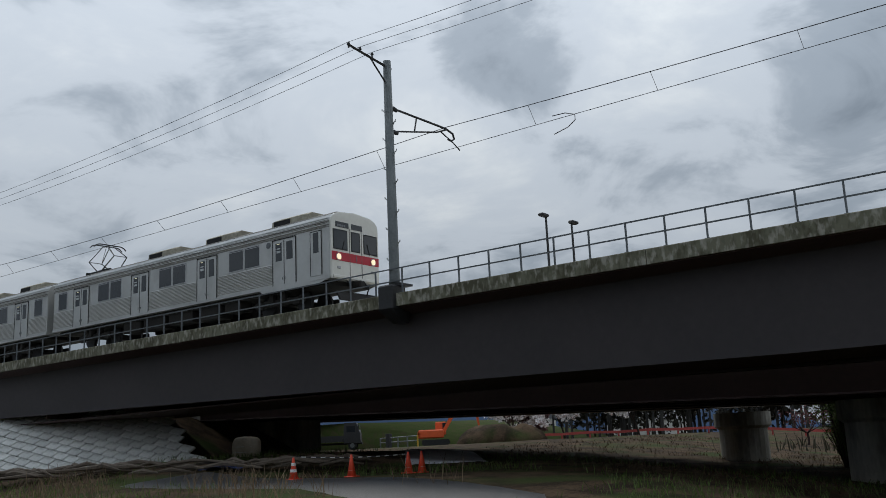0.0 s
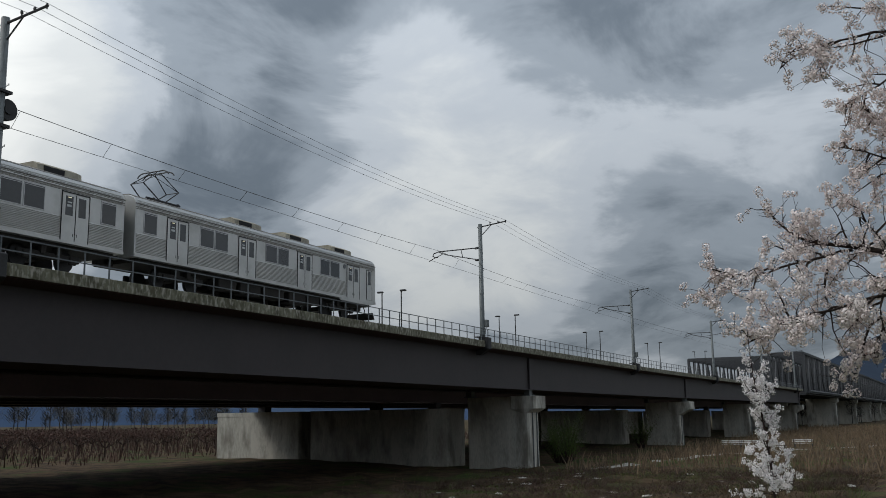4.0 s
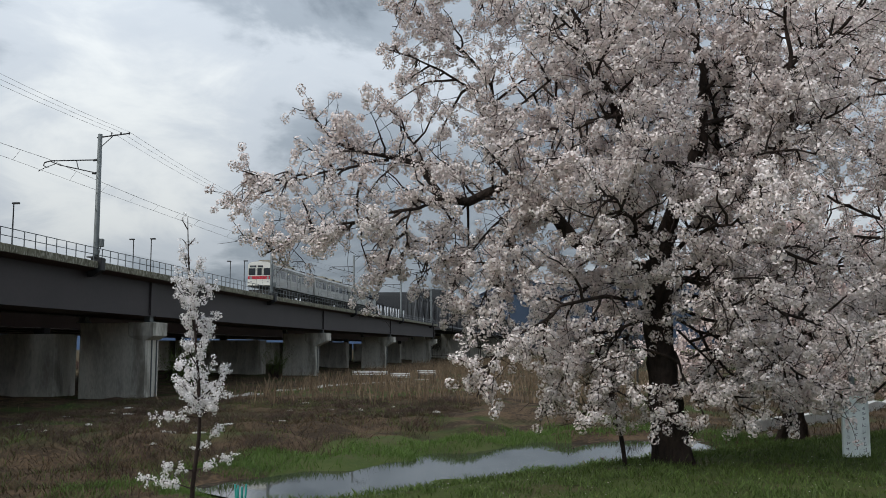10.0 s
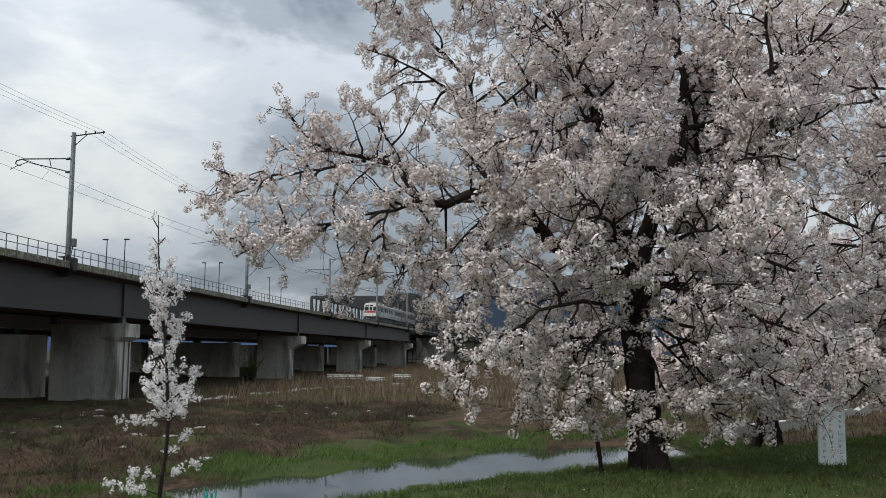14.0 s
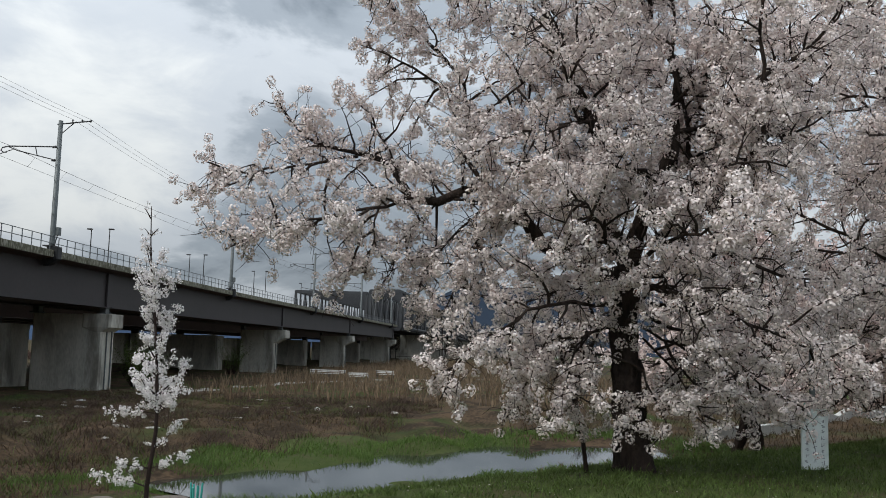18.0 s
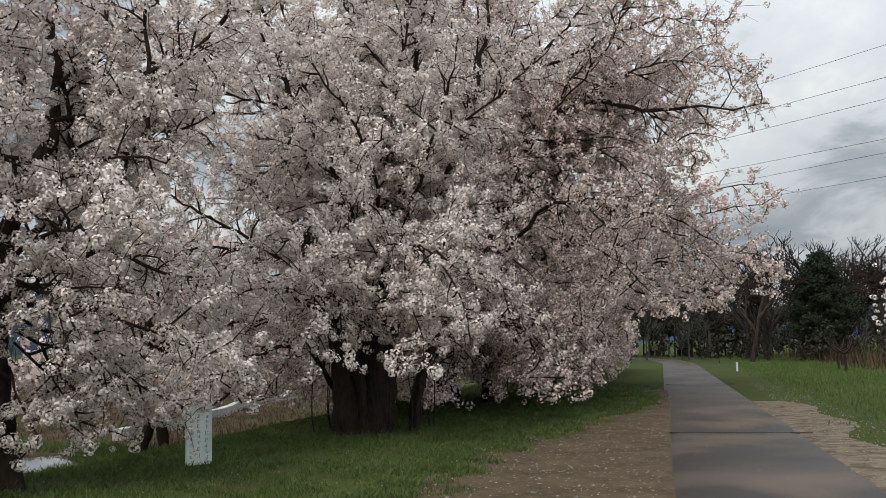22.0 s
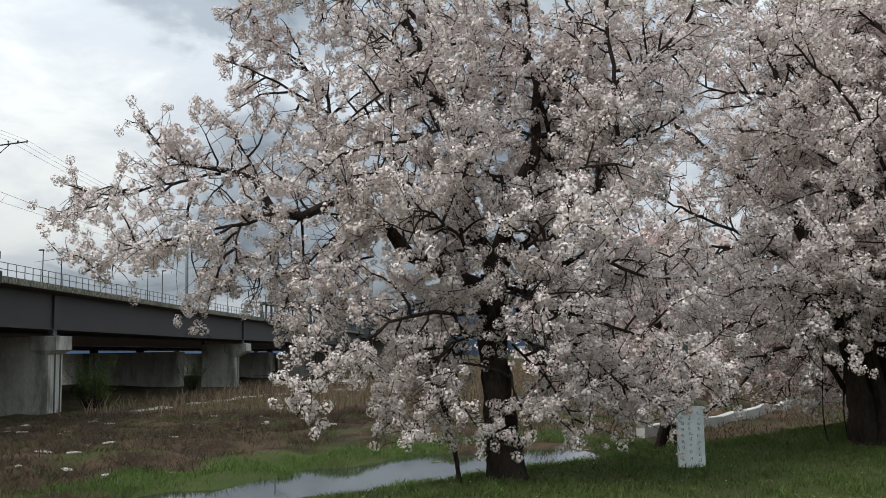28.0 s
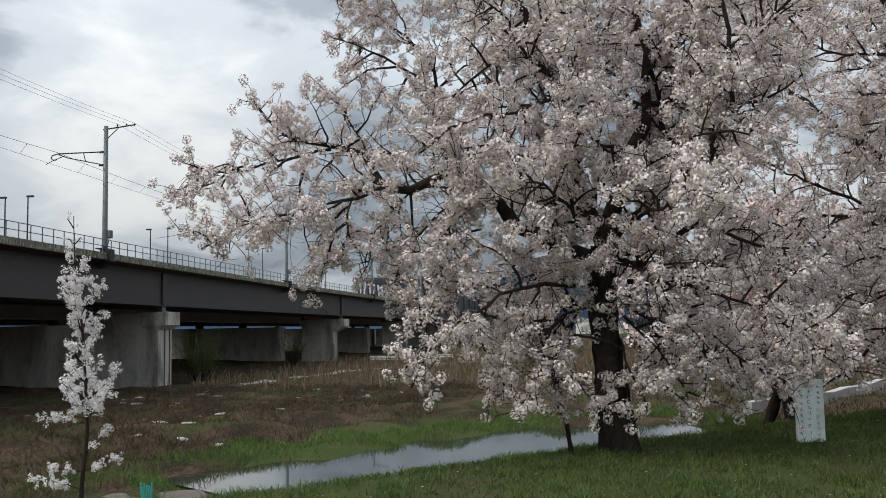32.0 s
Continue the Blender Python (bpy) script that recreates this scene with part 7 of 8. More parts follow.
# small stones on the verges, as eight-sided grains
p, g = sow(14000, (3, 26), (-26, 2), lambda x, y, g: ((beside_path(x, y) < -2.6) & (beside_path(x, y) > -3.7)) | ((beside_path(x, y) > 0.1) & (beside_path(x, y) < verge_width(x, y)) & (g.random(len(x)) < 0.5)), 23)
oct_v = np.array([(1, 0, 0), (0, 1, 0), (-1, 0, 0), (0, -1, 0), (0, 0, 0.7), (0, 0, -0.7)])
oct_f = np.array([(0, 1, 4), (1, 2, 4), (2, 3, 4), (3, 0, 4), (1, 0, 5), (2, 1, 5), (3, 2, 5), (0, 3, 5)])
q = (p[:, None, :] + oct_v[oct_f.ravel()][None] * (g.uniform(0.006, 0.022, (len(p), 1, 1)) * g.uniform(0.6, 1.4, (len(p), 1, 3)))).reshape(-1, 3)
q[:, 2] += 0.032
stuff("verge_pebbles", q, 3, GRAVEL, "pale pebbles and grit strewn on the path's verges", "pebbles")

# fallen petals on the dirt and the path
p, g = sow(17000, (3, 30), (-24, 3), lambda x, y, g: (beside_path(x, y) > -2.6) & (shelf(x, y) < 1.5) & ((beside_path(x, y) > 0.05) | (g.random(len(x)) < 0.10)) & ((beside_path(x, y) < verge_width(x, y)) | (g.random(len(x)) < 0.22)), 10)
q = np.repeat(p, 4, 0) + (np.random.default_rng(3).uniform(-0.5, 0.5, (len(p), 1, 1)) * 0 + np.array([[-1, -1, 0], [1, -1, 0], [1, 1, 0], [-1, 1, 0]])[None] * np.random.default_rng(4).uniform(0.004, 0.011, (len(p), 1, 1))).reshape(-1, 3)
q[:, 2] += 0.05
stuff("fallen_petals", q, 4, PETAL, "scattered pale fallen petals on the dirt verge", "petals")


def litter_piece(seed):
    g = np.random.default_rng(seed)
    ring = [(0.5 * math.cos(a) * g.uniform(0.6, 1.2), 0.28 * math.sin(a) * g.uniform(0.6, 1.2)) for a in np.arange(8) * math.pi / 4]
    return Geo().loft([[(x, y, -0.1) for x, y in ring], [(x * 0.95, y * 0.95, 0.05) for x, y in ring], [(x * 0.5, y * 0.5, 0.11 + g.uniform(0, 0.05)) for x, y in ring]])


litter_meshes = [litter_piece(k).mesh("flood_litter", LITTER) for k in range(4)]
g = np.random.default_rng(12)
LIT = [(50.8, 24.7), (46.3, 25.0), (47.5, 24.4), (49.2, 25.1), (52.5, 25.4), (53.6, 25.0), (54.6, 25.6), (44.6, 23.2), (37, 5.4), (41, 8.5), (43, 11), (45.5, 9.3)]
LIT += [(float(g.uniform(24, 62)), float(g.uniform(8, 25))) for _ in range(110)]
for i, (x, y) in enumerate(LIT):
    if shelf(x, y) < 13:
        continue
    s = float(g.uniform(0.18, 0.65))
    ob = part("flood_litter", litter_meshes[i % 4], None, at=Matrix.Translation(on_ground(x, y)) @ Matrix.Rotation(float(g.uniform(0, 6)), 4, "Z") @ Matrix.Diagonal((s * 1.3, s, s * 0.5, 1)))
    tagged(ob, "pale flood litter lying in the brown brush", "litter", "flood litter on the bank")

# ---- sign, stake, benches ----
def hanging_sign():
    x, y = 14.95, -2.95
    z = on_ground(x, y)[2]
    s = thing("signboard", "weathered white signboard with black brush writing under the tree", "sign", at=Matrix.Translation((x, y, z)) @ Matrix.Rotation(radians(-79), 4, "Z"))
    part("post", Geo().box((0, 0.05, 0.9), (0.06, 0.06, 1.85)), GALV, s, "thin grey post")
    board = part("board", Geo().box((0, 0, 0.44), (0.42, 0.035, 0.88), bev=0.008), SIGNWHITE, s)
    g = np.random.default_rng(2)
    for col in (-0.13, -0.01, 0.12):
        zz = 0.80 - (0.0 if col > 0 else 0.06)
        while zz > 0.12:
            h = float(g.uniform(0.035, 0.065))
            for k in range(3):
                part("ink_bar", Geo().box((col + float(g.uniform(-0.02, 0.02)), -0.0195, zz - h * (k + 0.5) / 3), (float(g.uniform(0.015, 0.04)), 0.003, 0.006)), BADGE, board)
            part("ink_bar", Geo().box((col + float(g.uniform(-0.02, 0.02)), -0.0195, zz - h / 2), (0.006, 0.003, h * 0.9)), BADGE, board)
            zz -= h + float(g.uniform(0.02, 0.05))
    part("tie", Geo().tube([(-0.2, -0.02, 0.93), (0, 0.02, 1.02), (0.2, -0.02, 0.93)], 0.008, 4), TEAL, s)


hanging_sign()
x, y, z = on_ground(9.6, 4.5)
st = thing("plant_guard", "bundle of thin teal plastic plant stakes", "plant guard", at=Matrix.Translation((x, y, z)))
for i in range(7):
    a = i * 0.898
    part("stake", Geo().tube([(0.03 * math.cos(a), 0.03 * math.sin(a), -0.05), (0.055 * math.cos(a) + 0.012 * (i % 2), 0.055 * math.sin(a), 0.27 + 0.02 * (i % 3))], 0.009, 5), TEAL, st)
part("band", Geo().tube([(0.045 * math.cos(a), 0.045 * math.sin(a), 0.13) for a in np.linspace(0, 6.283, 13)], 0.006, 4), TEAL, st)


def bench(x, y, rz):
    b = thing("bench", "white slatted park bench on the far grass", "bench", "riverside benches", at=Matrix.Translation(on_ground(x, y)) @ Matrix.Rotation(rz, 4, "Z"))
    for k in range(3):
        part("seat_slat", Geo().box((0, -0.15 + 0.16 * k, 0.42), (2.2, 0.12, 0.04)), WHITEP, b)
    for k in range(2):
        part("back_slat", Geo().box((0, 0.24 + 0.03 * k, 0.62 + 0.17 * k), (2.2, 0.03, 0.12)), WHITEP, b)
    for s in (-0.95, 0.95):
        part("leg", Geo().box((s, 0, 0.2), (0.07, 0.45, 0.42)), DARKSTEEL, b)
        part("back_post", Geo().box((s, 0.27, 0.6), (0.06, 0.05, 0.55)), DARKSTEEL, b)


for bx, by in ((108, 21.2), (110.5, 19.6), (103, 16.0), (110.5, 14.0)):
    bench(bx, by, radians(80))

# ---- under the bridge end ----
def cone(x, y, striped=False):
    c = thing("traffic_cone", "orange traffic cone with white bands" if striped else "orange traffic cone on the track", "traffic cone", "row of traffic cones", at=Matrix.Translation(on_ground(x, y)))
    part("base", Geo().box((0, 0, 0.02), (0.38, 0.38, 0.04), bev=0.015), CONE, c)
    part("body", Geo().tube([(0, 0, 0.03), (0, 0, 0.7), (0, 0, 0.71)], [0.15, 0.03, 0.02], 14), CONE, c, smooth=True)
    for z in ((0.25, 0.45) if striped else (0.2,)):
        r = 0.15 - 0.12 * (z / 0.67)
        part("band", Geo().tube([(0, 0, z), (0, 0, z + (0.09 if striped else 0.03))], [r + 0.006, r - 0.008 + 0.004], 14, cap=False), WHITEP, c)


for i, (x, y) in enumerate(((-24.0, 26.9), (-22.7, 28.2), (-22.0, 30.2), (-21.75, 30.6))):
    cone(x, y, i == 0)
tape = thing("barrier_tape", "black and white barrier tape strung between the cones", "tape")
a, b = Vector(on_ground(-24.3, 27.3, 0.72)), Vector(on_ground(-23.2, 31.5, 0.62))
for i in range(24):
    f0, f1 = i / 24, (i + 1) / 24
    s0, s1 = 0.25 * f0 * (1 - f0), 0.25 * f1 * (1 - f1)
    p0, p1 = a + (b - a) * f0 - Vector((0, 0, s0)), a + (b - a) * f1 - Vector((0, 0, s1))
    part("strip", Geo().tube([p0, p1], 0.022, 4), WHITEP if i % 2 else INK, tape)

x, y, z = on_ground(-36.4, 35.6)
sk = thing("bulk_sack", "full pale bulk sack on the ground under the bridge", "sack", at=Matrix.Translation((x, y, z)))
rings = []
for zz, r, w in ((-0.1, 0.5, 0.05), (0.1, 0.60, 0.05), (0.35, 0.64, 0.05), (0.62, 0.62, 0.06), (0.78, 0.57, 0.08), (0.87, 0.46, 0.1), (0.90, 0.22, 0.14)):
    rings.append([(r * math.cos(q) * (1 + w * math.sin(7 * q + zz * 2)) * 1.08, r * math.sin(q) * (1 + w * math.sin(7 * q + zz * 2) + 0.05 * math.cos(3 * q)), zz + 0.02 * math.sin(5 * q)) for q in np.arange(28) * 0.2244])
part("bag", Geo().loft(rings), SACK, sk, smooth=True)
for zz in (0.2, 0.45):
    part("strap", Geo().tube([(0.64 * math.cos(q), 0.64 * math.sin(q), zz) for q in np.linspace(0, 6.283, 17)], 0.02, 4), WHITEP, sk)


def truck():
    t = thing("truck", "small dark flatbed truck parked beyond the bridge", "truck", at=Matrix.Translation(on_ground(-57.4, 62.9)) @ Matrix.Rotation(radians(128), 4, "Z"))
    cab = part("cab", Geo().loft([[(x, y, z) for x in (-0.85, 0.85) for y, z in (((y0, z0), (y1, z0)) if x < 0 else ((y1, z0), (y0, z0)))] for z0, y0, y1 in ((0.55, -2.3, -0.9), (1.35, -2.25, -0.9), (2.2, -1.95, -0.95))]), TRUCKGREY, t)
    part("windscreen", Geo().box((0, -2.13, 1.72), (1.4, 0.05, 0.6)), GLASS, cab)
    part("side_window", Geo().box((0.84, -1.5, 1.68), (0.03, 0.7, 0.5)), GLASS, cab)
    part("side_window", Geo().box((-0.84, -1.5, 1.68), (0.03, 0.7, 0.5)), GLASS, cab)
    part("bed", Geo().box((0, 0.9, 0.75), (1.75, 3.5, 0.14)), TRUCKGREY, t)
    for s in (-0.86, 0.86):
        part("side_board", Geo().box((s, 0.9, 0.98), (0.05, 3.5, 0.4)), TRUCKGREY, t)
        part("mirror", Geo().box((s * 1.25, -2.1, 1.75), (0.14, 0.06, 0.3)), INK, cab)
    part("chassis", Geo().box((0, 0, 0.52), (0.8, 4.8, 0.16)), UNDER, t)
    for s in (-0.72, 0.72):
        for yy in (-1.6, 1.5):
            w = part("wheel", Geo().tube([(s - 0.1, yy, 0.36), (s + 0.1, yy, 0.36)], 0.36, 14), RUBBER, t)
            part("rim", Geo().tube([(s - 0.11, yy, 0.36), (s + 0.11, yy, 0.36)], 0.19, 10), GALV, w)


truck()


def digger():
    d = thing("excavator", "orange tracked excavator on the earthworks", "excavator", at=Matrix.Translation(on_ground(-68.0, 90.0)) @ Matrix.Rotation(radians(38), 4, "Z") @ Matrix.Diagonal((0.85, 0.85, 0.85, 1)))
    for s in (-1.0, 1.0):
        part("track", Geo().loft([[(x, s - 0.28, z) for x, z in ((-1.9, 0.3), (-1.6, 0), (1.6, 0), (1.9, 0.3), (1.7, 0.75), (-1.7, 0.75))], [(x, s + 0.28, z) for x, z in ((-1.9, 0.3), (-1.6, 0), (1.6, 0), (1.9, 0.3), (1.7, 0.75), (-1.7, 0.75))]]), RUBBER, d)
    part("body", Geo().box((-0.6, 0, 1.5), (3.4, 2.5, 1.1), bev=0.15), ORANGE, d)
    part("cab", Geo().box((0.7, 0.75, 2.2), (1.4, 1.0, 1.7), bev=0.1), ORANGE, d)
    part("cab_glass", Geo().box((1.2, 0.75, 2.4), (0.5, 1.03, 1.0)), GLASS, d)
    part("counterweight", Geo().box((-2.0, 0, 1.45), (0.7, 2.5, 1.0), bev=0.2), ORANGE, d)
    part("boom", Geo().tube([(1.0, -0.2, 1.6), (2.4, -0.2, 3.9), (3.6, -0.2, 4.9), (5.2, -0.2, 5.1)], [0.3, 0.34, 0.3, 0.22], 4), ORANGE, d)
    part("stick", Geo().tube([(4.9, -0.2, 5.3), (5.6, -0.2, 3.6), (5.8, -0.2, 2.2)], [0.2, 0.24, 0.16], 4), ORANGE, d)
    part("bucket", Geo().loft([[(x, y, z) for x, z in ((5.5, 2.2), (6.2, 2.0), (6.0, 1.1), (5.2, 1.0))] for y in (-0.7, 0.3)]), DARKSTEEL, d)


digger()
mound = Geo()
mc = Vector(on_ground(-53.0, 80.5))
rings = []
for zz, r in ((-0.5, 1.0), (0.6, 0.86), (1.2, 0.68), (1.5, 0.5)):
    rings.append([(mc.x + 5.0 * r * math.cos(q) * (1 + 0.12 * math.sin(5 * q)), mc.y + 2.6 * r * math.sin(q) * (1 + 0.1 * math.cos(3 * q)), mc.z + zz + 0.2 * math.sin(4 * q)) for q in np.arange(20) * 0.31416])
tagged(part("earth_mound", mound.loft(rings), GROUND, smooth=True), "flat-topped mound of brown earth", "mound", kind="structure")
SH = along([(-25.4, 36.7), (-31, 43.4), (-38, 51.0)], 1.5)
strip("ground_sheet", offset(SH, 1.7), offset(SH, -1.7), SHEET, "pale sheeting laid over the site road", "ground sheet", 0.06)
for n_, (fx, fy) in enumerate(((-58.5, 71.0), (-60.5, 73.5))):
    gp = thing("gate_post", "dark green gate post beside the site road", "post", "gate posts", at=Matrix.Translation(on_ground(fx, fy)))
    part("post", Geo().box((0, 0, 0.6), (0.4, 0.3, 1.3), bev=0.03), DARKSTEEL, gp)
gr = thing("guard_rail", "grey metal guard rail on yellow posts", "guard rail")
for k in range(2):
    part("rail", Geo().tube([on_ground(-53, 68.5, 0.9 - 0.4 * k), on_ground(-63, 75, 0.9 - 0.4 * k)], 0.05, 5), GALV, gr)
for k in range(5):
    part("post", Geo().tube([on_ground(-53 - 2.5 * k, 68.5 + 1.63 * k, -0.1), on_ground(-53 - 2.5 * k, 68.5 + 1.63 * k, 0.95)], 0.07, 6), YELLOW if k == 0 else GALV, gr)
rr = thing("red_fence", "long low red rail fence beyond the bridge", "fence")
for k in range(12):
    ax_, ay_ = -56 + 2.6 * k, 82 + 0.75 * k
    part("post", Geo().box(on_ground(ax_, ay_, 0.25), (0.12, 0.12, 0.7)), REDRAIL, rr)
    part("rail", Geo().tube([on_ground(ax_, ay_, 0.5), on_ground(ax_ + 2.6, ay_ + 0.75, 0.5)], 0.16, 4), REDRAIL, rr)


# the paved cone of the bank below the abutment
def revetment():
    rv = tagged(new("revetment"), "slope of pale concrete blocks below the bridge's end", "revetment", kind="structure")
    o = Vector((-35.0, 31.7, 1.9))
    u = Vector((-11.5, -6.5, -0.5)).normalized()           # along the foot
    v = Vector((-5.5, 4.5, 4.4)).normalized()              # up the slope
    n = u.cross(v)
    if n.z < 0:
        n = -n
    part("bedding", Geo().add([o - n * 0.05 - v * 0.8, o - n * 0.05 + u * 22 - v * 0.8, o - n * 0.05 + u * 22 + v * 8.5, o - n * 0.05 + u * 5.7 + v * 8.5], [(0, 1, 2, 3)]), JOINT, rv)
    # the blocks are laid on the diagonal
    p = (u * math.cos(radians(30)) + v * math.sin(radians(30))).normalized()
    q = n.cross(p)
    m = Matrix((p, q, n)).transposed().to_4x4()
    me = Geo().box((0, 0, 0.0), (0.70, 0.45, 0.10), bev=0.025).mesh("block", SLAB)
    for i in range(-8, 32):
        for j in range(-26, 14):
            w = p * (i * 0.74 + (0.37 if j % 2 else 0)) + q * (j * 0.49)
            f, h = w.dot(u), w.dot(v)
            h2 = h - f * u.dot(v)
            if h2 < -0.3 or h2 > 5.0 or f < 0.675 * h2 or f > 21:
                continue
            part("block", me, None, rv, at=Matrix.Translation(o + w + n * random.uniform(-0.012, 0.014)) @ m)
    part("soil_slope", Geo().add([o + Vector((0.3, 0, -0.3)), o + u * 3.85 + v * 5.7, Vector((-46, 42, 4.6)), Vector((-42.5, 45.0, 1.9)), Vector((-37, 37, 1.75))], [(0, 1, 2), (0, 2, 3), (0, 3, 4)]), GROUND, rv, "bare brown soil beside the blocks")


revetment()
ab = tagged(new("abutment"), "stained concrete abutment at the bridge's end", "abutment", kind="structure")
part("wall", Geo().box((-50.5, 40.3, 2.6), (3.0, 20, 5.5), rz=radians(-32), bev=0.05), CONCRETE, ab)
part("wing_wall", Geo().box((-43.4, 36.9, 3.7), (1.3, 2.2, 2.9), rz=radians(-32), bev=0.05), CONCRETE, ab)
part("wing_wall", Geo().box((-44.9, 35.6, 4.7), (1.6, 1.6, 1.5), rz=radians(-32), bev=0.05), CONCRETE, ab)
bs = thing("tarpaulin", "crumpled blue tarpaulin on the foot of the slope", "tarpaulin", at=Matrix.Translation(on_ground(-30.5, 28.8)))
part("sheet", Geo().loft([[(x, y, 0.06 + 0.1 * math.sin(x * 3 + y * 4)) for x in (-1.6, -0.8, 0, 0.8, 1.6)] for y in (-0.5, 0, 0.5)], close=False, cap=False), BLUE, bs)
dp = thing("debris_heap", "heap of muddy woody debris along the slope's foot", "debris", at=Matrix.Translation(on_ground(-33.6, 27.0)))
g = np.random.default_rng(44)
WOODDEB = pbr("weathered_wood", (0.14, 0.11, 0.085), (0.075, 0.06, 0.045), 0.9, grain=12, bump=0.4)
for k in range(90):
    f = g.uniform(-1, 1)
    a_ = 0.55 + g.normal(0, 0.35)
    L = g.uniform(0.5, 1.9)
    cx, cy, cz = 8 * f + g.normal(0, 0.25), 4.4 * f + g.normal(0, 0.35), 0.1 + g.uniform(0, 0.35) * (1 - abs(f) * 0.5)
    part("branch", Geo().tube([(cx - math.cos(a_) * L, cy - math.sin(a_) * L, cz - 0.12), (cx, cy, cz + g.uniform(-0.05, 0.08)), (cx + math.cos(a_) * L, cy + math.sin(a_) * L, cz - 0.14)], [0.03, g.uniform(0.05, 0.13), 0.03], 6), WOODDEB, dp)


# ---- distant plants ----
def bare_tree(x, y, h, seed, label, material=None, leaf=None, leaf_n=0, spread=0.45, category="tree", group="", dens=1.0):
    """A bare tree of forking branches, with a haze of twigs or young leaves."""
    g = np.random.default_rng(seed)
    base = Vector(on_ground(x, y))
    t = thing("tree", label, category, group, at=Matrix.Translation(base))
    wood, tw, tips = Geo(), Geo(), []

    def grow(p, d, L, r, level):
        pts = [p]
        dd = d
        for _ in range(3):
            dd = (dd + Vector(g.normal(0, 0.12, 3)) + Vector((0, 0, 0.05))).normalized()
            pts.append(pts[-1] + dd * L / 3)
        (wood if level < 3 else tw).tube(pts, [r, r * 0.85, r * 0.7, r * 0.55], 6 if level < 2 else 3, cap=False)
        if level >= 5 or r < 0.004 * h / 8:
            tips.append(tuple(pts[-1]))
            return
        for _ in range(3 if level else 4):
            s = dd.orthogonal()
            s.rotate(Matrix.Rotation(g.uniform(0, 6.283), 3, dd))
            grow(pts[-1 if g.random() < 0.6 else -2], (dd + s * g.uniform(spread * 0.7, spread * 1.6)).normalized(), L * g.uniform(0.6, 0.82), r * 0.68, level + 1)

    grow(Vector((0, 0, -0.1)), Vector((0, 0, 1)), h * 0.27, h * 0.016, 0)
    part("trunk", wood, BARK, t)
    tagged(part("fine_twig_mass", tw, TWIG, t), kind="stuff")
    if leaf is not None:
        q = np.array(tips)
        q = np.repeat(q, leaf_n, 0) + g.normal(0, 0.03 * h, (len(q) * leaf_n, 3))
        part("crown", arrays_mesh("crown", scatter(puff_template(5, 0.016 * h, 0.011 * h, seed), q, g.uniform(0.6, 1.4, len(q))), 4, leaf), None, t)
    return t


def willow(x, y, h, seed):
    """A shrubby willow: many slender upright shoots from the ground with small young leaves."""
    g = np.random.default_rng(seed)
    t = thing("willow", "shrubby willow with young green leaves near the piers", "willow", "willows by the piers", at=Matrix.Translation(on_ground(x, y)))
    wood, leaves = Geo(), []
    for k in range(46):
        a, lean = g.uniform(0, 6.283), abs(g.normal(0, 0.26))
        L = h * g.uniform(0.45, 1.0)
        pts = [Vector((0.3 * math.cos(a), 0.3 * math.sin(a), -0.1))]
        d = Vector((math.cos(a) * lean, math.sin(a) * lean, 1)).normalized()
        for _ in range(5):
            d = (d + Vector(g.normal(0, 0.09, 3))).normalized()
            pts.append(pts[-1] + d * L / 5)
        wood.tube(pts, [0.03, 0.024, 0.018, 0.012, 0.008, 0.004], 4, cap=False)
        for _ in range(30):
            f = g.uniform(1.2, 4.99)
            q = pts[int(f)] + (pts[int(f) + 1] - pts[int(f)]) * (f - int(f)) + Vector(g.normal(0, 0.13, 3))
            leaves.append(tuple(q))
    tagged(part("fine_twig_mass", wood, TWIG, t, "slender brown shoots"), kind="stuff")
    tagged(part("foliage", arrays_mesh("foliage", scatter(puff_template(4, 0.05, 0.03, seed), np.array(leaves), g.uniform(0.6, 1.4, len(leaves))), 4, LEAF), None, t, "sparse young leaves"), kind="stuff")


PROTO = [bare_tree(x, y, h, 40 + i, "tall bare winter tree beyond the path", group="bare trees beyond the path", spread=0.42) for i, (x, y, h) in enumerate(((47.5, -52, 12), (50.5, -57, 12.5), (44.5, -56, 13), (46.5, -61, 13)))]
for i, (x, y) in enumerate(((42, -60), (55, -60), (40.5, -64), (49, -64), (53, -66), (58, -64), (37, -66), (44, -69), (61, -68), (66, -66))):
    copy_thing(PROTO[i % 4], Matrix.Translation(on_ground(x, y)) @ Matrix.Rotation(1.3 * i, 4, "Z"))


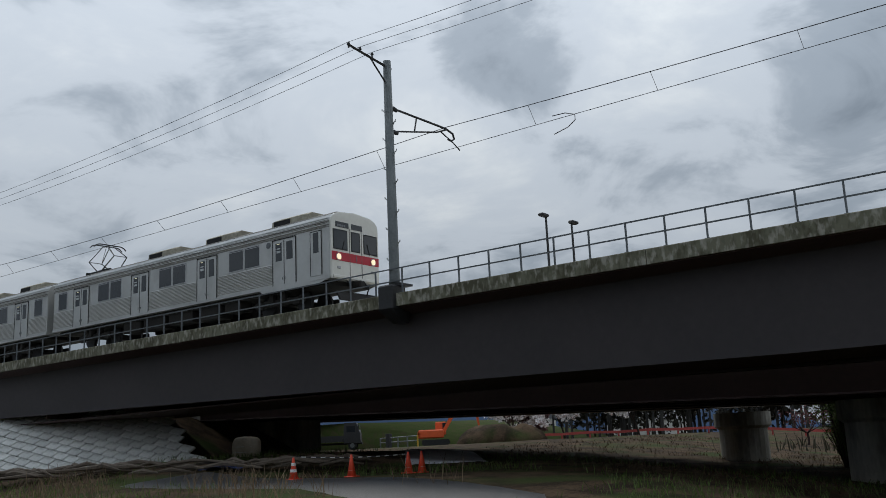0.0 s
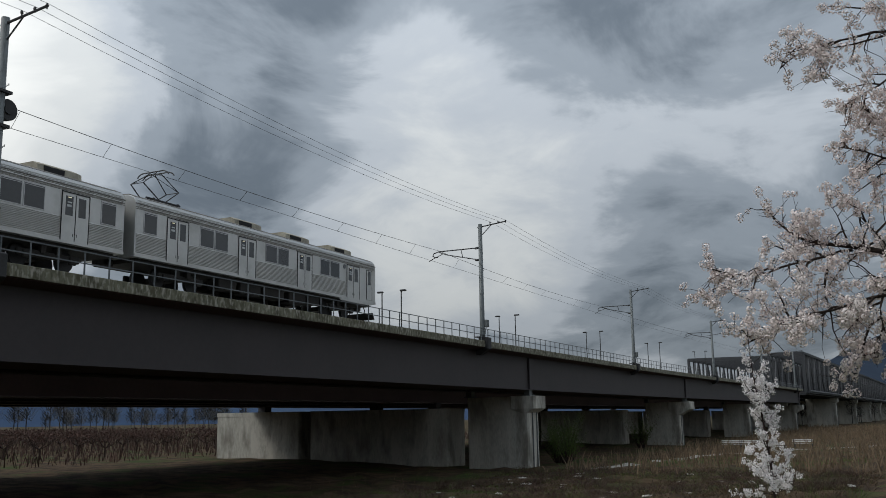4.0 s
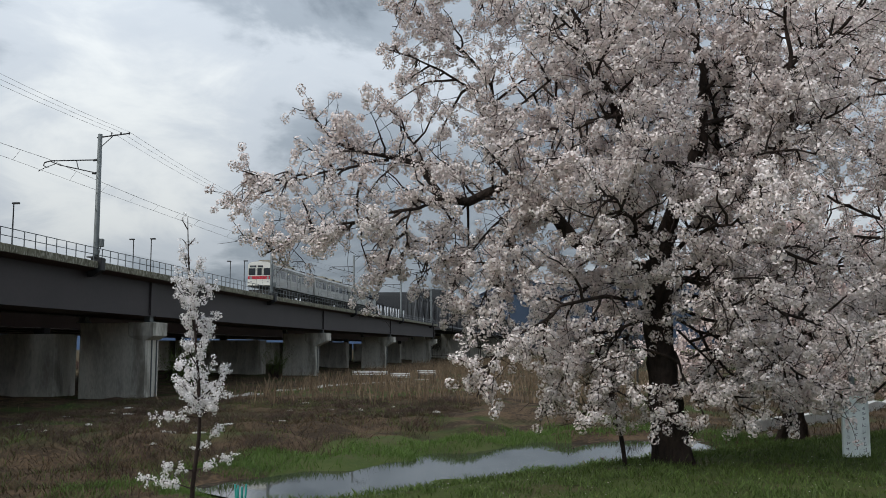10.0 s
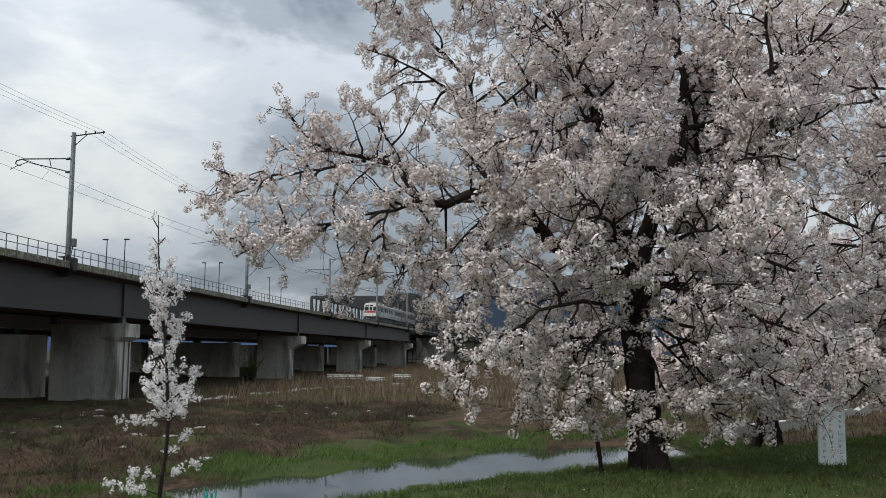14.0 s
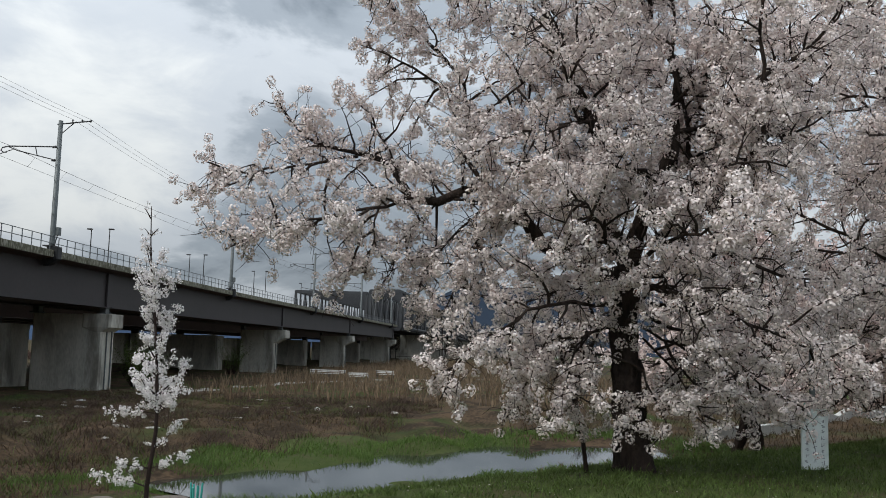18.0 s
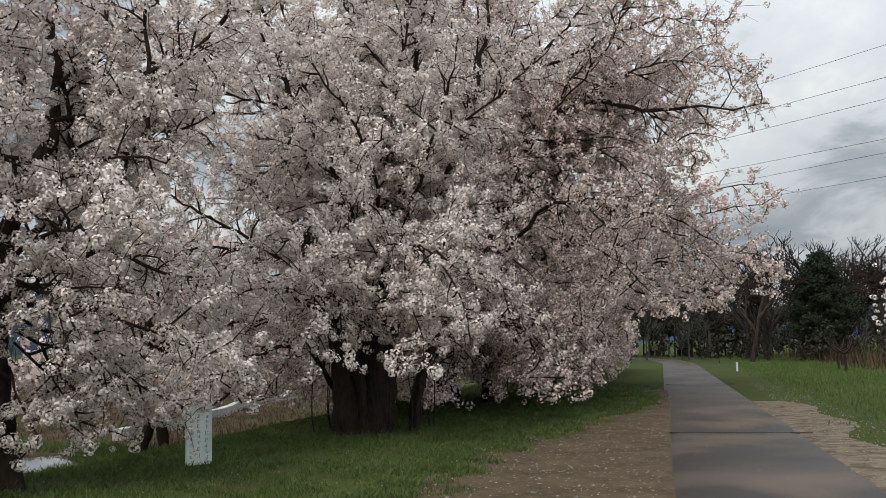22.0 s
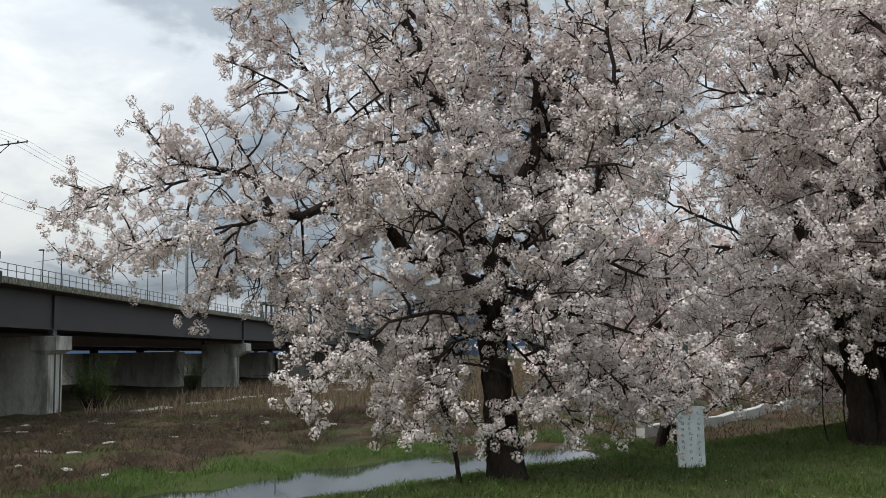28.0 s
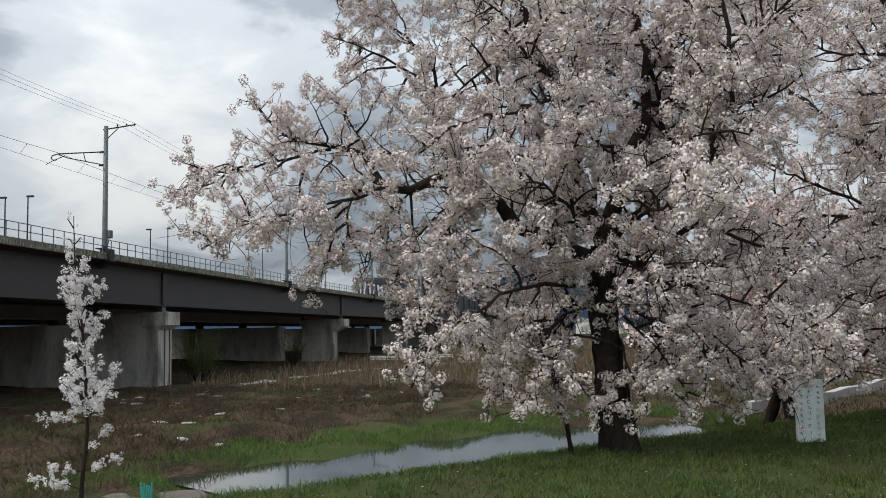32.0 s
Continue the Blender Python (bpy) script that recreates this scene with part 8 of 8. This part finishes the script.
def conifer(x, y, h, seed):
    """A broad old pine: tiers of needle clumps on level boughs, ragged at the outline."""
    g = np.random.default_rng(seed)
    t = thing("conifer", "broad dark green conifer among bare trees", "conifer", at=Matrix.Translation(on_ground(x, y)))
    part("trunk", Geo().tube([(0, 0, -0.1), (0.1, 0, h * 0.5), (0, 0.1, h)], [0.2, 0.14, 0.03], 7), BARK, t)
    q = []
    for k in range(34):
        f = 0.18 + 0.82 * (k / 33) ** 0.9
        reach = h * 0.30 * math.sin(math.pi * min(1.0, 0.22 + 0.80 * f)) ** 0.7 * g.uniform(0.7, 1.2) + 0.15
        a = k * 2.4 + g.uniform(-0.4, 0.4)
        tip = Vector((math.cos(a) * reach, math.sin(a) * reach, f * h + 0.12 * reach))
        part("bough", Geo().tube([(0, 0, f * h - 0.1), tip * 0.6 + Vector((0, 0, f * h * 0.4)), tip], [0.06, 0.04, 0.015], 5), BARK, t)
        m = int(40 + 46 * reach)
        r = g.uniform(0.25, 1.1, m)
        q.append(np.stack([tip.x * r, tip.y * r, f * h + 0.1 * reach * r], 1) + g.normal(0, 1, (m, 3)) * (0.34, 0.34, 0.17))
    q = np.concatenate(q)
    part("crown", arrays_mesh("crown", scatter(puff_template(7, 0.12, 0.06, 3), q, g.uniform(0.6, 1.4, len(q))), 4, CONIFER), None, t, "dense dark needles")


conifer(45.0, -56.5, 7.6, 3)
for i, (x, y, r) in enumerate(((38, -57, 2.2), (36, -60, 2.4))):
    g = np.random.default_rng(70 + i)
    t = thing("flowering_shrub", "pale flowering tree at the field's edge", "tree", "flowering trees afar", at=Matrix.Translation(on_ground(x, y)))
    part("stem", Geo().tube([(0, 0, -0.1), (0.1, 0, 1.6)], [0.1, 0.06], 6), BARK, t)
    q = g.normal(0, 1, (500, 3)) * (r * 0.5, r * 0.5, r * 0.55) + (0, 0, 3.2)
    part("crown", arrays_mesh("crown", scatter(puff_template(6, 0.1, 0.07, 9), q, g.uniform(0.8, 1.6, 500)), 4, BLOSSOM), None, t)

# hedge and vines of the field beside the path
p, g = sow(9000, (24, 60), (-70, -30), lambda x, y, g: (beside_path(x, y) < -9) & (beside_path(x, y) > -24) & (np.abs(np.sin(x * 0.35 - y * 0.35)) > 0.3), 14)
stuff("field_brush", blades(p, g.uniform(0.4, 1.3, len(p)), 0.03, 0.7, 14), 4, BRUSH, "brown brush and vines at the field's far side", "brush")
for i, (x, y) in enumerate(((30, -38.5), (33, -42), (28.5, -40), (35, -45), (37, -48), (31, -44))):
    g = np.random.default_rng(90 + i)
    t = thing("fruit_tree", "small pruned bare fruit tree in the field", "fruit tree", "pruned fruit trees", at=Matrix.Translation(on_ground(x, y)))
    part("trunk", Geo().tube([(0, 0, -0.1), (0.05, 0, 0.5), (0, 0.05, 1.0)], [0.07, 0.06, 0.05], 6), BARK, t)
    for k in range(5):
        a = k * 1.256 + g.uniform(-0.3, 0.3)
        part("branch", Geo().tube([(0, 0.03, 0.85), (0.5 * math.cos(a), 0.5 * math.sin(a), 1.1), (0.9 * math.cos(a), 0.9 * math.sin(a), 1.5 + g.uniform(0, 0.3))], [0.04, 0.03, 0.012], 5), TWIG, t)
x, y, z = on_ground(35.2, -36.8)
wp = thing("marker_post", "white marker post beside the path", "post", at=Matrix.Translation((x, y, z)))
part("post", Geo().box((0, 0, 0.22), (0.08, 0.08, 0.5), bev=0.015), WHITEP, wp)

# power lines over the field
pl = thing("power_lines", "thin power lines crossing the sky beyond the path", "power line")
for p0, p1 in (((82, -85.4, 31), (38, -68.4, 25.3)), ((82, -72.9, 24.3), (38, -72.4, 23.7)), ((82, -72.2, 22.2), (38, -72.2, 21.8)), ((82, -80.4, 20.9), (38, -68.4, 17.4)), ((82, -87.3, 20.6), (38, -65.5, 15.8)), ((82, -88.2, 18.3), (38, -64.7, 13.8))):
    part("wire", Geo().tube([p0, p1], 0.022, 4, cap=False), WIRE, pl)


# ---- beyond the bridge ----
def orchard_tree_mesh(seed, h=2.1):
    g = np.random.default_rng(seed)
    w = Geo()
    w.tube([(0, 0, -0.2), (0.05, 0, 0.5), (0, 0.06, 0.95)], [0.1, 0.085, 0.07], 5, cap=False)
    for k in range(6):
        a = k * 1.05 + g.uniform(-0.3, 0.3)
        w.tube([(0, 0.03, 0.9), (0.8 * math.cos(a), 0.8 * math.sin(a), 1.3), (1.5 * math.cos(a), 1.5 * math.sin(a), h + g.uniform(-0.2, 0.3))], [0.05, 0.035, 0.01], 4, cap=False)
    q = g.normal(0, 1, (75, 3)) * (0.85, 0.85, 0.3) + (0, 0, h - 0.15)
    k = puff_template(4, 0.16, 0.07, seed)
    return w, scatter(k, q, g.uniform(0.6, 1.5, 75))


protos = [orchard_tree_mesh(s) for s in range(3)]
proto_w = [w.mesh("trunk", TWIG) for w, _ in protos]
proto_c = [[arrays_mesh("twig_crown", c, 4, mt) for _, c in protos] for mt in (PEACH, OLIVE, REDBROWN)]
g = np.random.default_rng(31)
count = 0
for i in range(24):
    for j in range(15):
        x, y = -30 + i * 7.5 + g.uniform(-0.8, 0.8) + j * 1.5, 74 + j * 6.5 + g.uniform(-0.8, 0.8)
        if x < -34 + 0.15 * y or count > 290:
            continue
        count += 1
        t = thing("orchard_tree", "low pruned peach tree with reddish twigs", "fruit tree", "peach orchard beyond the bridge", at=Matrix.Translation(on_ground(x, y)) @ Matrix.Rotation(g.uniform(0, 6), 4, "Z"))
        part("trunk", proto_w[count % 3], None, t)
        part("twig_crown", proto_c[0 if x < 0.02 * y else 1 if x < 0.72 * y else 2][count % 3], None, t)


def wood_line(x0, y0, x1, y1, n, h, material, name, label, seed, dense=26):
    """A far strip of trees as one mesh: tapered trunks with fans of bare branches, or clumps of leaves where dense is 0."""
    g = np.random.default_rng(seed)
    out = []
    for i in range(n):
        f = (i + g.uniform(-0.4, 0.4)) / n
        x, y = x0 + (x1 - x0) * f + g.normal(0, 6), y0 + (y1 - y0) * f + g.normal(0, 6)
        hh = h * g.uniform(0.6, 1.25)
        z = float(ground_z(np.float64(x), np.float64(y)))
        s = hh * 0.018
        for dx, dy in ((s, 0), (0, s)):
            out.append(np.array([[x - dx, y - dy, z - 0.2], [x + dx, y + dy, z - 0.2], [x + dx * 0.4, y + dy * 0.4, z + hh * 0.7], [x - dx * 0.4, y - dy * 0.4, z + hh * 0.7]]))
        if not dense:
            q = g.normal(0, 1, (26, 3)) * (hh * 0.22, hh * 0.22, hh * 0.24) + (x, y, z + hh * 0.62)
            out.append(scatter(puff_template(7, hh * 0.07, hh * 0.045, i % 5), q, g.uniform(0.5, 1.3, 26)))
            continue
        k = dense * 9
        lift = g.uniform(0.3, 0.85, k)
        a = g.uniform(0, 2 * math.pi, k)
        reach = g.uniform(0.0, 0.22, k) * hh * (1.15 - lift) ** 0.6
        p0 = np.stack([x + np.cos(a) * reach, y + np.sin(a) * reach, z + lift * hh], 1)
        L = hh * g.uniform(0.08, 0.26, k) * (1.15 - 0.5 * lift)
        b = a + g.normal(0, 0.7, k)
        way = np.stack([np.cos(b) * 0.75, np.sin(b) * 0.75, g.uniform(0.35, 1.1, k)], 1)
        p1 = p0 + way * L[:, None]
        side = np.stack([-np.sin(b + 0.5), np.cos(b + 0.5), g.normal(0, 0.4, k)], 1) * (hh * 0.0055 * g.uniform(0.5, 1.4, k))[:, None]
        out.append(np.stack([p0 - side, p0 + side, p1 + side * 0.3, p1 - side * 0.3], 1).reshape(-1, 3))
    return stuff(name, np.concatenate(out), 4, material, label, "woods")


BRUSHWOOD = pbr("dark_thicket", (0.045, 0.036, 0.024), (0.03, 0.03, 0.018), 0.95, bump=0, rand=0.4, island=True)
WOODS = pbr("winter_woods", (0.075, 0.07, 0.062), (0.05, 0.05, 0.048), 0.95, bump=0, rand=0.35, island=True)
wood_line(86, 250, 170, 300, 26, 5.5, BRUSHWOOD, "low_far_woods", "low distant trees under the hills", 61, 0)
wood_line(-100, 178, 20, 168, 80, 9, BRUSHWOOD, "dark_woods_beyond_site", "dark woods behind the flowering trees", 62, 0)
wood_line(170, 235, 420, 330, 60, 12, WOODS, "far_woods", "distant line of bare grey trees behind the orchard", 51)
wood_line(-30, 190, 90, 205, 20, 6, LEAF, "far_green_trees", "distant green trees behind the orchard", 52, 0)
wood_line(-95, 160, 30, 150, 110, 17, WOODS, "woods_beyond_site", "bare trees beyond the earthworks", 53)
wood_line(300, 40, 640, -60, 40, 8, WOODS, "river_woods", "distant bare trees along the river", 54)
wood_line(44, -82, 78, -54, 34, 8, WOODS, "grove_edge", "bare undergrowth at the foot of the tall trees", 58, 34)
wood_line(40, -68, 74, -46, 44, 3.2, WOODS, "scrub", "low brown scrub under the tall bare trees", 59, 24)
wood_line(36, -54, 66, -74, 60, 1.9, BRUSHWOOD, "undergrowth", "dark brown thicket at the foot of the grove", 60, 0)
wood_line(48, -84, 92, -58, 60, 5.5, BRUSHWOOD, "thicket", "dark thicket closing the view behind the grove", 63, 0)
wood_line(44, -84, 120, -78, 40, 9, WOODS, "grove", "dark bare grove behind the field", 55, 40)
wood_line(66, -14, 175, -115, 34, 7, WOODS, "field_trees", "bare trees beyond the river meadow", 57)
wood_line(-20, -60, 60, -110, 26, 9, WOODS, "field_grove", "bare trees beyond the field", 56)
for i, (x, y, h) in enumerate(((-57.5, 90, 6.6), (-49.5, 87, 7.4), (-41.0, 86, 6.2), (-62, 99, 6.0), (-67, 104, 6.5))):
    bare_tree(x, y, h, 60 + i, "white-flowering tree beyond the earth mound", leaf=BLOSSOM_W if i != 3 else PEACH, leaf_n=9, group="flowering trees by the site", category="tree")
for i, (x, y, h) in enumerate(((-9, 66, 7), (-14.5, 58, 6.5), (72.94, 28.63, 4.6), (74.44, 29.83, 4.0), (110, 32, 4.5), (-2, 84, 8), (-13.2, 50, 5.0), (-11.6, 56, 6.0), (-16, 60, 5.5))):
    willow(x, y, h, 80 + i)

p, g = sow(24000, (-30, 170), (62, 180), lambda x, y, g: x > -34 + 0.15 * y, 15)
red = p[:, 0] > (0.72 + g.normal(0, 0.05, len(p))) * p[:, 1]
for q, mt, name, lab in ((p[red], REDBROWN, "orchard_shoots", "reddish pruned shoots of the peach orchard"), (p[~red], OLIVE, "orchard_grass", "dull olive grass and shoots between the peach trees")):
    stuff(name, blades(q, g.uniform(0.3, 1.2, len(q)), 0.045, 0.6, 15), 4, mt, lab, "shoots")

# levee with a road beyond the site
lv = Geo()
rows = []
for x, y, w in ((-260, 150, 26), (-150, 128, 22), (-108, 132, 20), (-100, 170, 20)):
    rows.append([(x - w, y - 4, 6.5), (x - w * 0.6, y - 2, 6.6), (x, y, 4.6), (x + w * 0.8, y + 2, 1.5), (x + w, y + 3, 0.5)])
lv.loft(rows, close=False, cap=False)
tagged(part("levee", lv, LAWN, smooth=True), "green grassed levee beyond the earthworks", "levee", kind="structure")


def house(x, y, w, d, h, rz):
    z = on_ground(x, y)[2]
    o = thing("house", "distant pale two-storey house with grey roof", "house", "distant houses", at=Matrix.Translation((x, y, z)) @ Matrix.Rotation(rz, 4, "Z"))
    part("wall", Geo().box((0, 0, h / 2), (w, d, h)), HOUSE, o)
    part("roof", Geo().loft([[(sx * (w / 2 + 0.5), -d / 2 - 0.5, h), (sx * (w / 2 + 0.5), 0, h + d * 0.3), (sx * (w / 2 + 0.5), d / 2 + 0.5, h)] for sx in (-1, 1)]), ROOF, o)
    for k in (-1, 1):
        wn_ = part("window", Geo().box((k * w * 0.25, -d / 2 - 0.02, h * 0.66), (1.4, 0.08, 1.2)), WHITEP, o)
        part("pane", Geo().box((k * w * 0.25, -d / 2 - 0.07, h * 0.66), (1.2, 0.06, 1.0)), GLASS, wn_)


for i, (x, y, w, h) in enumerate(((-50, 400, 13, 7), (10, 430, 10, 5), (40, 440, 9, 5), (-25, 420, 8, 4), (60, 470, 12, 5), (-150, 240, 10, 6), (-128, 260, 14, 5), (-112, 250, 9, 4), (700, -20, 30, 9), (640, -40, 16, 6))):
    house(x, y, w, 8, h, 0.1 * (i % 5))


# a pale arch bridge far off beyond the orchard
ab = thing("arch_bridge", "distant white steel arch bridge beyond the orchard", "bridge", at=Matrix.Translation((95, 431, -1.3)) @ Matrix.Rotation(radians(-20), 4, "Z"))
for dy in (-1.5, 1.5):
    part("arch", Geo().tube([(9 * math.cos(a), dy, 1.2 + 5.4 * math.sin(a)) for a in np.linspace(0, math.pi, 17)], 0.28, 6), WHITEP, ab, "white arch rib")
for k in range(-4, 5):
    part("hanger", Geo().tube([(1.8 * k, 0, 1.3), (1.8 * k, 0, 1.2 + 5.4 * math.sqrt(1 - (0.2 * k) ** 2))], 0.06, 4), WHITEP, ab)
part("deck", Geo().box((0, 0, 1.3), (24, 4, 0.5)), CONCRETE, ab)
for k in (-9, 9):
    part("abutment", Geo().box((k, 0, 0.5), (1.4, 4.2, 1.6)), CONCRETE, ab)


def hills(name, dist, az0, az1, peaks, material, label, seed, base=-5):
    """A ridge of hills far off: a swept band whose crest follows smooth noise."""
    g = np.random.default_rng(seed)
    ph = g.uniform(0, 6.28, 8)
    rows = []
    for i in range(121):
        f = i / 120
        a = radians(az0 + (az1 - az0) * f)
        hgt = peaks[0] + sum(peaks[1] / (k + 1) * math.sin((k + 1.3) * 5.1 * f + ph[k]) for k in range(8))
        hgt = max(hgt, 5) * min(1, 6 * f + 0.1, 6 * (1 - f) + 0.1)
        s, c = math.sin(a), math.cos(a)
        rows.append([(dist * s, dist * c, base), ((dist + hgt * 1.2) * s, (dist + hgt * 1.2) * c, hgt * 0.6), ((dist + hgt * 2.4) * s, (dist + hgt * 2.4) * c, hgt), ((dist + hgt * 5) * s, (dist + hgt * 5) * c, base)])
    gg = Geo().loft(rows, close=False, cap=False)
    tagged(part(name, gg, material, smooth=True), label, "hills", kind="structure")


# ridges look hazy through their blue colour alone, no air is modelled
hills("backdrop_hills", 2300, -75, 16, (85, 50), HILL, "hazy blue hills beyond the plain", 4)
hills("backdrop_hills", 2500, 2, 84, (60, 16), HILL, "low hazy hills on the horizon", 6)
hills("backdrop_mountain", 2200, 82, 128, (185, 16), HILLNEAR, "wooded mountain across the river, tinted dark haze blue", 8)
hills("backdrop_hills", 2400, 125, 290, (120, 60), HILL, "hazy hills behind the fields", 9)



def motions():
    for i, c in enumerate(CARS):
        rows = []
        for t, n in NOSE:
            x = n - CAR_L / 2 - PITCH * i
            slope = (bend(x + 6) - bend(x - 6)) / 12
            rows.append((t, Matrix.Translation((x, 32.2 + bend(x), RAIL_Z + grade(x))) @ Matrix.Rotation(math.atan(slope), 4, "Z")))
        walk(c, rows)


motions()
